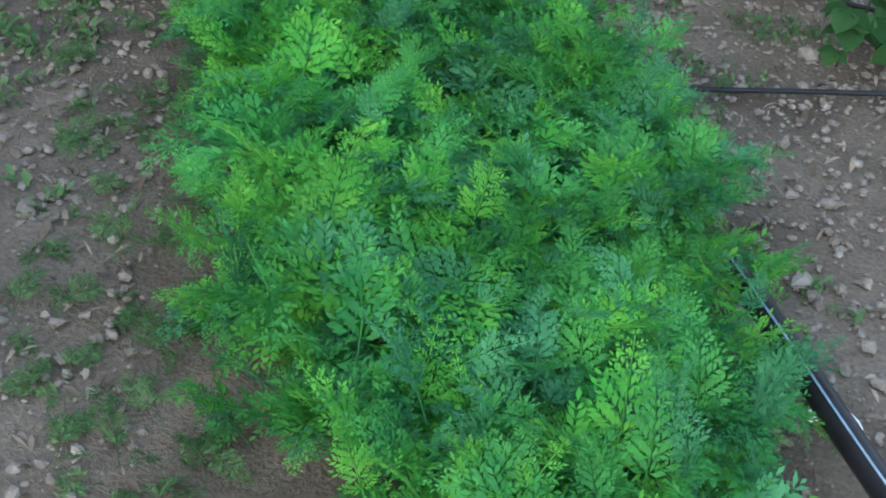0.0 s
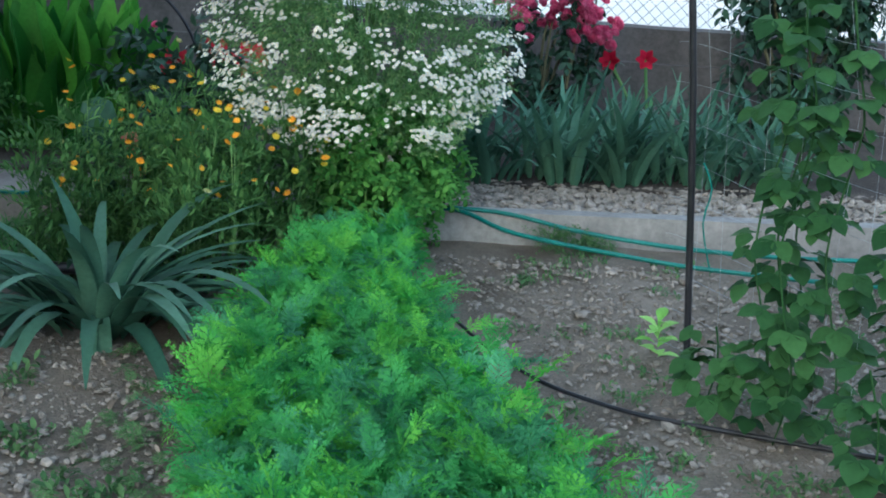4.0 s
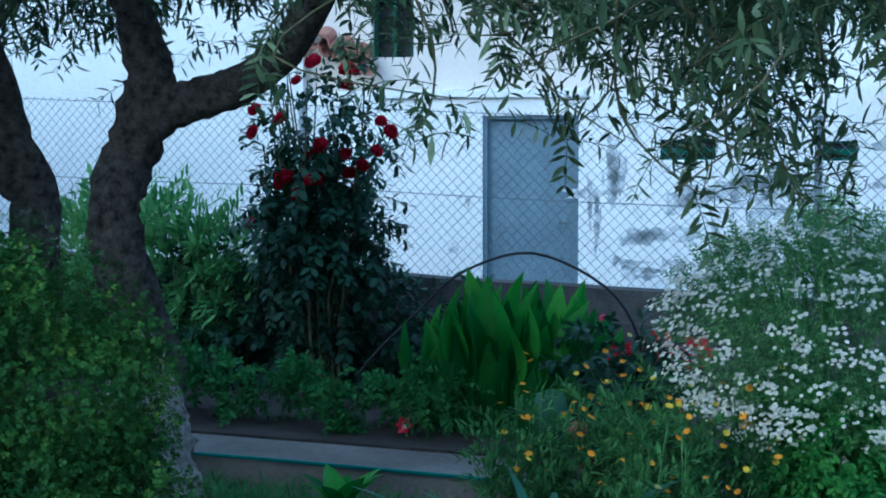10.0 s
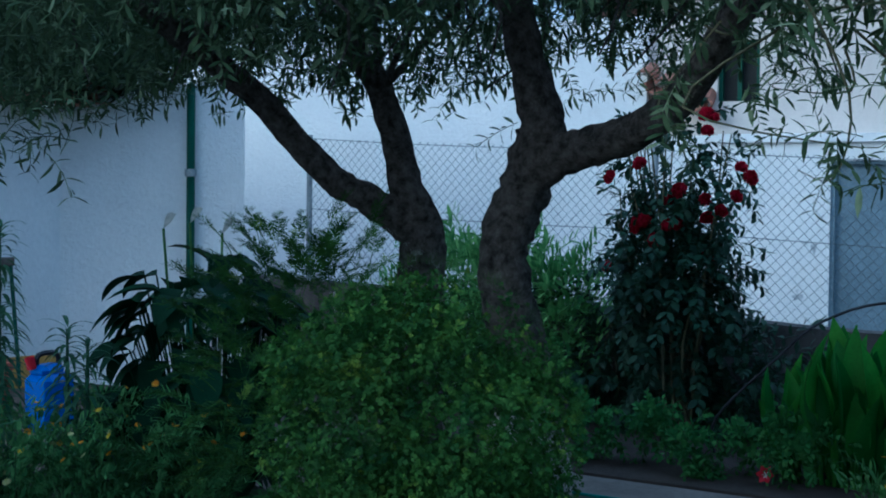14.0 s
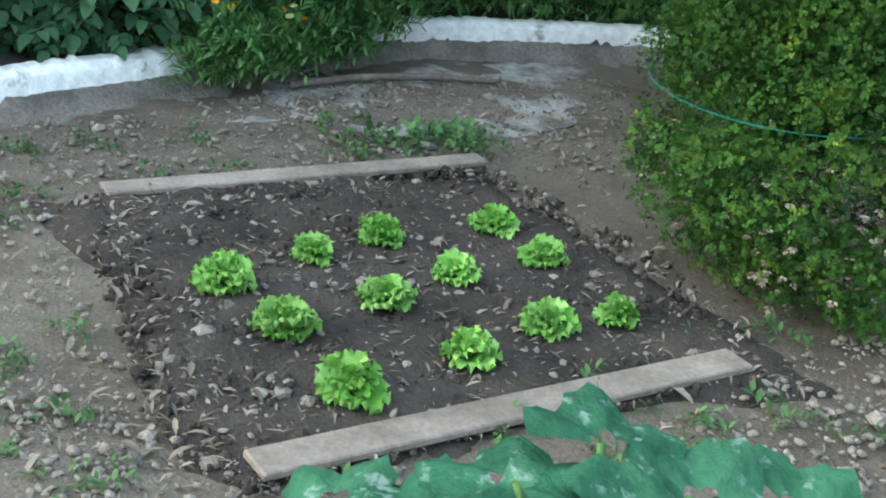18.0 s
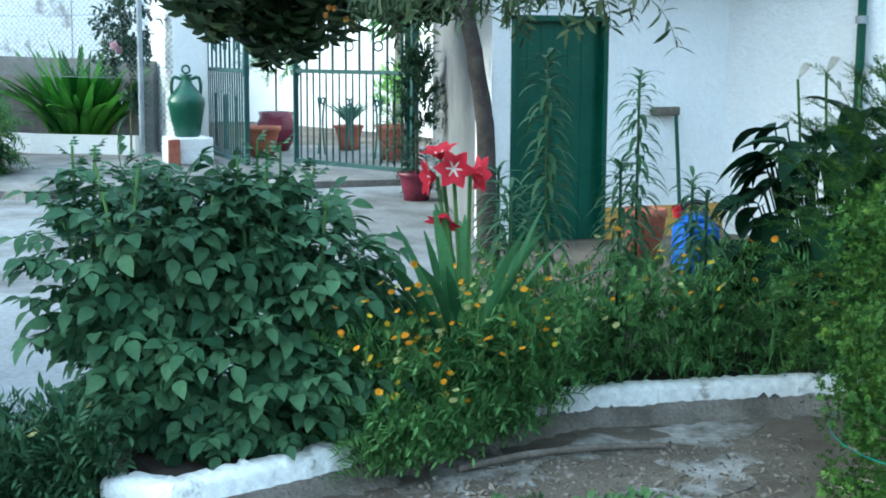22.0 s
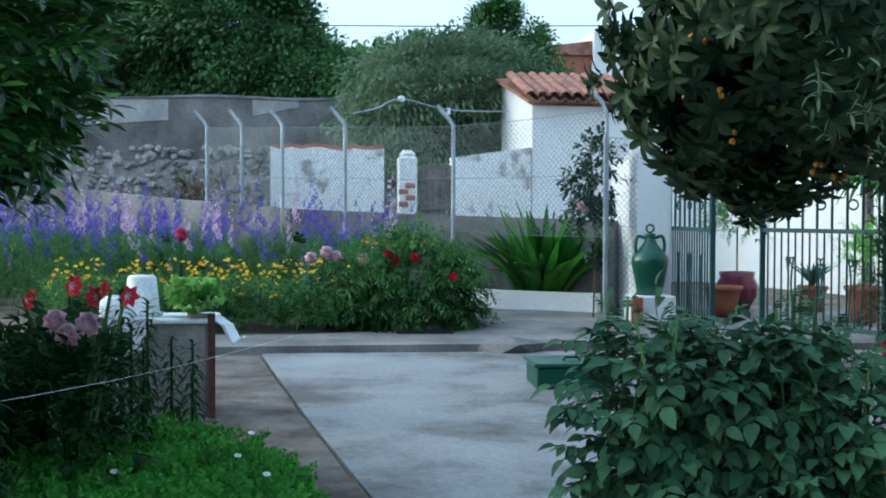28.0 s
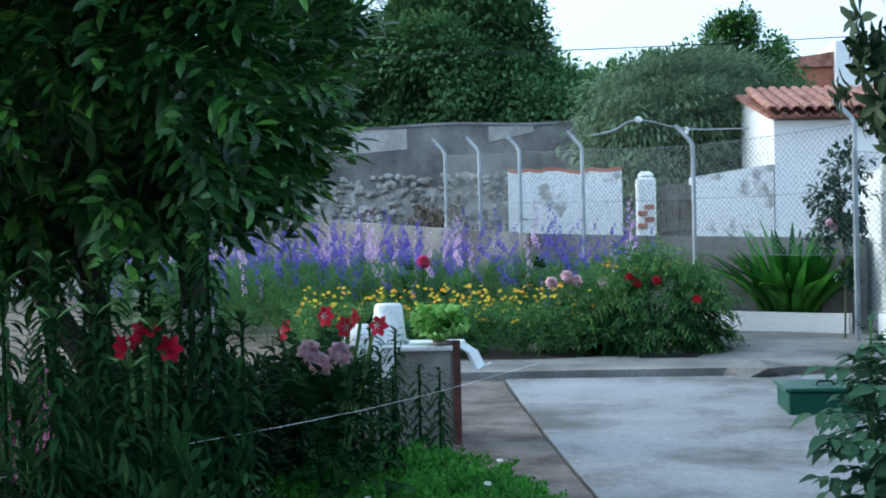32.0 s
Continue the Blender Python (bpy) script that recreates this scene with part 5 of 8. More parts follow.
def rose_head():
    t = blade(4, 0.95, -1.1, -0.4, 0.66, 0.35)
    out = []
    for ring, n, op in ((0, 5, 0.2), (1, 7, 0.5), (2, 8, 0.9), (3, 9, 1.5)):
        a = np.arange(n) * 2 * np.pi / n + ring * 0.7
        w = np.stack([np.full(n, 1.0), np.cos(a) * op, np.sin(a) * op], 1) + rng.normal(0, 0.12, (n, 3))
        out.append(place(t, np.zeros((n, 3)), w, -np.stack([np.zeros(n), np.cos(a), np.sin(a)], 1), 0.62 + 0.12 * ring))
    return compound(out)


ROSE = rose_head()


def rose_bush(label, base, centre, radii, leaves, heads, mat, canes=9, name="rose_bush", size=0.05, leafsize=(0.13, 0.2), top=True, cluster=0):
    b = thing(name, label, "rose", base)
    p, w = crown(leaves, centre, radii, 60, 0.3, 0.7, base[2] + 0.05)
    w[:, 2] -= 0.3
    part("foliage", [place(ROSE_SPRAY, p, unit(w), w * 0.7 + (0, 0, 0.7), rng.uniform(*leafsize, len(p)))], M["rose_leaf"], b)
    for k in range(canes):
        a = rng.uniform(0, 2 * np.pi)
        e = np.array(centre) + np.array(radii) * (0.8 * np.cos(a), 0.8 * np.sin(a), rng.uniform(0.5, 1.1))
        part("cane", [tube([np.array(base) + (rng.normal(0, 0.05), rng.normal(0, 0.05), -0.02), (np.array(base) + e) / 2 + rng.normal(0, 0.06, 3), e], [0.012, 0.009, 0.004], 5, steps=4)], M["twig"], b)
    q = turned(heads)
    if top:
        q[:, 2] = np.abs(q[:, 2]) * 0.9 + 0.1
    q[:, 1] = -np.abs(q[:, 1])
    hp_ = np.array(centre) + unit(q) * np.array(radii) * rng.uniform(0.9, 1.12, (heads, 1))
    for i in range(heads):
        k = max(1, cluster)
        pts = hp_[i] + rng.normal(0, 0.045, (k, 3)) * (k > 1)
        for c in pts:
            part("flower", [place(ROSE, c, unit(q[i] * (0.6, 0.6, 0.3) + (0, -0.3, 0.6) + turned(1, 0.3)[0]), (0.1, 0.2, 1.0), rng.uniform(0.8, 1.2) * size)], mat, b)
    return b


rose_bush("tall dark red climbing rose on the fence", (-4.2, 7.35, 0.1), (-4.25, 7.3, 0.98), (0.46, 0.3, 0.62), 420, 5, M["darkred"], size=0.07, leafsize=(0.14, 0.21))
rb = rose_bush("upright dark red rose shoots in bloom", (-4.15, 7.3, 0.1), (-4.14, 7.25, 1.66), (0.46, 0.25, 0.44), 135, 22, M["darkred"], 14, size=0.07, leafsize=(0.13, 0.2), top=False)
rose_bush("pink rose bush with clustered blooms", (-0.28, 7.45, 0.1), (-0.25, 7.45, 0.68), (0.31, 0.26, 0.36), 130, 16, M["pink"], 10, size=0.042, cluster=9, leafsize=(0.1, 0.16))
rose_bush("pink climbing rose on the fence", (1.1, 7.6, 0.1), (1.1, 7.6, 1.0), (0.42, 0.3, 0.8), 520, 9, M["pink"], 8, size=0.04)
sh2, w2 = crown(420, (-5.9, 7.6, 0.75), (0.85, 0.3, 0.5), 40, 0.35, 0.8, 0.12)
lt = thing("leafy_shrub", "pale green leafy shrub by the wall", "shrub", (-5.9, 7.6, 0.1))
part("foliage", [place(LEAFY, sh2, unit(w2 + (0, 0, 0.4)), (0, 0, 1.0), rng.uniform(0.2, 0.32, len(sh2)))], M["marigold_leaf"], lt)
for k in range(9):
    x = -6.5 + 0.15 * k
    part("stem", [tube([(x, 7.6, 0.1), (x + rng.normal(0, 0.06), 7.58, 0.55), (x + rng.normal(0, 0.12), 7.55, 1.05)], [0.009, 0.006, 0.003], 5, steps=3)], M["stem"], lt)
sh2, w2 = crown(900, (-4.9, 7.55, 0.45), (1.6, 0.35, 0.5), 70, 0.3, 0.7, 0.1)
lt = thing("dark_shrub", "dark leafy shrub before the wall", "shrub", (-4.9, 7.55, 0.1))
part("foliage", [place(ROSE_SPRAY, sh2, unit(w2 + (0, 0, 0.2)), (0, 0, 1.0), rng.uniform(0.13, 0.22, len(sh2)))], M["rose_leaf"], lt)
for k in range(12):
    x = -6.1 + 0.2 * k
    part("stem", [tube([(x, 7.55, 0.1), (x + rng.normal(0, 0.06), 7.52, 0.4), (x + rng.normal(0, 0.14), 7.5, 0.8)], [0.01, 0.007, 0.004], 5, steps=3)], M["twig"], lt)
for k, (x, y) in enumerate([(-4.9, 6.3), (-4.55, 6.35), (-4.2, 6.3), (-3.85, 6.4), (-3.55, 6.3), (-3.2, 6.45), (-2.9, 6.35), (-2.2, 6.5)]):
    c = (x, y, 0.28)
    bp, bw_ = crown(46, c, (0.14, 0.12, 0.14), 9, 0.4, 0.7, 0.1)
    bp_ob = thing("bedding_plant", "low green bedding plant at the path", "plant", (x, y, 0.1), "bedding plants")
    part("foliage", [place(DAISY_SPRAY, bp, unit(bw_ + (0, 0, 0.5)), bw_ + (0, 0, 0.8), rng.uniform(0.1, 0.16, len(bp)))], M["grass"], bp_ob)

# bean row on the netting pole
pole = thing("netting_pole", "slim dark steel pole carrying plastic plant netting", "pole", (0.385, 4.1, 0.0))
part("pole", [tube([(0.39, 4.1, -0.05), (0.345, 4.1, 0.9), (0.29, 4.1, 1.5)], 0.011, 10, 0, 0.02, 3)], M["black"], pole, even=True)
part("twine", [tube([(0.39, 4.07, 0.68), (0.42, 4.08, 0.6), (0.4, 4.06, 0.5), (0.43, 4.08, 0.36)], 0.003, 5, steps=3)], M["hose"], pole, "turquoise twine knot")
net = thing("plant_netting", "thin pale plastic netting stretched beside the beans", "netting", (0.4, 4.1, 0.05))
nl = []
nd = np.array([0.62, -0.78])
for k in range(13):
    s = k * 0.13
    nl.append(tube([(0.385 + nd[0] * s, 4.1 + nd[1] * s, 0.05 + 0.02 * rng.normal()), (0.385 + nd[0] * s + rng.normal(0, 0.02), 4.1 + nd[1] * s, 0.9), (0.33 + nd[0] * s, 4.1 + nd[1] * s, 1.5)], 0.0006, 3))
for k in range(13):
    z = 0.08 + k * 0.117
    nl.append(tube([(0.3, 4.2, z), (0.385, 4.1, z), (0.385 + nd[0] * 0.8, 4.1 + nd[1] * 0.8, z - 0.05 + rng.normal(0, 0.02)), (0.385 + nd[0] * 1.7, 4.1 + nd[1] * 1.7, z)], 0.0006, 3, steps=3))
part("mesh", nl, M["galv"], net)
TRI = compound([place(blade(4, 0.85, 0.5, 0.15, 0.4, 0.7), (0.25, 0, 0), (1, 0, -0.2), (0, 0, 1.0), 1.0), place(blade(4, 0.8, 0.5, 0.15, 0.4, 0.7), (0.2, 0, 0), (0.2, 1, -0.2), (0, 0, 1.0), 0.9), place(blade(4, 0.8, 0.5, 0.15, 0.4, 0.7), (0.2, 0, 0), (0.2, -1, -0.2), (0, 0, 1.0), 0.9)])


def bean(x, y, h, leaves, low=0.05):
    b = thing("bean_plant", "climbing bean plant with broad green leaves", "bean plant", (x, y, 0.0), "beans on the netting")
    pts = [(x + 0.03 * np.sin(z * 9), y + 0.03 * np.cos(z * 9), z) for z in np.linspace(0, h, 8)]
    part("stem", [tube(pts, 0.003, 4, steps=3)], M["bean"], b)
    for k in range(leaves):
        z = rng.uniform(low, h)
        a = rng.uniform(0, 2 * np.pi)
        o = np.array([np.cos(a), np.sin(a), rng.uniform(-0.3, 0.3)])
        part("leaf", [place(TRI, (x + o[0] * 0.04, y + o[1] * 0.04, z), o + (0, -0.2, -0.1), (0, -0.3, 1.0), rng.uniform(0.045, 0.085))], M["bean"], b)


for x, y, h, n in ((0.42, 3.78, 0.28, 16), (0.55, 3.7, 0.3, 16), (0.62, 3.82, 1.0, 22), (0.72, 3.6, 1.25, 38), (0.85, 3.4, 1.4, 56), (0.92, 3.3, 1.45, 50), (0.95, 3.2, 1.2, 40), (1.05, 3.0, 1.0, 30), (0.75, 3.15, 0.4, 14), (0.55, 3.72, 1.15, 34), (0.6, 3.58, 1.3, 40), (0.68, 3.9, 0.9, 24)):
    bean(x, y, h, n)

# young plant in the bare plot
sp = thing("lettuce_seedling", "small bolting yellow-green lettuce seedling", "lettuce", (0.3, 4.25, 0.0))
for k in range(12):
    a = k * 2.4
    part("leaf", [place(blade(5, 0.5, 0.9, 0.3, 0.6), (0.3, 4.25, 0.01 + 0.01 * k), (np.cos(a), np.sin(a), 0.5 + 0.08 * k), (0, 0, 1.0), 0.08)], M["lettuce"], sp)


def run_of(name, label, category, pts, r, mat, sides=8):
    t = thing(name, label, category, pts[0])
    part("tube", [tube(pts, r, sides, steps=6)], mat, t, even=True)
    return t


run_of("irrigation_pipe", "thick black irrigation pipe with a blue stripe", "pipe", [(0.44, 2.1, 0.08), (0.52, 1.88, 0.09), (0.64, 1.57, 0.09), (0.86, 1.05, 0.09)], 0.024, M["black"], 12)
whole("pipe_stripe", [tube([(0.43, 2.1, 0.1025), (0.51, 1.88, 0.1125), (0.63, 1.57, 0.1125), (0.85, 1.05, 0.1125)], 0.0025, 4, steps=6)], M["stripe"], "pale blue stripe along the irrigation pipe", "pipe", loc=(0.46, 2.1, 0.1))
run_of("drip_line", "thin black drip line across the soil", "hose", [(0.2, 2.86, 0.015), (0.357, 2.9, 0.015), (0.575, 2.96, 0.015), (0.68, 2.99, 0.015), (1.1, 3.1, 0.015)], 0.007, M["black"])
run_of("drip_line", "thin black drip line beside the carrots", "hose", [(-0.62, 4.95, 0.12), (-0.4, 4.5, 0.03), (-0.1, 4.0, 0.015), (0.16, 3.77, 0.015), (0.4, 3.67, 0.015), (1.0, 3.5, 0.015)], 0.007, M["black"])
run_of("garden_hose", "turquoise green garden hose along the kerb", "hose", [(-0.8, 5.65, 0.13), (-0.5, 5.6, 0.13), (-0.25, 5.5, 0.07), (0.27, 5.36, 0.03), (0.63, 5.28, 0.02), (1.2, 5.2, 0.02), (2.2, 5.25, 0.02)], 0.0095, M["hose"])
run_of("garden_hose", "turquoise green garden hose along the kerb", "hose", [(-0.8, 5.6, 0.14), (-0.35, 5.62, 0.13), (0.0, 5.56, 0.08), (0.4, 5.5, 0.05), (0.8, 5.48, 0.04), (1.3, 5.5, 0.04), (2.2, 5.5, 0.03)], 0.0095, M["hose"])
run_of("garden_hose", "turquoise green garden hose along the path", "hose", [(-4.6, 5.4, 0.11), (-3.8, 5.47, 0.115), (-3.0, 5.52, 0.115), (-2.2, 5.56, 0.115), (-1.4, 5.62, 0.115), (-0.8, 5.65, 0.13)], 0.0095, M["hose"])
run_of("irrigation_pipe", "black irrigation pipe lying in the grass", "pipe", [(-3.4, 4.9, 0.05), (-2.6, 4.75, 0.045), (-1.9, 4.7, 0.045), (-1.3, 4.75, 0.045)], 0.022, M["black"])

# lettuce plot
bed = [(-3.5, 1.05), (-3.58, 2.45), (-2.7, 2.58), (-2.05, 2.4), (-1.95, 1.0), (-2.3, 0.92), (-3.0, 1.0)]
gxs, gys = np.meshgrid(np.linspace(-3.6, -1.95, 84), np.linspace(0.95, 2.55, 84), indexing="ij")
hz = np.array([noise.fractal(Vector((a * 9, b * 9, 1)), 0.9, 2.0, 4) for a, b in zip(gxs.ravel(), gys.ravel())])
edge = np.minimum.reduce([gxs + 3.56 + 0.1 * np.sin(gys * 5), -2.02 - gxs, gys - 1.02 - 0.06 * np.sin(gxs * 6), 2.48 + (gxs + 2.4) * 0.1 - gys]).ravel()
hz = np.clip(edge * 0.3, -0.06, 0.02) + 0.012 * hz - 0.005
ii, jj = np.meshgrid(np.arange(83), np.arange(83), indexing="ij")
q = np.stack([ii * 84 + jj, (ii + 1) * 84 + jj, (ii + 1) * 84 + jj + 1, ii * 84 + jj + 1], -1).reshape(-1, 4)
whole("lettuce_bed", [(np.stack([gxs.ravel(), gys.ravel(), hz], 1), q)], M["dark_soil"], "freshly dug dark soil of the lettuce bed", "garden bed", kind="structure", even=True)
def frilled(n=11, m=6):
    """A loose lettuce leaf: narrow foot, wide ruffled and lobed rim."""
    s, u = np.meshgrid(np.linspace(0, 1, n + 1), np.linspace(-1, 1, m + 1), indexing="ij")
    w = 0.1 + 0.42 * np.sin(np.pi * np.clip(s, 0, 1) ** 1.7 * 0.86) ** 0.8
    rim = np.clip(np.maximum(np.abs(u), s ** 2) - 0.35, 0, 1)
    lobes = 1 + 0.16 * np.sin(s * 19 + u * 2) * rim
    ruffle = 0.17 * rim * (np.sin(s * 23 + u * 9) + 0.6 * np.sin(u * 14 + s * 7 + 1))
    x = s * (0.9 + 0.1 * np.cos(u * 5) * s)
    v = np.stack([x, u * w * lobes, 0.16 * u * u * w - 0.28 * s * s + 0.22 * s + ruffle], -1).reshape(-1, 3)
    i, j = np.meshgrid(np.arange(n), np.arange(m), indexing="ij")
    f = np.stack([i * (m + 1) + j, (i + 1) * (m + 1) + j, (i + 1) * (m + 1) + j + 1, i * (m + 1) + j + 1], -1).reshape(-1, 4)
    return v, f


CURLY = frilled()


def lettuce(x, y, s):
    l = thing("lettuce", "young curly bright green lettuce in dark soil", "lettuce", (x, y, 0.015), "lettuces in the bed")
    for ring, n, up, k in ((0, 8, 0.35, 1.0), (1, 7, 0.8, 0.9), (2, 6, 1.7, 0.75)):
        for i in range(n):
            a = i * 2 * np.pi / n + ring * 0.5 + rng.uniform(-0.2, 0.2)
            o = np.array([np.cos(a), np.sin(a), up])
            part("leaf", [place(CURLY, (x, y, 0.015 + 0.012 * ring), o, (0, 0, 1.0) - 0.4 * o + turned(1, 0.45)[0], 0.96 * s * k * rng.uniform(0.75, 1.1))], M["lettuce"], l)


for x, y, s in ((-2.814, 1.272, 0.1), (-2.93, 1.554, 0.075), (-2.998, 1.788, 0.088), (-3.008, 2.155, 0.085), (-2.772, 2.177, 0.085), (-2.731, 1.881, 0.082), (-2.631, 1.634, 0.085), (-2.547, 1.332, 0.098), (-2.223, 1.357, 0.11), (-2.309, 1.694, 0.088), (-2.399, 1.968, 0.088), (-2.404, 2.175, 0.075)):
    lettuce(x, y, s)


def plank(a, b, w, t=0.02):
    a, b = np.array(a), np.array(b)
    d = unit(b - a)
    c = (a + b) / 2
    return whole("plank", [box((*c, 0.02), (np.linalg.norm(b - a), w, t), np.degrees(np.arctan2(d[1], d[0])), 0, 0.004)], M["plank"], "weathered grey plank lying on the soil", "plank", "planks edging the bed", loc=(*c, 0.0))


plank((-3.49, 1.15), (-3.55, 2.42), 0.085)
plank((-2.02, 1.06), (-2.13, 2.36), 0.1)
whole("stick", [tube([(-4.42, 2.08, 0.015), (-4.47, 2.4, 0.02), (-4.46, 2.7, 0.017), (-4.4, 2.95, 0.012)], [0.014, 0.016, 0.014, 0.009], 8, 0, 0.08, 6)], M["oldwood"], "crooked dry stick lying on the earth", "stick", even=True, loc=(-4.42, 2.08, 0.0))

# squash leaves close by
sq = thing("squash_plant", "large blue-green squash leaves with pale mottling", "squash", (-1.05, 1.18, 0.0))


def squash_leaf(n=22):
    a = np.linspace(-2.8, 2.8, n)
    r = 1.0 + 0.13 * np.cos(a * 5) + 0.06 * np.cos(a * 15) + 0.03 * np.cos(a * 27)
    rings = [(0, 0.0)] + [(k / 4, 0) for k in range(1, 5)]
    v = [(0, 0, 0)]
    for f, _ in rings[1:]:
        for ang, rr in zip(a, r):
            v.append((0.15 + f * rr * np.cos(ang), f * rr * np.sin(ang), 0.16 * f - 0.2 * f * f + 0.07 * f * np.cos(ang * 5) + 0.03 * f * np.cos(ang * 10 + 1)))
    fs = [(0, 1 + i, 2 + i, 2 + i) for i in range(n - 1)]
    for k in range(3):
        fs += [(1 + k * n + i, 1 + (k + 1) * n + i, 2 + (k + 1) * n + i, 2 + k * n + i) for i in range(n - 1)]
    return np.array(v, float), np.array(fs)[n - 1 :]


SQ = squash_leaf(34)
for x, y, z, s, a in ((-1.2, 1.1, 0.52, 0.15, 2.6), (-1.21, 1.24, 0.55, 0.14, 1.6), (-1.36, 0.92, 0.42, 0.12, 3.2), (-1.12, 1.34, 0.5, 0.15, 0.9), (-1.09, 1.49, 0.48, 0.13, 0.5), (-1.24, 1.0, 0.45, 0.13, 3.6), (-1.12, 1.17, 0.5, 0.14, 4.6), (-1.0, 1.05, 0.44, 0.14, 5.2), (-1.0, 1.4, 0.42, 0.13, 0.2), (-1.1, 1.25, 0.36, 0.14, 2.0)):
    w = np.array([np.cos(a), np.sin(a), -0.12])
    part("leaf", [place(SQ, (x, y, z - 0.04), w, (0.25, -0.3, 1.0), s * 0.85)], M["squash"], sq, even=True)
    part("stalk", [tube([(-1.05, 1.18, 0.0), ((x - 1.05) / 2, (y + 1.18) / 2, z * 0.6), (x, y, z - 0.03)], [0.01, 0.008, 0.006], 6, steps=3)], M["stem"], sq)

# parsley gone to seed, tied with a string
par = thing("parsley_bush", "big bushy parsley gone to seed, tied with string", "bush", (-2.66, 2.85, 0.0))
tri = np.array([(0, 0, 0), (0.55, -0.3, 0.06), (1.0, 0, -0.12), (0.55, 0.3, 0.06)]), np.array([(0, 1, 2, 3)])
PLEAF = compound([place(tri, (0.12 * k, 0, 0), (0.8, sd * sp, 0.1 * k), (0, 0, 1.0), sz) for k, sd, sp, sz in ((1, -1, 1.2, 0.7), (1, 1, 1.2, 0.7), (3, 0, 0, 0.9), (5, -1, 0.8, 0.55), (5, 1, 0.8, 0.55))])
p1, w1 = crown(19000, (-2.66, 2.88, 0.85), (0.45, 0.42, 0.46), 190, 0.22, 0.84, 0.25)
p2, w2 = crown(16500, (-2.57, 2.88, 0.38), (0.58, 0.42, 0.42), 170, 0.24, 0.86, 0.02)
p3, w3 = crown(3000, (-2.66, 2.86, 0.55), (0.33, 0.3, 0.52), 60, 0.5, 0.6, 0.02)
pw = np.concatenate([w1, w2, w3])
pp = np.concatenate([p1, p2, p3])
part("foliage", [place(PLEAF, pp, unit(pw * 0.5 + (0.1, -0.1, 0.1) + turned(len(pp), 0.9)), pw + (0, 0, 0.5) + turned(len(pp), 0.5), rng.uniform(0.012, 0.024, len(pp)))], M["parsley"], par)
p4, w4 = crown(520, (-2.55, 2.86, 0.34), (0.58, 0.42, 0.36), 120, 0.3, 0.9, 0.03)
part("withered_leaves", [place(PLEAF, p4, unit(w4 + (0, 0, -0.3)), w4 + (0, 0, 0.4), rng.uniform(0.014, 0.026, len(p4)))], M["dry"], par, "pale withered leaves", kind="stuff")
umb = blade(1, 0.5, 0.1, 0.1)
UMBEL = compound([place(umb, (0, 0, 0), (np.cos(a) * r, np.sin(a) * r, 0.5), (0, 0, 1.0), 0.9 + 0.3 * r) for r in (0.4, 1.0) for a in np.linspace(0, 6, 9)])
q = turned(90)
q[:, 2] = np.abs(q[:, 2])
part("umbels", [place(UMBEL, np.array([-2.66, 2.88, 0.9]) + q * (0.48, 0.44, 0.46), (1.0, 0, 0.01), (0, 0, 1.0), rng.uniform(0.03, 0.05, 90))], M["parsley"], par)
part("stems", [tube([(-2.66 + 0.1 * np.cos(a), 2.85 + 0.1 * np.sin(a), 0), (-2.66 + 0.24 * np.cos(a), 2.85 + 0.22 * np.sin(a), 0.8)], [0.004, 0.002], 4) for a in np.linspace(0, 6.28, 24)], M["stem"], par, kind="stuff")
ring = [(-2.64 + 0.43 * np.cos(a), 2.84 + 0.4 * np.sin(a), 0.55 + 0.03 * np.sin(a)) for a in np.linspace(0, 2 * np.pi, 28)]
part("string", [tube(ring, 0.002, 5)], M["hose"], par, "turquoise string")
p3, w3 = crown(420, (-4.0, 3.9, 0.75), (0.7, 0.45, 0.62), 50, 0.3, 0.8, 0.1)
cori = thing("coriander_bush", "airy bush with lacy leaves and tiny white flowers", "bush", (-4.0, 3.9, 0.0))
part("foliage", [place(FROND[1], p3, unit(w3 + (0, 0, 0.7)), (0, 0, 1.0), rng.uniform(0.16, 0.26, len(p3)))], M["parsley"], cori)
q = turned(240)
q[:, 2] = np.abs(q[:, 2])
part("flowers", [place(UMBEL, np.array([-4.0, 3.9, 0.85]) + q * (0.75, 0.48, 0.62), (1.0, 0, 0.01), (0, 0, 1.0), rng.uniform(0.015, 0.03, 240))], M["white"], cori, "tiny white flower heads")

# white-topped edging round the flower bed
edge_pts = [(-4.42, 0.8), (-4.24, 1.0), (-4.42, 1.6), (-4.75, 2.2), (-4.87, 2.75), (-4.82, 3.3), (-4.7, 3.95), (-4.55, 4.5)]
ep = np.array(edge_pts)
es = np.linspace(1, len(ep) - 1, 15)
edge_line = [edge_pts[0]] + [(np.interp(u, np.arange(len(ep)), ep[:, 0]), np.interp(u, np.arange(len(ep)), ep[:, 1])) for u in es]
edging = thing("bed_edging", "low whitewashed masonry edging, chipped below", "edging", (-4.24, 1.0, 0.0))


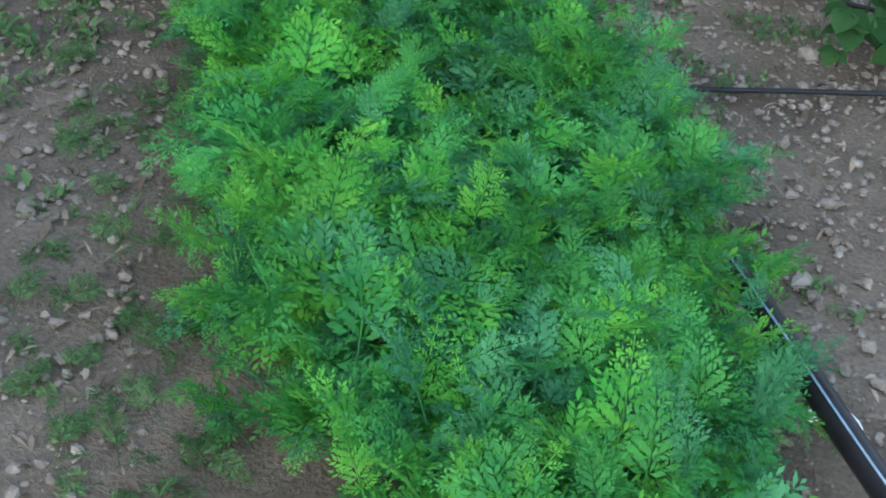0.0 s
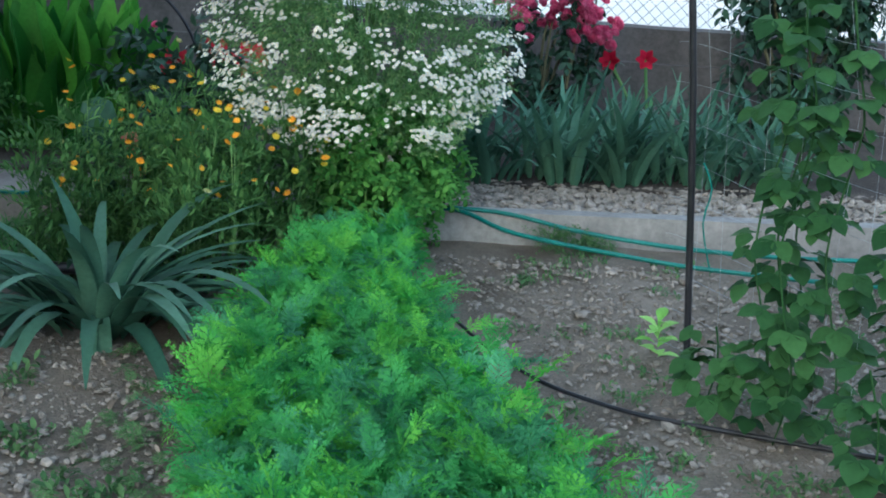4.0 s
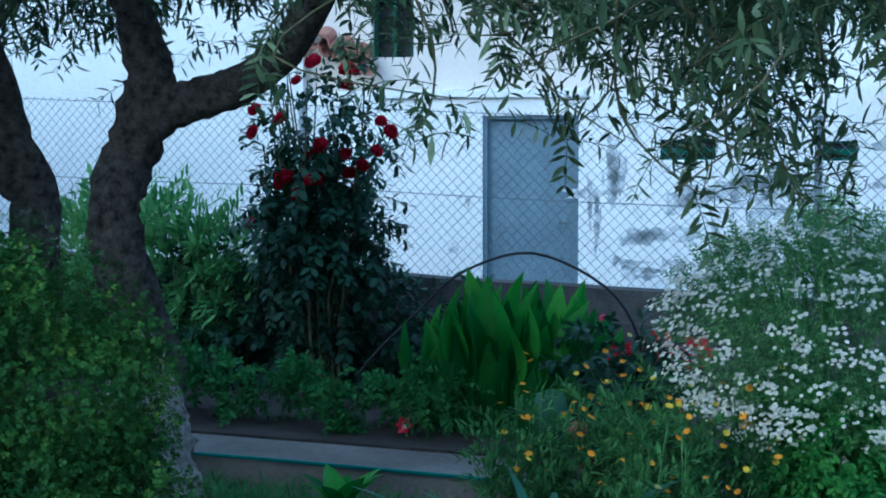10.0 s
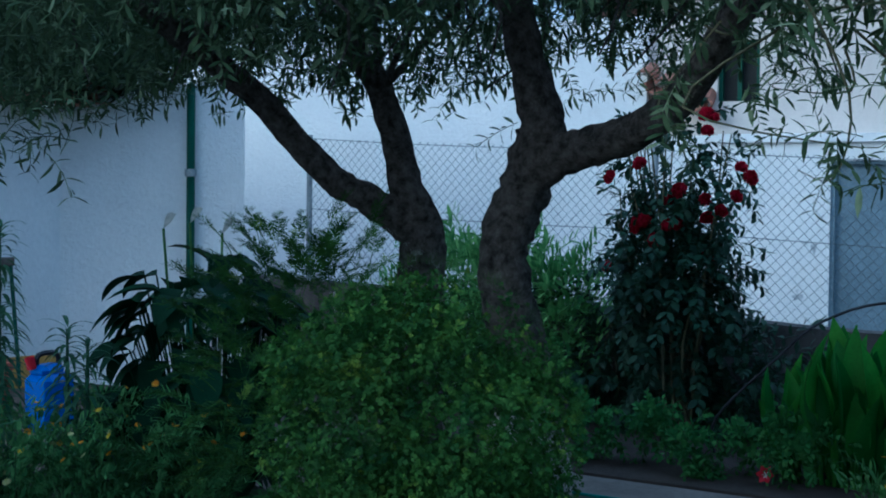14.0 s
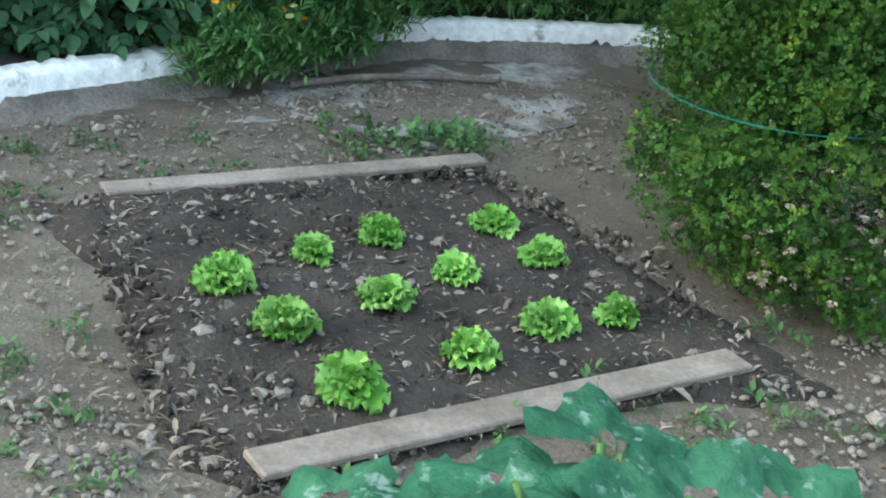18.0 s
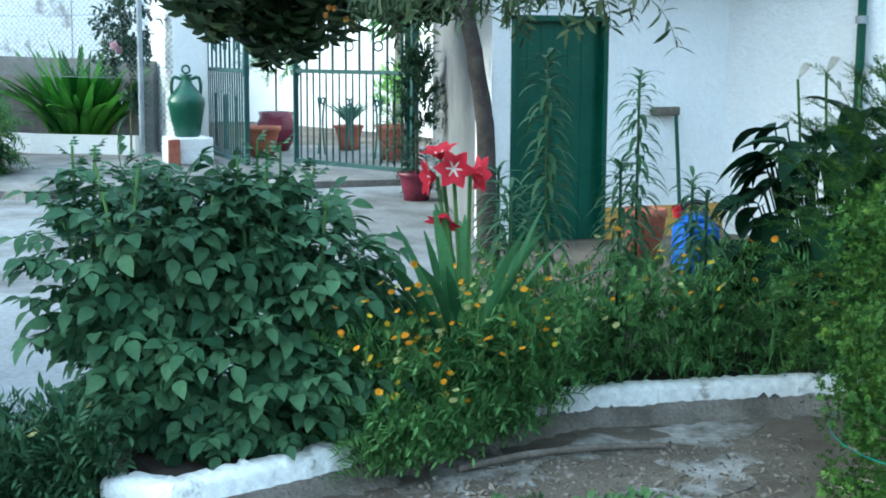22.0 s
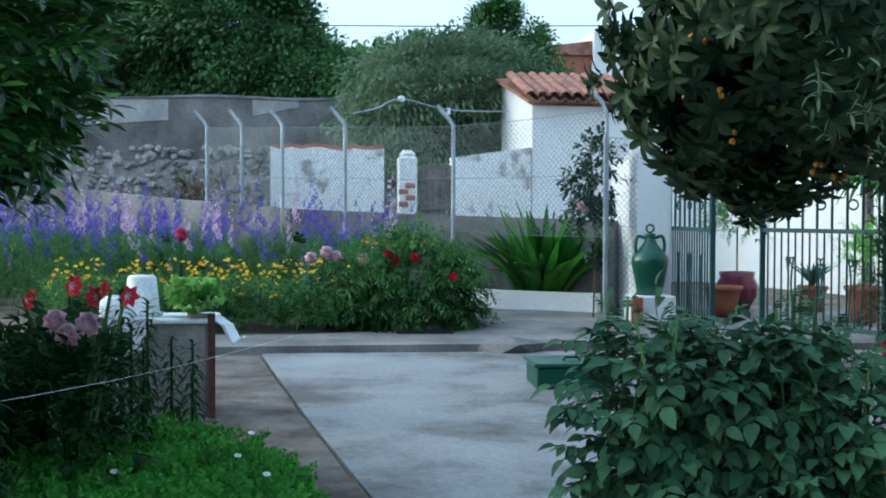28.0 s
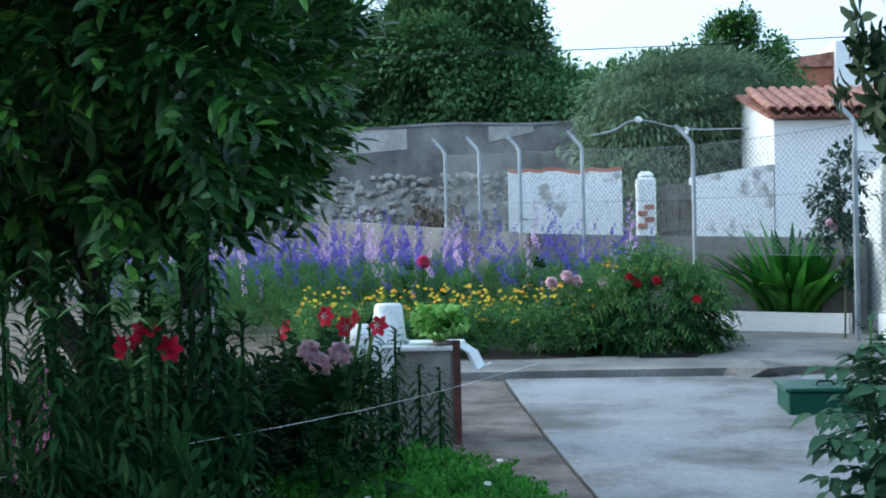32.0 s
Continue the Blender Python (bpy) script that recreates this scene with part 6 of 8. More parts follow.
def strip(line, width, low, high, wave):
    """A kerb along a line: outer face, rounded top, inner face."""
    q = np.array(line, float)
    t = unit(np.gradient(q, axis=0))
    n = np.stack([-t[:, 1], t[:, 0]], 1)
    n = n * np.where(n[:, :1] > 0, -1, 1)
    m = len(q)
    rows = []
    jag = rng.normal(0, wave, m)
    for off, z in ((-0.004, low + jag), (0.0, np.full(m, high - 0.022) + rng.normal(0, 0.003, m)), (0.02, high + rng.normal(0, 0.004, m)), (width - 0.02, high + rng.normal(0, 0.004, m)), (width, np.full(m, high - 0.03)), (width, np.full(m, 0.02))):
        rows.append(np.c_[q + n * (off + rng.normal(0, 0.002, (m, 1))), z])
    v = np.concatenate(rows)
    k = np.arange(m - 1)
    f = np.concatenate([np.stack([r * m + k, r * m + k + 1, (r + 1) * m + k + 1, (r + 1) * m + k], 1) for r in range(5)])
    ends = [[r * m + e for r in range(6)] for e in (0, m - 1)]
    f = np.concatenate([f, [(e[0], e[1], e[4], e[5]) for e in ends], [(e[1], e[2], e[3], e[4]) for e in ends]])
    return v, f, 0


curve = np.array(edge_line)
run = np.r_[0, np.cumsum(np.linalg.norm(np.diff(curve, axis=0), axis=1))]


def along(s0, s1, step=0.022):
    s = np.linspace(s0, s1, max(3, int((s1 - s0) / step)))
    return np.c_[np.interp(s, run, curve[:, 0]), np.interp(s, run, curve[:, 1])]


cuts = [0, run[1], run[1] + 0.62, run[1] + 1.3, run[1] + 1.75, run[1] + 2.3, run[1] + 2.95, run[-1]]
for s0, s1 in zip(cuts, cuts[1:]):
    part("block", [strip(along(s0 + 0.002, s1 - 0.002), 0.12, 0.012 if s0 < run[1] + 0.5 else 0.045, 0.13 + rng.uniform(-0.004, 0.004), 0.014)], M["kerb_white"], edging, even=True)
base_line = along(0, run[-1], 0.05)
tn = unit(np.gradient(base_line, axis=0))
nn = np.stack([-tn[:, 1], tn[:, 0]], 1)
nn = nn * np.where(nn[:, :1] > 0, -1, 1)
bm_ = len(base_line)
rows = [np.c_[base_line - nn * (o + rng.normal(0, s_, (bm_, 1))), np.full(bm_, z)] for o, z, s_ in ((0.13, -0.04, 0.035), (0.05, 0.012, 0.014), (0.002, 0.055, 0.005), (-0.1, 0.085, 0.0))]
kk_ = np.arange(bm_ - 1)
part("footing", [(np.concatenate(rows), np.concatenate([np.stack([r * bm_ + kk_, r * bm_ + kk_ + 1, (r + 1) * bm_ + kk_ + 1, (r + 1) * bm_ + kk_], 1) for r in range(3)]), 0)], M["earth_bank"], edging, "crumbling grey earth under the paint", even=True)
inner = [(x - 0.1, y) for x, y in edge_pts[1:]] + [(-6.3, 5.0), (-6.3, 2.2), (-5.4, 0.95)]
whole("flower_bed_soil", [prism(inner, -0.05, 0.09)], M["dark_soil"], "soil of the edged flower bed", "garden bed", kind="structure")

# potato or dahlia bush: broad compound leaves
DAH = compound([place(blade(5, 0.56, 0.6, 0.3, 0.4, 0.95), (0.35 + 0.55 * s, 0, 0), (0.55, sd * 0.9, -0.1), (0, 0, 1.0), 0.45 * (1.1 - 0.3 * s)) for s in (0.0, 0.5) for sd in (-1, 1)] + [place(blade(5, 0.58, 0.6, 0.3, 0.4, 0.95), (0.85, 0, 0), (1, 0, -0.2), (0, 0, 1.0), 0.55), tube([(0, 0, 0), (0.5, 0, 0.04), (0.9, 0, 0)], 0.012, 4)[:2] + (0,)])
dah = thing("dahlia_bush", "leafy dahlia bush with broad dark green leaves", "bush", (-4.95, 1.3, 0.08))
lobes = ((620, (-4.95, 1.3, 0.52), (0.4, 0.52, 0.42), 70), (170, (-4.9, 0.95, 0.8), (0.26, 0.28, 0.3), 22), (170, (-4.92, 1.66, 0.66), (0.26, 0.3, 0.36), 22), (120, (-4.9, 1.3, 0.86), (0.24, 0.28, 0.22), 16), (300, (-4.97, 1.32, 0.48), (0.33, 0.44, 0.38), 40), (190, (-4.74, 1.36, 0.3), (0.26, 0.5, 0.2), 28))
got = [crown(n_, c_, r_, k_, 0.24, 0.84, 0.1) for n_, c_, r_, k_ in lobes]
p1, w1 = np.concatenate([g[0] for g in got]), np.concatenate([g[1] for g in got])
part("foliage", [place(DAH, p1, unit(w1 * (1, 1, 0.4) + (0.2, -0.1, -0.15) + turned(len(p1), 0.45)), w1 * 0.8 + (0.25, -0.1, 0.6) + turned(len(p1), 0.3), rng.uniform(0.11, 0.18, len(p1)))], M["dahlia_leaf"], dah)
for k in range(40):
    x, y = rng.uniform(-5.2, -4.72), rng.uniform(0.78, 1.95)
    h = rng.uniform(0.9, 1.2) * (1.0 if y < 1.65 else 0.9)
    tip = np.array([x + rng.normal(0, 0.04), y + rng.normal(0, 0.05), h])
    part("shoot", [tube([(x, y, h - 0.4), tip], [0.008, 0.005], 5)], M["stem"], dah)
    part("shoot_leaves", [place(DAH, np.array([tip - (0, 0, 0.01 + 0.035 * j) for j in range(8)]), np.array([(np.cos(j * 2.1 + k), np.sin(j * 2.1 + k), 1.1 - 0.16 * j) for j in range(8)]), (0, 0, 1.0), np.linspace(0.06, 0.15, 8) * rng.uniform(0.8, 1.15))], M["dahlia_leaf"], dah)
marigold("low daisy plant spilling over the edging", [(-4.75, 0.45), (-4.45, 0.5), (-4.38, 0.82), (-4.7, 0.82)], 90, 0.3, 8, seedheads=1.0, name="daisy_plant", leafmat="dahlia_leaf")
marigold("marigolds with orange flowers and seed heads", [(-4.36, 1.62), (-4.62, 2.2), (-4.76, 2.7), (-5.2, 2.7), (-4.8, 1.65)], 140, 0.48, 230, z=0.08, seedheads=0.3, bloom=0.68)
marigold("marigold shoots hanging over the edging", [(-4.3, 1.68), (-4.52, 2.15), (-4.66, 2.45), (-4.78, 2.5), (-4.5, 1.7)], 60, 0.2, 9, z=0.05, seedheads=0.3, bloom=0.8)
marigold("marigold foliage with a few orange flowers", [(-4.85, 2.3), (-4.95, 3.3), (-4.8, 4.2), (-5.6, 4.4), (-5.6, 2.5)], 170, 0.48, 90, z=0.08, seedheads=0.3, bloom=0.75)


# amaryllis
def trumpet():
    t = blade(6, 0.58, 0.75, 0.3, 0.5, 0.75)
    a = np.arange(6) * np.pi / 3
    w = np.stack([np.full(6, 1.0), np.cos(a) * 0.75, np.sin(a) * 0.75], 1)
    v, f, _ = place(t, np.zeros((6, 3)), w, -np.stack([np.zeros(6), np.cos(a), np.sin(a)], 1), 1.0)
    return v, f


TRUMPET = trumpet()
STRIPE = (TRUMPET[0] * (1, 0.94, 0.94), TRUMPET[1])


def amaryllis(base, heads, leaf_n, leaf_l, label, mat="red", name="amaryllis_plant", size=0.13):
    am = thing(name, label, "amaryllis", base)
    for k in range(leaf_n):
        a = rng.uniform(0, 6.28)
        o = np.array([np.cos(a), np.sin(a), 0])
        part("leaf", [place(blade(8, 0.062, rng.uniform(0.2, 1.3), 0.5, 0.45, 0.5), np.array(base) + o * 0.04, o * rng.uniform(0.02, 0.3) + (0, 0, 1.0), -o + (0, 0, 0.2), leaf_l * rng.uniform(0.7, 1.1))], M["strap"], am, even=True)
    for (x, y, z), face in heads:
        part("stalk", [tube([base, ((x + base[0]) / 2, (y + base[1]) / 2, (z + base[2]) * 0.55), (x, y, z)], 0.009, 6, steps=3)], M["stem"], am)
        w = unit(face)
        f = part("flower", [place(TRUMPET, np.array((x, y, z)), w, (0, 0.1, 1.0), size)], M[mat], am, "red trumpet flower with white streaks", even=True)
        a = np.arange(6) * np.pi / 3 + np.pi / 6 * 0
        side = unit(np.cross((0, 0.1, 1.0), w))
        up = np.cross(w, side)
        rays = w + (np.cos(a)[:, None] * side + np.sin(a)[:, None] * up) * 0.5
        if mat == "red":
            part("streak", [place(blade(4, 0.17, 0.62, 0.25, 0.45), np.tile(np.array((x, y, z)) + w * size * 0.05, (6, 1)), rays * 0.7 + w * 0.3 + (rays - w) * 0.75, -(np.cos(a)[:, None] * side + np.sin(a)[:, None] * up), size * 0.5)], M["white"], f)


amaryllis((-4.85, 2.3, 0.08), [((-4.9, 2.26, 1.07), (0.95, -0.3, 0.05)), ((-4.92, 2.2, 1.04), (-0.1, -1, -0.05)), ((-4.92, 2.34, 1.05), (-0.15, 1, -0.1)), ((-4.95, 2.23, 1.1), (0.1, -0.3, 1.0)), ((-4.9, 2.23, 0.9), (0.3, -0.4, -0.9))], 24, 0.9, "amaryllis with striped red flowers and strap leaves", size=0.1)
amaryllis((-2.1, 6.7, 0.1), [((-2.1, 6.84, 0.5), (-0.1, -1, 0.2)), ((-1.95, 6.9, 0.56), (0.6, -0.8, 0.2)), ((-1.75, 6.9, 0.55), (0.4, -0.9, 0.2))], 12, 0.35, "red and white amaryllis by the canna")
amaryllis((-3.1, 6.28, 0.1), [((-3.1, 6.27, 0.17), (0.1, -1, 0.3))], 5, 0.16, "small red amaryllis at the path edge", size=0.06)
amaryllis((0.3, 7.3, 0.1), [((0.27, 7.6, 0.55), (0.1, -1, 0.3)), ((0.08, 7.5, 0.55), (-0.2, -1, 0.3))], 6, 0.35, "red amaryllis behind the irises", "darkred", size=0.075)


# lilies: tall leafy stems
def lily(x, y, z0, h, r=0.13, mat="dahlia_leaf", label="tall lily stem with rings of narrow drooping leaves", buds=0, wide=0.13):
    l = thing("lily_plant", label, "lily", (x, y, z0), "lily stems")
    part("stem", [tube([(x, y, z0), (x, y, z0 + h)], [0.012, 0.007], 6)], M[mat], l)
    n = int(h / 0.0085)
    s = np.linspace(0.2, 1, n)
    a = np.arange(n) * 2.4
    pos = np.stack([np.full(n, x), np.full(n, y), z0 + h * s], 1)
    way = np.stack([np.cos(a), np.sin(a), 0.25 + 1.2 * np.clip(s - 0.88, 0, 1) * 8], 1)
    part("leaves", [place(blade(5, wide, 1.4, 0.2, 0.4), pos + rng.normal(0, 0.004, pos.shape), way + rng.normal(0, 0.12, way.shape), (0, 0, 1.0), r * (1.35 - 0.4 * s) * rng.uniform(0.8, 1.15, n))], M[mat], l, kind="stuff")
    for k in range(buds):
        part("bud", [place(blade(4, 0.3, 0.1, 0.5, 0.6), (x, y, z0 + h), (np.cos(k * 2.2), np.sin(k * 2.2), 0.7), (0, 0, 1.0), 0.1)], M["stem"], l)


for x, y, h in ((-5.61, 3.03, 1.42), (-6.3, 3.92, 1.32), (-5.4, 3.3, 0.95), (-5.75, 2.85, 0.9), (-5.3, 2.7, 0.85), (-5.15, 3.6, 0.8), (-5.5, 3.75, 0.85)):
    lily(x, y, 0.08, h, 0.17)
calla = thing("calla_plant", "calla lily clump with big dark leaves and white blooms", "calla lily", (-5.5, 4.5, 0.05))
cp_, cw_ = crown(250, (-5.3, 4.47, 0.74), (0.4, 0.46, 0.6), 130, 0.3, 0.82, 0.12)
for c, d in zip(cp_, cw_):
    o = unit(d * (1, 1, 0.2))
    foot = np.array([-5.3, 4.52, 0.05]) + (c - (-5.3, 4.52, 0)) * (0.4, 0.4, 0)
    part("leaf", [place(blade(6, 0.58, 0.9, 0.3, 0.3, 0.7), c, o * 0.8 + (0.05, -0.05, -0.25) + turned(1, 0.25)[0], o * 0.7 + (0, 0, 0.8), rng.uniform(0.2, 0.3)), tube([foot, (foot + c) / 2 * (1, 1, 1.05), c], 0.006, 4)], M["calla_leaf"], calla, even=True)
for x, y, z in ((-5.5, 4.33, 1.4), (-5.4, 4.42, 1.43), (-5.25, 4.5, 1.38)):
    part("flower", [place(blade(6, 0.8, -0.6, 0.9, 0.6, 0.7), (x, y, z), (0.6, 0.5, 0.5), (0, 0, 1.0), 0.1)], M["white"], calla, "white calla bloom", even=True)
    part("flower_stalk", [tube([(-5.3 + (x + 5.3) * 0.6, 4.5 + (y - 4.5) * 0.6, 0.1), (x, y, z)], 0.007, 5)], M["stem"], calla)

# bucket, tools by the shed
bk = thing("blue_bucket", "bright blue plastic jerrycan", "bucket", (-7.3, 4.95, 0.08))
part("body", [box((-7.3, 4.95, 0.28), (0.2, 0.3, 0.36), 20, 0, 0.035)], M["blue"], bk)
part("shoulder", [box((-7.3, 4.93, 0.48), (0.14, 0.22, 0.08), 20, 0, 0.03)], M["blue"], bk)
part("handle", [tube([(-7.3, 4.85, 0.5), (-7.3, 4.87, 0.58), (-7.3, 5.0, 0.58), (-7.3, 5.02, 0.5)], 0.018, 6, steps=3)], M["black"], bk)
part("cap", [tube([(-7.3, 4.82, 0.5), (-7.3, 4.8, 0.57)], 0.03, 10)], M["red"], bk)
for x, y, r in ((-8.1, 5.05, 0.15),):
    tp = thing("terracotta_pot", "reddish terracotta flower pot by the shed", "pot", (x, y, 0.05), "pots by the shed")
    part("pot", [lathe([(0, 0.05), (r * 0.7, 0.05), (r, 0.4), (r * 1.08, 0.41), (r * 1.08, 0.46), (r * 0.92, 0.46), (r * 0.85, 0.4), (0, 0.38)], (x, y, 0), 18)], M["terracotta"], tp, even=True)
sp_ = thing("spade", "garden spade leaning on the shed wall", "spade", (-9.2, 6.05, 0.06))
part("shaft", [tube([(-9.2, 6.05, 0.1), (-9.4, 6.1, 1.05)], 0.016, 6)], M["green_paint"], sp_)
part("grip", [box((-9.4, 6.0, 1.06), (0.04, 0.26, 0.07), 0, 0, 0.01)], M["oldwood"], sp_)

# grass strip and weeds
GR = blade(3, 0.05, 1.0, 0.3, 0.3)
n = 5200
xy = in_plan(n, [(-4.0, 4.6), (-4.2, 5.35), (-1.6, 5.45), (-1.8, 4.75), (-2.6, 4.7)])
whole("grass", [place(GR, np.c_[xy, np.zeros(n)], np.c_[rng.normal(0, 0.7, (n, 2)), np.full(n, 0.9)], (0, 0, 1.0), rng.uniform(0.06, 0.16, n))], M["grass"], "strip of rough green grass beside the path", "grass", kind="stuff")
HERB = spray(4, 0.5, 0.45, 0.8, True, 1.0)


def weeds(label, plan, n, s, count=7):
    c = in_plan(n, plan)
    xy = np.repeat(c, count, 0) + rng.normal(0, 0.035, (n * count, 2))
    whole("weeds", [place(HERB, np.c_[xy, np.full(len(xy), 0.0)], np.c_[rng.normal(0, 0.9, (len(xy), 2)), np.full(len(xy), 0.5)], (0, 0, 1.0), rng.uniform(0.5, 1.2, len(xy)) * s)], M["weed"], label, "weeds", kind="stuff")


weeds("small scattered weeds on dry earth", [(-1.9, 1.2), (-0.6, 1.2), (-1.0, 2.8), (-1.2, 4.0), (-2.2, 4.0), (-2.4, 2.6)], 46, 0.075)
weeds("small weeds in the bare plot", [(0.3, 2.0), (1.1, 2.2), (1.2, 5.4), (-0.5, 5.4), (0.2, 3.2)], 42, 0.05)
weeds("small weeds near the lettuce bed", [(-2.6, 0.2), (-4.2, 0.6), (-4.2, 1.4), (-4.0, 2.8), (-3.6, 2.6), (-3.6, 1.0), (-1.9, 0.8)], 34, 0.06)
weeds("clump of weeds beside the plank", [(-3.75, 2.1), (-3.95, 2.15), (-3.95, 2.55), (-3.72, 2.5)], 5, 0.11, 8)


def litter(name, label, cat, tpl, plan, n, s, mat, flat=0.25, z=0.004, spread=0.45):
    xy = in_plan(n, plan)
    zz = np.array([z + float(ground_z(*q)) for q in xy])
    ways = np.c_[rng.normal(0, 1, (n, 2)), rng.normal(0, flat, n)]
    k = rng.integers(0, len(tpl), n)
    sz = np.clip(np.exp(rng.normal(0, spread, n)), 0.3, 2.6) * s
    whole(name, [place(t, np.c_[xy, zz][k == i], ways[k == i], np.array((0, 0, 1.0)) + turned((k == i).sum(), 0.25), sz[k == i]) for i, t in enumerate(tpl)], mat, label, cat, kind="stuff")


open_ground = [(-2.6, 0.6), (-0.3, 0.9), (-0.7, 2.4), (-1.2, 4.0), (-2.3, 4.3), (-2.2, 2.7), (-1.8, 1.6)]
right_ground = [(0.4, 1.2), (1.3, 1.2), (1.6, 5.3), (-0.6, 5.4), (0.1, 3.4), (0.4, 2.3)]
west_ground = [(-1.8, 0.3), (-3.2, 0.3), (-4.2, 0.7), (-4.2, 1.5), (-4.6, 2.4), (-4.4, 3.6), (-3.2, 2.7), (-3.6, 2.5), (-3.6, 1.0), (-2.0, 0.9)]
FLATS = [(v * (1, 0.8, 0.5), f) for v, f in STONES]
DRY = [blade(3, 0.28, 0.9, 0.4, 0.5), blade(2, 0.12, 0.3, 0.3, 0.5)]
for pl, a in ((open_ground, 900), (right_ground, 1100), (west_ground, 900), (bed, 500)):
    litter("pebbles", "scattered small stones on the earth", "stones", FLATS, pl, int(a * (1.2 if pl is bed else 2.6 if pl is west_ground else 6.0)), 0.006, M["pebble"], 0.25, 0.016 if pl is bed else -0.003, 0.6)
    litter("dry_leaves", "scattered dry leaves and straw bits", "dry leaves", DRY, pl, int(a * (2.6 if pl is bed else 2.0)), 0.026, M["dry"], 0.15, 0.022 if pl is bed else 0.006)
for pl, a in ((open_ground, 110), (right_ground, 150), (west_ground, 36), (bed, 50)):
    litter("stones", "larger pale stones lying on the earth", "stones", FLATS, pl, a, 0.016, M["pebble"], 0.2, 0.014 if pl is bed else 0.0, 0.35)
    litter("straw", "pale dry straw and leaf bits on the earth", "straw", [DRY[1], blade(3, 0.2, 0.6, 0.4, 0.5)], pl, a * 4, 0.028, M["dry"], 0.12, 0.024 if pl is bed else 0.007)
bed_rim = [(-3.55, 1.0), (-3.6, 2.45), (-2.7, 2.62), (-2.0, 2.5), (-1.9, 2.3), (-2.6, 2.4), (-3.3, 2.3), (-3.3, 1.2), (-1.95, 1.15), (-1.9, 0.9)]
litter("straw", "pale straw gathered along the rim of the bed", "straw", DRY, bed_rim, 600, 0.028, M["dry"], 0.15, 0.024)
litter("clods", "crumbled clods of dark soil", "soil", STONES, bed, 2200, 0.0075, M["dark_soil"], 0.25, 0.01)
litter("gravel", "pale gravel on the path", "gravel", FLATS, [(-1.2, 5.7), (3, 5.95), (3, 6.5), (-1.1, 6.28)], 5200, 0.011, M["pebble"], 0.3, 0.11)

ring_pts = []
for k in range(90):
    a = k * 2 * np.pi / 90
    r = 1 + 0.16 * np.sin(3 * a + 1) + 0.1 * np.sin(7 * a) + 0.05 * np.sin(13 * a + 2) + 0.012 * rng.normal()
    ring_pts.append((-4.3 + 0.4 * r * np.cos(a) - 0.12 * r * np.sin(a), 2.65 + 0.8 * r * np.sin(a)))
whole("cement_dust", [prism(ring_pts, -0.05, -0.0095)], M["dust"], "pale cement dust trodden into the earth", "ground", kind="structure")
tp = thing("terracotta_pot", "small terracotta pot half hidden by flowers", "pot", (-2.0, 6.05, 0.1))
part("pot", [lathe([(0, 0.1), (0.08, 0.1), (0.11, 0.26), (0.125, 0.265), (0.125, 0.3), (0.1, 0.3), (0.095, 0.26), (0, 0.25)], (-2.0, 6.05, 0), 18)], M["terracotta"], tp, even=True)
rose_bush("low leafy rose shrub beside the canna", (-2.05, 6.5, 0.1), (-2.02, 6.5, 0.42), (0.26, 0.2, 0.34), 130, 1, M["pink"], 5, size=0.03, leafsize=(0.15, 0.22))
op_ = thing("prickly_pear", "young prickly pear with flat grey-green pads", "cactus", (-1.9, 5.25, 0.0))


def pad(c, h, w, turn):
    v, f, _ = lathe([(0.01, 0), (0.5, 0.2), (0.85, 0.5), (1.0, 0.72), (0.75, 0.93), (0.02, 1.0)], (0, 0, 0), 14)
    v = v * (w, 0.018, h)
    ca, sa = np.cos(turn), np.sin(turn)
    return np.stack([v[:, 0] * ca - v[:, 1] * sa, v[:, 0] * sa + v[:, 1] * ca, v[:, 2]], 1) + np.array(c), f, 0


for c, h, w, tn in (((-1.9, 5.25, 0.0), 0.34, 0.07, 0.3), ((-1.92, 5.24, 0.3), 0.3, 0.075, 0.4), ((-1.72, 5.3, 0.0), 0.3, 0.07, 0.9), ((-1.72, 5.3, 0.27), 0.24, 0.075, 1.1)):
    part("pad", [pad(c, h, w, tn)], M["iris"], op_, even=True)
cs = thing("canna_seedling", "young broad-leaved plant in the grass", "canna", (-2.75, 4.95, 0.0))
for k in range(9):
    a = k * 2.4
    part("leaf", [place(blade(7, 0.36, 0.6, 0.4, 0.45, 0.8, 0.1), (-2.75, 4.95, 0.03), (np.cos(a) * 0.5, np.sin(a) * 0.5, 1.0), (-np.cos(a), -np.sin(a), 0.3), rng.uniform(0.2, 0.33))], M["canna"], cs, even=True)
mp, mw = crown(420, (-0.04, 5.55, 0.02), (0.17, 0.08, 0.07), 30, 0.4, 0.7, 0.0)
whole("moss_cushion", [place(HERB, mp, unit(mw + (0, 0, 0.5)), (0, 0, 1.0), rng.uniform(0.02, 0.035, len(mp)))], M["weed"], "mossy green cushion at the foot of the kerb", "moss", kind="stuff", loc=(-0.04, 5.55, 0.0))


shard = thing("pottery_shard", "broken white pottery shard lying on the soil", "shard", (0.62, 1.78, 0.0))
sv, sf, _ = lathe([(0.045, 0.0), (0.05, 0.03), (0.046, 0.03), (0.041, 0.0)], (0, 0, 0), 16)
half = sf[(sf < 16 * 4).all(1)].reshape(3, 16, 4)[:, :6].reshape(-1, 4)
part("rim_piece", [(sv + np.array((0.6, 1.76, 0.004)), half, 0)], M["plastic_white"], shard)

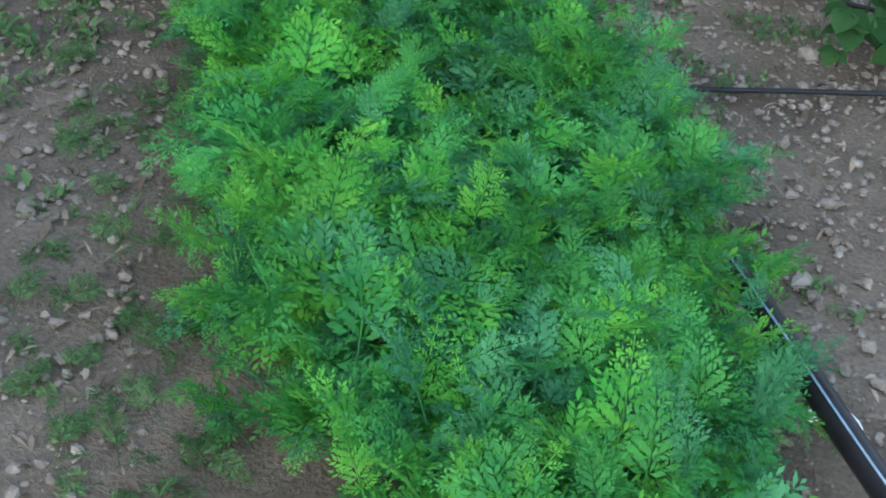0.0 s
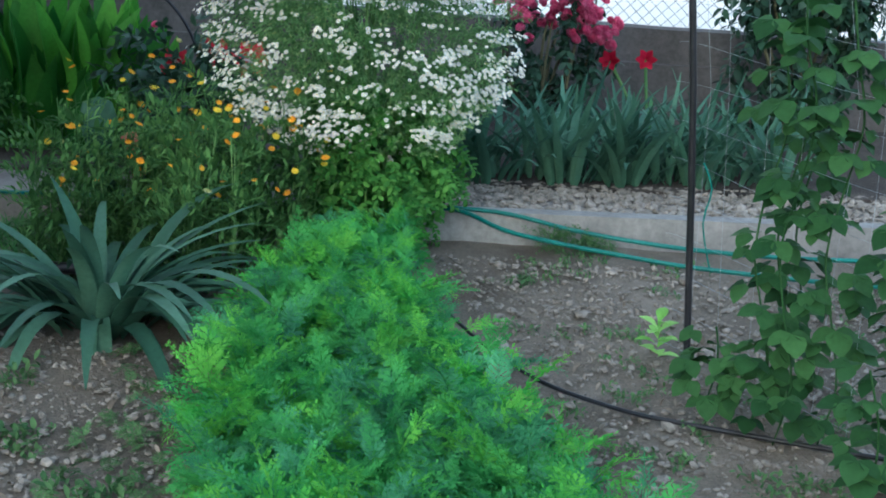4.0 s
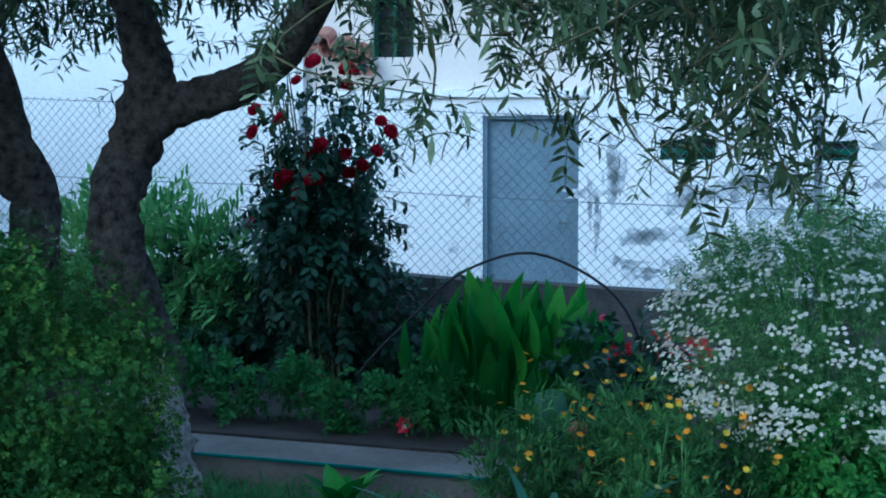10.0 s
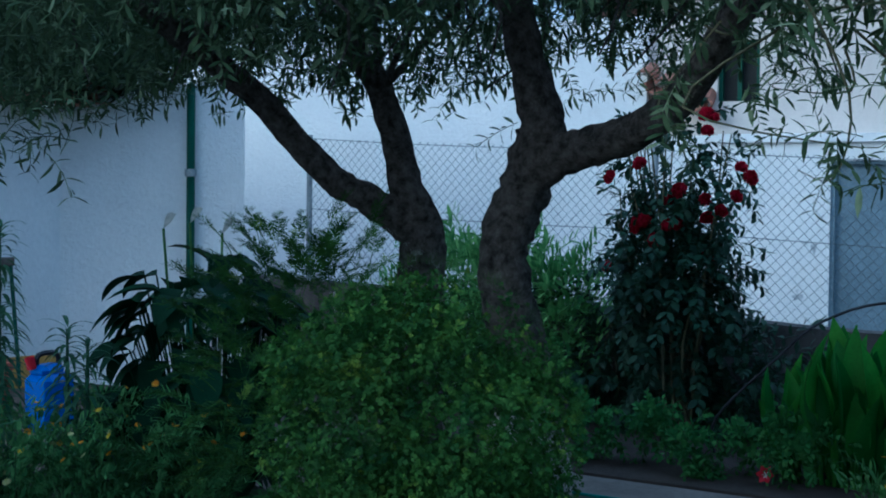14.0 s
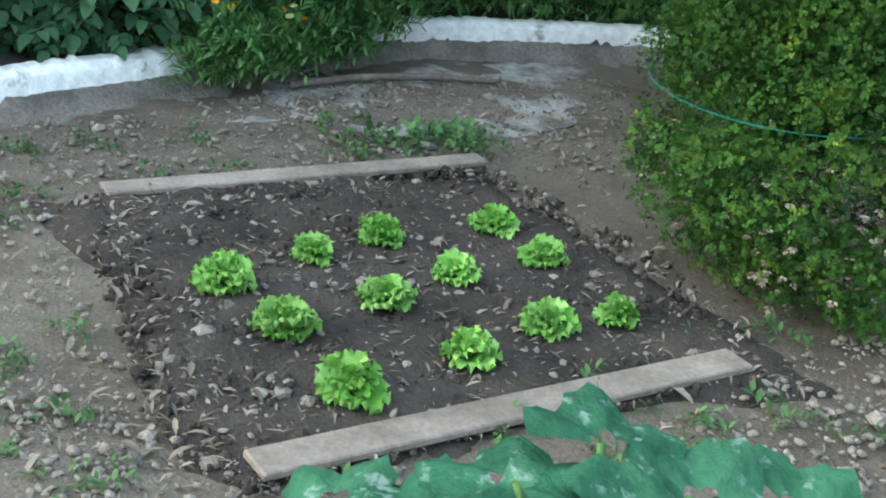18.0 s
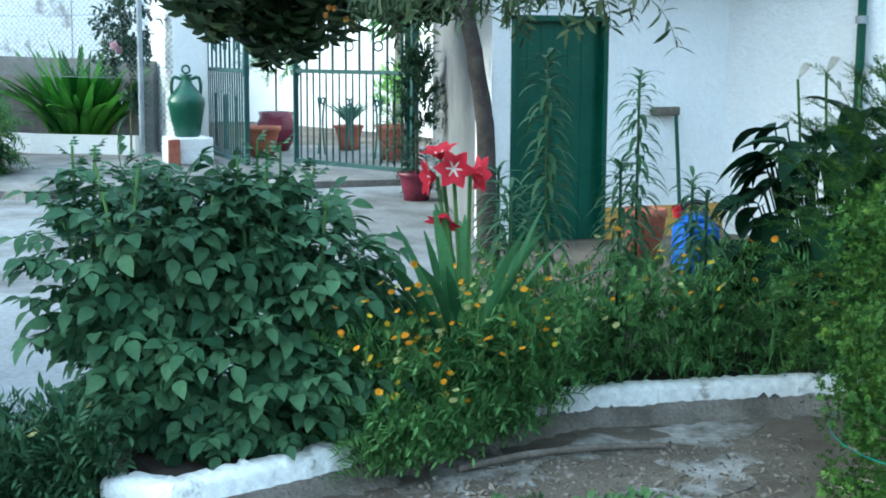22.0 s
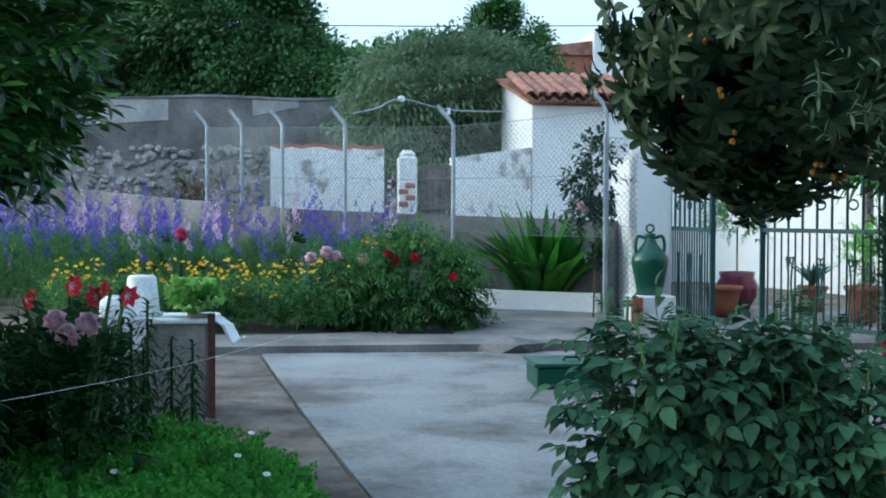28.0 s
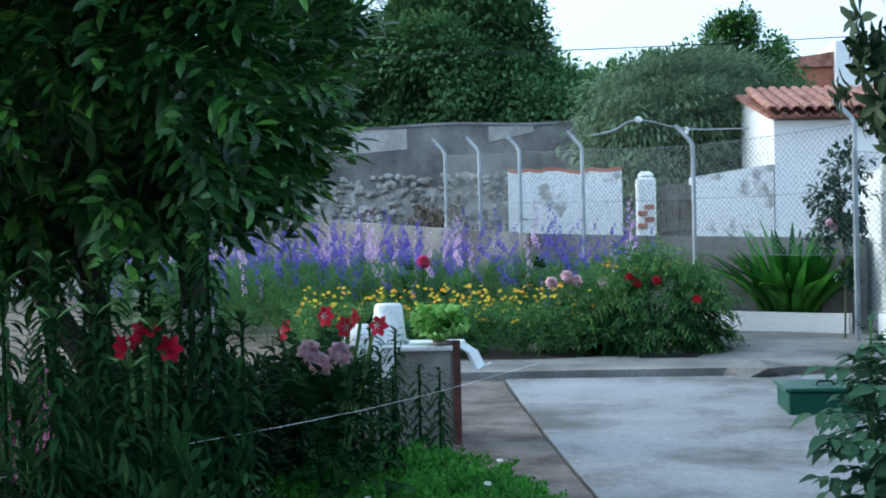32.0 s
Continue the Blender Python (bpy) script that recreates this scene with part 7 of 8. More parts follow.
# ---- yard side ----
# loquat tree
loq = thing("loquat_tree", "loquat tree with big dark leaves and orange fruit", "tree", (-9.25, 4.36, 0.05))
part("trunk", [tube([(-9.24, 4.38, 0.0), (-9.26, 4.37, 0.8), (-9.28, 4.33, 1.25), (-9.32, 4.17, 2.0), (-9.6, 4.0, 2.5), (-10.1, 3.8, 2.9)], [0.085, 0.07, 0.062, 0.058, 0.05, 0.035], 10, 0, 0.1, 5)], M["bark_dark"], loq, even=True)
for e in ((-10.4, 2.6, 3.1), (-9.8, 3.4, 3.0), (-11.2, 3.4, 3.2), (-10.6, 5.2, 3.2), (-9.4, 6.4, 2.85)):
    part("limb", [tube([(-9.35, 4.15, 2.05), ((e[0] - 9.5) / 2, (e[1] + 4.1) / 2, 2.6), e], [0.05, 0.035, 0.02], 7, 0, 0.05, 3)], M["bark_dark"], loq, even=True)
big = blade(4, 0.3, 0.7, 0.3, 0.55, 0.8)
ROSETTE = compound([place(big, (0.1 * (k % 3), 0, 0), (0.35 + 0.25 * (k % 3), np.cos(k * 2.4), np.sin(k * 2.4)), (1, 0, 0.3), 1.0 - 0.12 * (k % 3)) for k in range(10)])
p1, w1 = crown(1250, (-10.45, 3.4, 2.72), (1.25, 1.32, 1.1), 110, 0.26, 0.82)
p2, w2 = crown(520, (-9.35, 6.0, 2.82), (0.9, 1.45, 0.5), 44, 0.3, 0.8)
p1, w1 = np.concatenate([p1, p2]), np.concatenate([w1, w2])
w1[:, 2] -= 0.4
part("foliage", [place(ROSETTE, p1, unit(w1), (0, 0, 1.0), rng.uniform(0.17, 0.27, len(p1)))], M["loquat_leaf"], loq)
q = turned(60)
q[:, 2] = -np.abs(q[:, 2]) * 0.9
q[:, 0] = np.abs(q[:, 0])
fr = np.array([-10.5, 3.5, 2.75]) + unit(q) * (1.2, 1.3, 1.05)
for k in range(14):
    for c in fr[k] + rng.normal(0, 0.04, (3, 3)):
        part("fruit", [place(STONES[k % 5], c, turned(1), (0, 0, 1.0), 0.026)], M["orange_fruit"], loq, even=True)

# orange tree
ora = thing("orange_tree", "orange tree with a dense dark glossy crown", "tree", (-6.45, -2.1, 0.0))
for pts, rad in (([(-6.5, -2.0, -0.05), (-6.46, -1.95, 0.6), (-6.45, -1.96, 1.3), (-6.5, -2.1, 1.9), (-6.5, -2.5, 2.5)], [0.1, 0.085, 0.08, 0.06, 0.04]),
                 ([(-6.4, -2.25, -0.05), (-6.35, -2.33, 0.6), (-6.3, -2.4, 1.3), (-6.3, -2.5, 1.8), (-6.5, -3.0, 2.5)], [0.08, 0.065, 0.055, 0.05, 0.03]),
                 ([(-6.35, -2.33, 0.7), (-6.3, -2.55, 1.15), (-6.25, -2.85, 1.6), (-6.4, -3.4, 2.3)], [0.06, 0.055, 0.05, 0.03])):
    part("trunk", [tube(pts, rad, 10, 0, 0.08, 4)], M["bark_dark"], ora, even=True)
part("limewash", [tube([(-6.5, -2.0, 0.0), (-6.46, -1.95, 0.6), (-6.45, -1.955, 1.2)], [0.105, 0.09, 0.084], 12, 0, 0.04, 4)], M["limewash_bark"], ora, "flaking whitewash on the trunk", even=True)
CSPRAY = spray(9, 0.46, 0.33, 0.4, False, 0.85, 0.95)
p1, w1 = crown(6000, (-6.3, -2.72, 2.85), (1.6, 1.55, 1.4), 210, 0.2, 0.9)
p0, w0 = crown(1700, (-6.3, -2.72, 2.85), (1.4, 1.35, 1.2), 100, 0.35, 0.7)
p1, w1 = np.concatenate([p1, p0]), np.concatenate([w1, w0])
keep = (p1[:, 2] > 1.6 + 0.1 * np.sin(p1[:, 1] * 5)) & (p1[:, 1] < -1.42 + 0.12 * np.sin(p1[:, 2] * 6 + p1[:, 0] * 3))
p1, w1 = p1[keep], w1[keep]
w1[:, 2] += 0.12
part("foliage", [place(CSPRAY, p1, unit(w1), w1 * 0.8 + turned(len(p1), 0.4) + (0, 0, 0.6), rng.uniform(0.2, 0.3, len(p1)))], M["citrus"], ora)

# masonry table with things on it
tab = thing("masonry_table", "low rendered masonry table with a white sheet on top", "table", (-9.7, -1.2, 0.05))
part("block", [box((-9.85, -1.34, 0.38), (0.5, 0.62, 0.68), 0, 0, 0.015)], M["concrete_old"], tab)
part("top", [box((-9.85, -1.34, 0.735), (0.56, 0.72, 0.04), 0, 0, 0.012)], M["plastic_white"], tab, "white plastic sheet")
part("board", [box((-9.58, -1.0, 0.4), (0.03, 0.05, 0.78), 0, 0, 0.005)], M["rust"], tab, "dark reddish-brown upright board")
part("apron", [prism([(-9.57, -1.7), (-9.57, -1.44), (-9.6, -1.44), (-9.6, -1.7)], [0.45, 0.55, 0.55, 0.45], 0.75)], M["plastic_white"], tab)
buk = thing("white_bucket", "white plastic bucket turned upside down", "bucket", (-9.8, -1.5, 0.757))
part("body", [lathe([(0.135, 0.757), (0.14, 0.775), (0.125, 0.78), (0.1, 1.02), (0.085, 1.04), (0.0, 1.045)], (-9.8, -1.5, 0), 24)], M["plastic_white"], buk, even=True)
part("rim", [lathe([(0.14, 0.76), (0.147, 0.77), (0.14, 0.785)], (-9.8, -1.5, 0), 24)], M["plastic_white"], buk, even=True)
bowl = thing("white_bowl", "white plastic bowl turned upside down", "bowl", (-9.72, -1.68, 0.757))
part("body", [lathe([(0.13, 0.757), (0.135, 0.775), (0.125, 0.82), (0.1, 0.87), (0.05, 0.9), (0.0, 0.905)], (-9.72, -1.68, 0), 20)], M["plastic_white"], bowl, even=True)
part("rim", [lathe([(0.135, 0.758), (0.142, 0.767), (0.135, 0.777)], (-9.72, -1.68, 0), 20)], M["plastic_white"], bowl, even=True)
lh = thing("cut_lettuce", "cut head of pale green lettuce", "lettuce", (-9.75, -1.14, 0.757))
for k in range(26):
    a = k * 2.4
    u = 0.35 + 0.07 * k
    part("leaf", [place(CURLY, (-9.75 + 0.02 * np.cos(a), -1.14 + 0.02 * np.sin(a), 0.77 + 0.003 * k), (np.cos(a), np.sin(a), u), (0, 0, 1.0) - 0.4 * np.array([np.cos(a), np.sin(a), u]), rng.uniform(0.19, 0.26))], M["lettuce"], lh)
whole("cutting_board", [box((-9.62, -1.08, 0.77), (0.1, 0.16, 0.025), 20, 0, 0.005)], M["plank"], "small wooden chopping board", "board", loc=(-9.62, -1.08, 0.757))
part("sheet_flap", [bar((-9.72, -0.98, 0.75), (-9.68, -0.9, 0.7), 0.14, 0.01), bar((-9.68, -0.9, 0.7), (-9.66, -0.84, 0.58), 0.16, 0.02), bar((-9.66, -0.84, 0.58), (-9.65, -0.78, 0.62), 0.1, 0.012)], M["plastic_white"], tab, "loose flap of white plastic sheet")

# bed before the table
M["mat"] = leafy("daisy_mat_leaf", (0.04, 0.15, 0.016), (0.11, 0.3, 0.035), 0.55, 0.25, 0.3)
# lily leaves get the colour with the tree's shade put in
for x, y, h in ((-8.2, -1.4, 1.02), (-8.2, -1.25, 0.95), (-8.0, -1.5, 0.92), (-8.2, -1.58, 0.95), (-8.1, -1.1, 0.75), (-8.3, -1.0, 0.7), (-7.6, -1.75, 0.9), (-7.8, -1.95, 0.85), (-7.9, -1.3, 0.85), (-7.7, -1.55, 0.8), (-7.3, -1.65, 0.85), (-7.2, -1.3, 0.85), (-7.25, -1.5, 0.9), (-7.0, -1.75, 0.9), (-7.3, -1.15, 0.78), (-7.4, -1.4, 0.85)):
    lily(x, y, 0.0, h, 0.11, "shade_dark_leaf", "leafy green lily stem in the bed", wide=0.2)
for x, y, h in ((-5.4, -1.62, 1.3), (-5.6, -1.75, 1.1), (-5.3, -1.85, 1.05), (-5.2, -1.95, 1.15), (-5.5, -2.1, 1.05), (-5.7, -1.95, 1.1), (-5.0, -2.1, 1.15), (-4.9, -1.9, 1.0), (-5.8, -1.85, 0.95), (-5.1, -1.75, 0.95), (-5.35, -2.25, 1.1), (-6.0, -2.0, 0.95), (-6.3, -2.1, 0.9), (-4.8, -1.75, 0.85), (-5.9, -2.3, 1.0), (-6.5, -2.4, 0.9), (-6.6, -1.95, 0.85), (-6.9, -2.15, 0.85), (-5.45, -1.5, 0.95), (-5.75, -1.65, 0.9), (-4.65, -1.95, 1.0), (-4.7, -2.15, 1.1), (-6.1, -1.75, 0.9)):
    lily(x, y, 0.0, h * 1.25, 0.125, "shade_dark_leaf", "leafy green lily stem in the bed", buds=4, wide=0.2)
amaryllis((-7.1, -1.45, 0.0), [((-6.95, -1.68, 1.06), (0.3, 0.9, -0.15)), ((-7.0, -1.47, 1.12), (0.6, 0.75, 0.0)), ((-7.02, -1.33, 1.06), (0.8, -0.5, 0.1)), ((-7.04, -1.2, 1.07), (0.75, 0.6, -0.15)), ((-7.03, -1.27, 1.1), (0.4, -0.9, 0.1))], 10, 0.5, "red amaryllis flowers over the bed", size=0.075)
amaryllis((-5.1, -1.75, 0.0), [((-5.14, -1.8, 1.14), (0.6, -0.7, 0.3)), ((-5.16, -1.72, 1.11), (0.7, 0.6, 0.1)), ((-5.12, -1.85, 1.12), (0.7, -0.6, 0.1)), ((-5.12, -1.78, 1.17), (0.6, 0.2, 0.7))], 8, 0.4, "dark red amaryllis among lily stems", "darkred", size=0.07)


def peony(base, heads, mat, label, name="peony_plant", leaves=70, size=0.09, rad=0.3):
    b = thing(name, label, "peony", base)
    p, w = crown(leaves, (base[0], base[1], base[2] + 0.5), (rad, rad, 0.42), 14, 0.35, 0.8, base[2] + 0.03)
    part("foliage", [place(DAH, p, unit(w + (0, 0, 0.3)), (0, 0, 1.0), rng.uniform(0.1, 0.17, len(p)))], M["shade_dark_leaf"], b)
    for h in heads:
        part("stalk", [tube([base, h], 0.005, 5)], M["shade_dark_leaf"], b)
        part("flower", [place(ROSE, np.array(h), (0.9, 0.2, 0.45), (0, 0, 1.0), size)], mat, b)


peony((-6.75, -1.42, 0.0), [(-6.56, -1.4, 0.9), (-6.58, -1.31, 0.95), (-6.6, -1.46, 0.96)], M["palepink"], "peony with large pale pink blooms", leaves=170, size=0.095)
xy = in_plan(7, [(-4.75, -1.9), (-4.7, -2.3), (-5.2, -2.4), (-5.3, -2.0)])
M["pinkspike"] = petal("pink_spike_petal", (0.4, 0.1, 0.3), (0.6, 0.25, 0.48))
fg = thing("foxglove_plants", "pink flower spikes at the edge of the bed", "foxgloves", (-5.0, -2.15, 0.0))
for x, y in xy:
    h = rng.uniform(0.8, 1.2)
    part("stem", [tube([(x, y, 0), (x, y, h)], 0.006, 5)], M["stem"], fg)
    z = np.linspace(h * 0.6, h, 12)
    part("spike", [place(POMPON, np.stack([np.full(12, x), np.full(12, y), z], 1), np.stack([np.cos(np.arange(12) * 2.4), np.sin(np.arange(12) * 2.4), np.full(12, 0.2)], 1), (0, 0, 1.0), np.linspace(0.03, 0.015, 12))], M["pinkspike"], fg)
n = 620
sxy = in_plan(n, [(-4.2, -1.35), (-5.0, -2.5), (-7.2, -3.4), (-8.3, -2.4), (-8.3, -1.3), (-7.9, -1.5), (-7.2, -1.85), (-6.2, -1.85), (-5.2, -1.55)])
whole("bed_foliage", [place(LEAFY, np.c_[np.repeat(sxy, 4, 0) + rng.normal(0, 0.05, (n * 4, 2)), rng.uniform(0.05, 0.72, n * 4)], unit(np.c_[rng.normal(0, 0.7, (n * 4, 2)), np.full(n * 4, 0.8)]), (0, 0, 1.0), rng.uniform(0.15, 0.26, n * 4))], M["shade_dark_leaf"], "mixed foliage under the flowers, darkened as if in tree shade", "foliage", kind="stuff")
mat_plan = [(-5.6, -1.75), (-5.0, -0.9), (-5.2, -0.3), (-6.4, -0.26), (-7.4, -0.55), (-8.2, -1.05), (-7.9, -1.5), (-7.0, -1.75)]
n = 5200
xy = in_plan(n, mat_plan)
dm = thing("daisy_mat", "low bright green mat of daisies with white flowers", "daisies", (-6.4, -0.6, 0.0))
ob = part("foliage", [place(DAISY_SPRAY, np.c_[xy, rng.uniform(0.0, 0.26, n)], unit(np.c_[rng.normal(0, 0.6, (n, 2)), np.full(n, 1.0)]), (0.3, 0, 1.0), rng.uniform(0.07, 0.12, n))], M["mat"], dm)
for x, y in in_plan(9, mat_plan):
    flowers(dm, "flower", np.array([(x, y, 0.33)]), np.array([(0.4, 0.1, 1.0)]), [0.022], M["white"], M["yellow"])
st_ = thing("string_line", "thin pale string stretched before the bed", "string", (-4.6, -1.9, 0.75))
part("string", [tube([(-4.6, -2.2, 0.72), (-6.0, -1.1, 0.77), (-7.9, -0.4, 0.78)], 0.0011, 4, steps=4)], M["plastic_white"], st_)


# larkspur, coreopsis and the red-flowered bush
def larkspur(n=13):
    t = disc_flower(5, 1.0, 0.7, 0.2)
    out = []
    for k in range(n):
        s = k / (n - 1)
        a = k * 2.4
        out.append(place(t, (0.6 + 0.4 * s, 0.02 * np.cos(a), 0.02 * np.sin(a)), (0.25, np.cos(a), np.sin(a)), (1.0, 0, 0), 0.036 * (1.15 - 0.75 * s)))
    return compound(out)


SPIKE = larkspur()
FINE = [frond(6, 2, 0.6, 0.4)]
lark_plan = [(-15.7, 0.5), (-17.2, 1.0), (-18.5, 0.4), (-19.8, -1.1), (-22, -3.0), (-24, -6.0), (-19, -7.0), (-16.6, -3.5), (-15.9, -1.2)]
n = 330
xy = in_plan(n, lark_plan)
hs = np.clip(1.22 + np.array([0.5 * noise.noise(Vector((a * 0.9, b * 0.9, 2))) for a, b in xy]) + rng.normal(0, 0.24, n), 0.55, 1.75)
gzs = ground_z(xy[:, 0], xy[:, 1])
foot = np.c_[xy, gzs]
tilt = np.c_[rng.normal(0, 0.08, (n, 2)), np.ones(n)]
violet = rng.uniform(size=n) < 0.78
whole("larkspur_spikes", [place(SPIKE, foot[violet], tilt[violet], (1, 0, 0.1), hs[violet], 0), place(SPIKE, foot[~violet], tilt[~violet], (1, 0, 0.1), hs[~violet], 1), place((np.array([(0, -0.004, 0), (1, 0, 0), (0, 0.004, 0), (0, 0, 0.004)], float), np.array([(0, 1, 2), (2, 1, 3), (3, 1, 0)])), foot, tilt, (1, 0, 0.1), hs, 2)],
      [M["violet"], M["lilac"], M["stem"]], "drift of violet and pale pink larkspur spikes", "larkspur", kind="stuff")
m = 5200
k = rng.integers(0, n, m)
whole("larkspur_foliage", fronds(np.c_[xy[k] + rng.normal(0, 0.05, (m, 2)), gzs[k] + rng.uniform(0.0, 0.75, m)], unit(np.c_[rng.normal(0, 0.5, (m, 2)), np.ones(m)]), rng.uniform(0.25, 0.4, m), 0, FINE), M["daisy_leaf"], "feathery green larkspur foliage", "foliage", kind="stuff")
cor_plan = [(-14.75, 0.4), (-14.7, -0.9), (-14.8, -3.2), (-16.2, -3.4), (-16.0, -1.0), (-15.8, 0.5)]
n = 1500
xy = in_plan(n, cor_plan)
whole("coreopsis_foliage", [place(FEV_SPRAY, np.c_[xy, 0.2 + rng.uniform(0.0, 0.4, n)], unit(np.c_[rng.normal(0, 0.45, (n, 2)), np.ones(n)]), (0, 0, 1.0), rng.uniform(0.18, 0.3, n))], M["daisy_leaf"], "green foliage of the yellow flowers", "foliage", kind="stuff")
n = 300
xy = in_plan(n, cor_plan)
f = rng.uniform(size=n)
fp = np.c_[xy, 0.2 + rng.uniform(0.35, 0.75, n)]
ff = unit(np.c_[rng.normal(0.5, 0.3, n), rng.normal(0, 0.4, n), np.full(n, 0.7)])
whole("coreopsis_flowers", [place(POMPON, fp[f < 0.75], ff[f < 0.75], (0, 0.1, 1.0), np.full((f < 0.75).sum(), 0.028), 0), place(POMPON, fp[f >= 0.75], ff[f >= 0.75], (0, 0.1, 1.0), np.full((f >= 0.75).sum(), 0.03), 1)], [M["yellow"], M["orange"]], "many small yellow and orange flowers", "flowers", kind="stuff")
peony((-15.3, -0.4, 0.2), [(-15.2, -0.25, 1.02), (-15.2, -0.15, 0.97), (-15.25, -0.42, 0.95), (-15.1, 0.15, 0.94)], M["palepink"], "pale pink peonies among yellow flowers", leaves=60, size=0.12)
peony((-16.0, -1.9, 0.2), [(-15.9, -1.9, 1.2)], M["pink"], "pink flower among the larkspur", leaves=20, size=0.13)
rbush = thing("red_flowered_bush", "rounded leafy bush with a few red blooms", "bush", (-15.15, 0.85, 0.2))
p1, w1 = crown(1300, (-15.3, 0.7, 0.6), (0.6, 0.72, 0.5), 80, 0.24, 0.88, 0.22)
part("foliage", [place(FEV_SPRAY, p1, unit(w1 + (0.1, 0, 0.1)), w1 + (0.2, 0, 0.6), rng.uniform(0.2, 0.32, len(p1)))], M["daisy_leaf"], rbush)
for x, y, z in ((-14.8, 0.5, 0.95), (-14.75, 0.7, 0.98), (-14.55, 1.1, 0.78), (-14.8, 0.42, 1.02)):
    part("flower", [place(ROSE, np.array((x, y, z)), (0.8, 0, 0.5), (0, 0, 1.0), 0.08)], M["red"], rbush)
n = 420
a = rng.uniform(-2.2, 1.3, n)
bl = np.stack([-15.25 + 0.42 * np.cos(a), 0.7 + 0.62 * np.sin(a), rng.uniform(0.24, 0.7, n)], 1)
part("blade_fringe", [place(blade(5, 0.085, 1.9, 0.3, 0.4), bl, np.stack([np.cos(a), np.sin(a), np.full(n, 0.8)], 1) + turned(n, 0.3), (0, 0, 1.0), rng.uniform(0.25, 0.42, n))], M["shade_dark_leaf"], rbush, "dark drooping narrow leaves", kind="stuff")
p1, w1 = crown(80, (-15.35, 0.7, 1.1), (0.5, 0.6, 0.1), 24, 0.4, 0.6)
part("buds", [place(POMPON, p1, (0.5, 0, 0.8), (0, 0, 1.0), np.full(len(p1), 0.025))], M["orange"], rbush, "small orange blooms on top")

# white planter with strap-leaved clump
pe = [(-16.95, 3.12), (-17.35, 2.5), (-17.75, 1.95), (-18.3, 1.6), (-18.7, 1.45)]
planter = thing("planter_edging", "low whitewashed planter edging", "planter", (-17.35, 2.5, 0.22))
for a, b in zip(pe, pe[1:]):
    a, b = np.array(a), np.array(b)
    n_ = unit(np.array([-(b - a)[1], (b - a)[0]])) * 0.12
    if n_[0] > 0:
        n_ = -n_
    part("block", [prism([a, b, b + n_, a + n_], 0.15, 0.47)], M["whitewash"], planter)
sword_plant("agapanthus_plant", "big clump of bright green strap leaves", "agapanthus", (-17.95, 2.6, 0.42), 260, 1.2, 0.11, 0.85, M["canna"], bend=(0.2, 1.2), flat=0.3)
p1, w1 = crown(130, (-16.3, 2.95, 1.75), (0.22, 0.28, 0.65), 16, 0.35, 0.7)
cr = thing("climbing_rose", "thin climbing rose on the fence post", "rose", (-16.3, 2.95, 0.2))
part("foliage", [place(ROSE_SPRAY, p1, unit(w1), (0, 0, 1.0), rng.uniform(0.16, 0.26, len(p1)))], M["rose_leaf"], cr)
part("cane", [tube([(-16.3, 2.95, 0.2), (-16.28, 2.97, 1.2), (-16.3, 2.9, 2.3)], 0.012, 5)], M["twig"], cr)
for y, z in ((2.75, 1.55), (2.8, 1.5)):
    part("flower", [place(ROSE, np.array((-16.1, y, z)), (0.8, 0, 0.5), (0, 0, 1.0), 0.08)], M["palepink"], cr)

# green amphora on its block
am = thing("green_amphora", "green glazed amphora with two handles and ring top", "amphora", (-15.72, 3.5, 0.53))
part("body", [lathe([(0, 0.53), (0.13, 0.53), (0.145, 0.55), (0.2, 0.84), (0.215, 0.92), (0.205, 0.97), (0.15, 1.04), (0.085, 1.12), (0.06, 1.17), (0.055, 1.21), (0.072, 1.24), (0.05, 1.245), (0.0, 1.24)], (-15.72, 3.5, 0), 28)], M["green_glaze"], am, even=True)
for s in (-1, 1):
    part("handle", [tube([(-15.72, 3.5 + s * 0.06, 1.19), (-15.72, 3.5 + s * 0.14, 1.21), (-15.72, 3.5 + s * 0.17, 1.12), (-15.72, 3.5 + s * 0.16, 1.0)], 0.02, 7, steps=4)], M["green_glaze"], am, even=True)
part("ring", [tube([(-15.72, 3.5 + 0.045 * np.cos(a), 1.3 + 0.045 * np.sin(a)) for a in np.linspace(0, 2 * np.pi, 14)], 0.012, 6)], M["green_glaze"], am)
whole("white_block", [box((-15.72, 3.5, 0.375), (0.5, 0.5, 0.31), 0, 0, 0.015)], M["whitewash"], "whitewashed block under the amphora", "block", loc=(-15.72, 3.5, 0.22))
whole("brick", [box((-15.4, 3.28, 0.37), (0.06, 0.13, 0.3), 0, 0, 0.006)], M["terracotta"], "red brick leaning on the block", "brick", loc=(-15.4, 3.28, 0.22))

# green hatch box
gb = thing("green_hatch_box", "low green painted metal hatch box", "box", (-10.8, 1.75, 0.08))
part("body", [box((-11.1, 1.75, 0.16), (0.6, 0.62, 0.2), 0, 0, 0.01)], M["green_paint"], gb)
part("lid", [box((-11.1, 1.75, 0.275), (0.66, 0.68, 0.03), 0, 0, 0.008)], M["green_glaze"], gb)
part("lid_handle", [tube([(-11.0, 1.68, 0.29), (-11.0, 1.7, 0.32), (-11.0, 1.8, 0.32), (-11.0, 1.82, 0.29)], 0.01, 5)], M["dark"], gb)


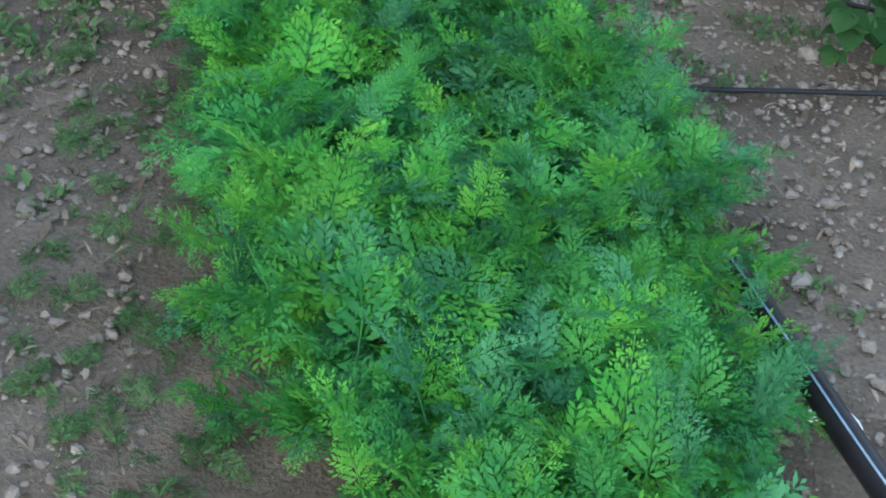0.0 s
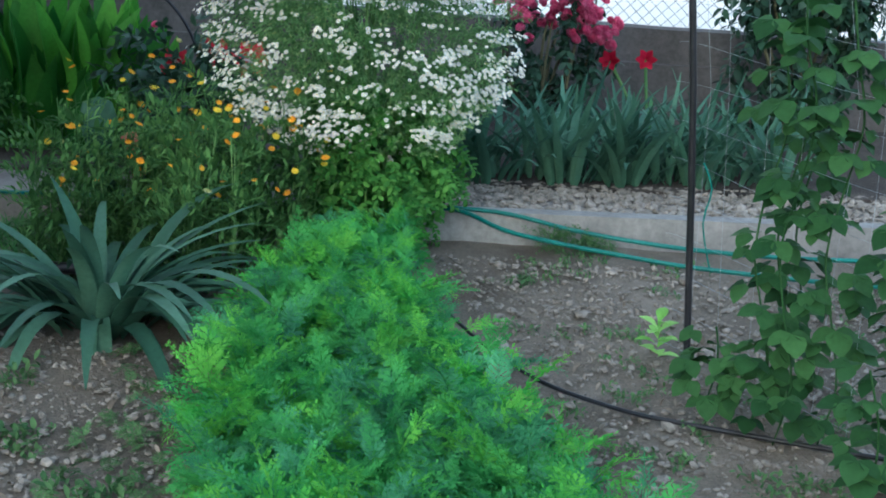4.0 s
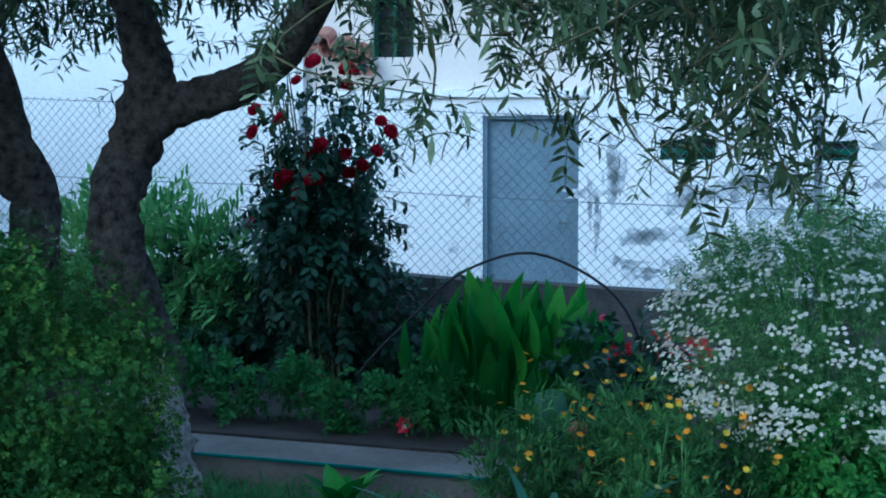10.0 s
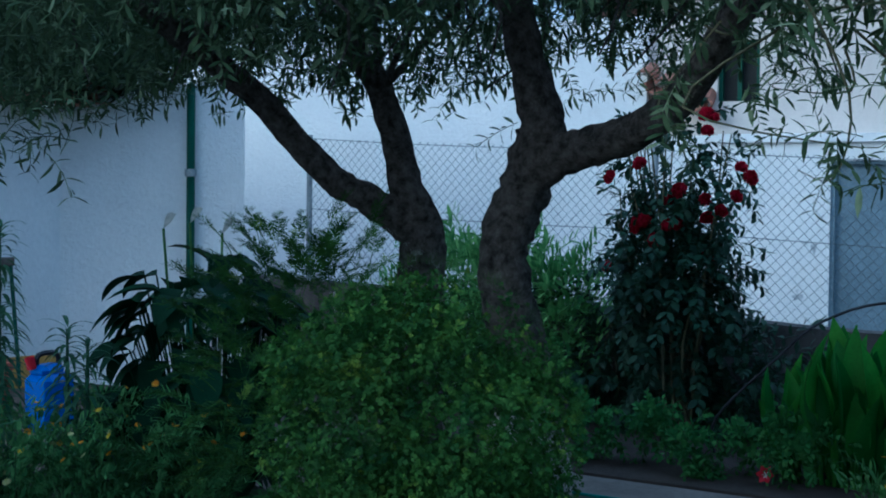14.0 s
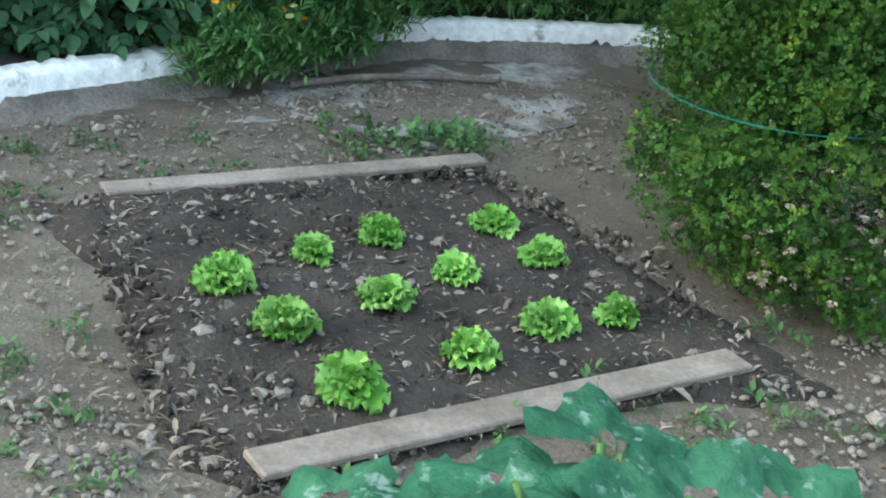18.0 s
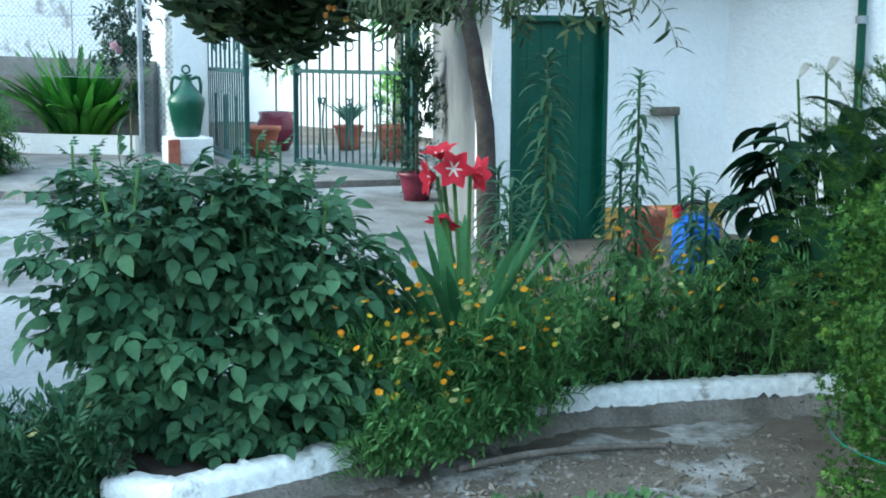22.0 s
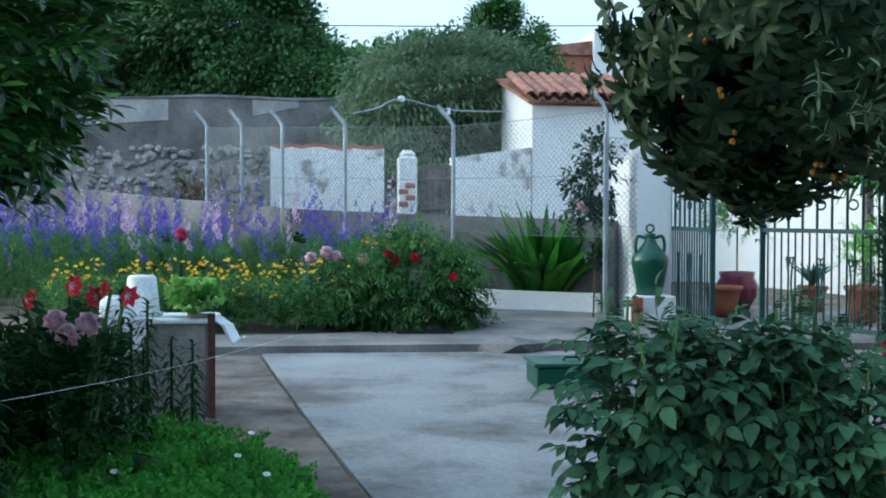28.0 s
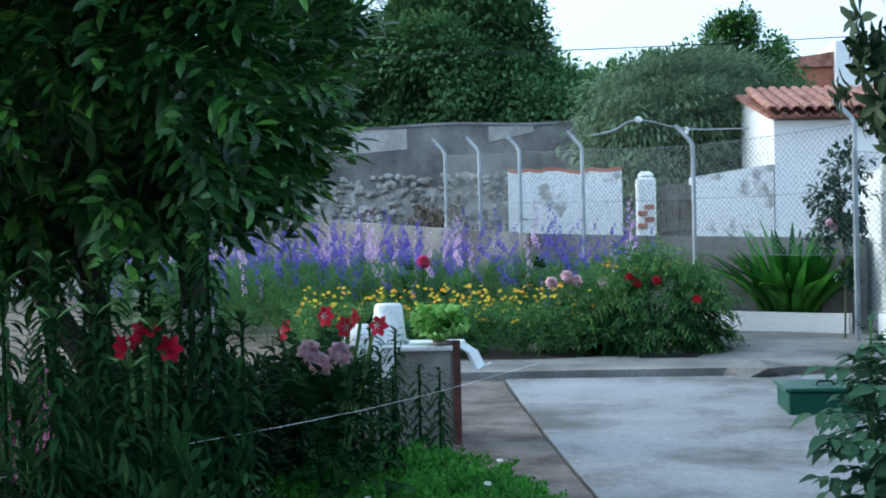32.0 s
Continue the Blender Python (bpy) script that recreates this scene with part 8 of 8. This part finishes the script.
# potted plants behind the gate
def pot(x, y, z, r, h, mat, label, name="terracotta_pot", belly=0.0):
    p = thing(name, label, "pot", (x, y, z), "pots in the yard")
    prof = [(0, z), (r * 0.7, z), (r * (0.85 + belly), z + h * 0.5), (r, z + h * 0.85), (r * 1.1, z + h * 0.88), (r * 1.1, z + h), (r * 0.95, z + h), (r * 0.9, z + h * 0.9), (0, z + h * 0.9)]
    if belly:
        prof = [(0, z), (r * 0.55, z), (r * 0.95, z + h * 0.4), (r, z + h * 0.65), (r * 0.8, z + h * 0.85), (r * 0.85, z + h), (r * 0.7, z + h), (r * 0.65, z + h * 0.9), (0, z + h * 0.88)]
    part("pot", [lathe(prof, (x, y, 0), 20)], mat, p, even=True)
    return p


def potted(p, x, y, z, n, radii, tpl, size, mat):
    q, w = crown(n, (x, y, z), radii, 10, 0.4, 0.7)
    part("foliage", [place(tpl, q, unit(w + (0, 0, 0.6)), (0, 0, 1.0), rng.uniform(*size, len(q)))], M[mat], p)
    part("stem", [tube([(x, y, z - radii[2] - 0.15), (x, y, z)], 0.012, 5)], M["twig"], p)


pot(-16.35, 4.55, 0.24, 0.22, 0.36, M["terracotta"], "square-sided terracotta pot beside the urn")
pp = pot(-17.1, 4.95, 0.24, 0.27, 0.5, M["burgundy"], "dark red glazed urn with a small shrub", "glazed_urn", 0.1)
potted(pp, -17.1, 4.95, 1.3, 110, (0.3, 0.3, 0.4), LEAFY, (0.14, 0.2), "marigold_leaf")
pp = pot(-17.0, 5.9, 0.24, 0.18, 0.32, M["terracotta"], "terracotta pot with a spiky succulent")
for k in range(16):
    a = k * 2.4
    part("leaf", [place(blade(5, 0.16, 0.3, 0.5, 0.3), (-17.0, 5.9, 0.55), (np.cos(a), np.sin(a), 1.2), (0, 0, 1.0), 0.45)], M["iris"], pp)
pp = pot(-15.2, 5.85, 0.24, 0.2, 0.42, M["terracotta"], "terracotta pot with yellow-green foliage")
potted(pp, -15.2, 5.85, 0.95, 70, (0.2, 0.2, 0.3), LEAFY, (0.16, 0.24), "lettuce")
pp = pot(-12.1, 4.93, 0.1, 0.17, 0.28, M["burgundy"], "dark red pot with a leafy shrub by the wall")
potted(pp, -12.1, 4.93, 0.93, 170, (0.26, 0.26, 0.5), LEAFY, (0.16, 0.24), "rose_leaf")
palm_trunk = thing("yucca_plant", "slim trunk with strap leaves behind the gate", "yucca", (-16.2, 6.3, 0.24))
part("trunk", [tube([(-16.2, 6.3, 0.2), (-16.2, 6.3, 1.9)], 0.06, 8, 0, 0.05)], M["bark_grey"], palm_trunk)
part("foliage", [place(LANCE, np.tile((-16.2, 6.3, 1.9), (30, 1)), np.c_[rng.normal(0, 1, (30, 2)), rng.uniform(-0.2, 1, 30)], (0, 0, 1.0), 0.6)], M["canna"], palm_trunk)


# trees behind
def far_tree(name, label, base, centre, radii, n, tpl, size, mat, clumps=60, loose=0.24, trunk=0.25):
    t = thing(name, label, "tree", base)
    part("trunk", [tube([base, ((base[0] + centre[0]) / 2, (base[1] + centre[1]) / 2, (base[2] + centre[2]) / 2), centre], [trunk, trunk * 0.8, trunk * 0.4], 8, 0, 0.08, 3)], M["bark"], t, even=True)
    p, w = crown(n, centre, radii, clumps, loose, 0.8)
    for k in range(7):
        e = np.array(centre) + turned(1)[0] * np.array(radii) * 0.7
        part("limb", [tube([np.array(base) * 0.3 + np.array(centre) * 0.7, e], [trunk * 0.4, trunk * 0.15], 5)], M["bark"], t)
    part("crown", [place(tpl, p, unit(w + (0.2, 0, 0)), (0, 0, 1.0), rng.uniform(*size, len(p)))], M[mat], t)
    return t


def tuft(n, leaf, width):
    """A light bunch of single-faced leaves for distant crowns."""
    d = tri[0] * (1, width / 0.6, 1)
    q = turned(n) * rng.uniform(0.2, 0.8, (n, 1)) ** 0.6
    return place((d, tri[1]), q, unit(q + turned(n, 0.6)), (0, 0.2, 1.0), leaf * rng.uniform(0.7, 1.3, n))[:2]


TUFT, THIN = tuft(26, 0.34, 0.6), tuft(26, 0.42, 0.22)
far_tree("broadleaf_tree", "large leafy green tree beyond the wall", (-46, -3.9, 0.3), (-46, -3.9, 7.2), (3.2, 3.2, 3.2), 3600, TUFT, (0.4, 0.7), "far_green", 110)
far_tree("broadleaf_tree", "leafy green tree beyond the wall", (-45, -1.4, 0.3), (-45, -1.4, 5.6), (2.2, 1.7, 1.8), 1300, TUFT, (0.4, 0.65), "far_green", 50)
far_tree("broadleaf_tree", "tall leafy green tree beyond the wall", (-47, -9.5, 0.3), (-47, -9.5, 6.8), (3.2, 3.0, 3.4), 2400, TUFT, (0.4, 0.7), "far_green", 80)
far_tree("broadleaf_tree", "dense tree behind the field", (-44, -16, 0.3), (-44, -16, 6.5), (3.5, 4.0, 3.5), 2000, TUFT, (0.45, 0.75), "far_green", 70)
far_tree("olive_tree", "grey-green olive tree over the old wall", (-27.5, 1.9, 0.3), (-27.5, 1.9, 3.3), (1.4, 1.75, 1.45), 2600, THIN, (0.28, 0.5), "far_olive", 110, 0.22)
far_tree("olive_tree", "grey-green olive tree over the old wall", (-29, 3.0, 0.3), (-29, 3.0, 4.0), (1.2, 1.3, 1.0), 1200, THIN, (0.28, 0.5), "far_olive", 70, 0.22)
for x, y, z, r in ((-56, 1.2, 6.2, 2.0), (-58, 3.6, 6.8, 1.9), (-57, -0.8, 6.0, 1.8), (-60, 6.0, 7.4, 2.0), (-62, 9.0, 7.6, 1.8)):
    far_tree("hillside_tree", "dark green tree on the skyline", (x, y, 0.3), (x, y, z), (r, r, r * 1.05), 420, TUFT, (0.45, 0.8), "far_green", 30)
far_tree("conifer_tree", "dark airy conifer on the skyline", (-60, 7.2, 0.3), (-60, 7.2, 9.2), (1.2, 1.5, 1.7), 300, TUFT, (0.35, 0.6), "citrus", 30)
pal = thing("palm_tree", "palm tree on the skyline", "tree", (-60, 0.2, 0.3))
part("trunk", [tube([(-60, 0.2, 0.3), (-60, 0.2, 7.9)], 0.25, 8, 0, 0.1)], M["bark"], pal)
part("fronds", [place(blade(6, 0.16, 1.6, 0.3, 0.4), np.tile((-60, 0.2, 7.9), (40, 1)), np.c_[rng.normal(0, 1, (40, 2)), rng.uniform(-0.1, 1.3, 40)], (0, 0, 1.0), rng.uniform(1.2, 1.8, 40))], M["citrus"], pal)
p1, w1 = crown(160, (-28.8, -2.9, 1.3), (0.4, 1.0, 0.7), 25, 0.3, 0.8, 0.3)
bs = thing("dry_shrub", "brownish shrub against the old wall", "shrub", (-28.8, -2.9, 0.3))
part("foliage", [place(LEAFY, p1, unit(w1), (0, 0, 1.0), rng.uniform(0.3, 0.5, len(p1)))], M["dry"], bs)
ov = thing("overhead_cable", "dark cable crossing above the yard", "cable", (-9.0, -3.5, 2.9))
part("cable", [tube([(-9.2, -4.5, 2.84), (-10.0, -0.5, 2.82), (-12, 5.5, 3.2)], 0.004, 5, steps=6)], M["black"], ov)
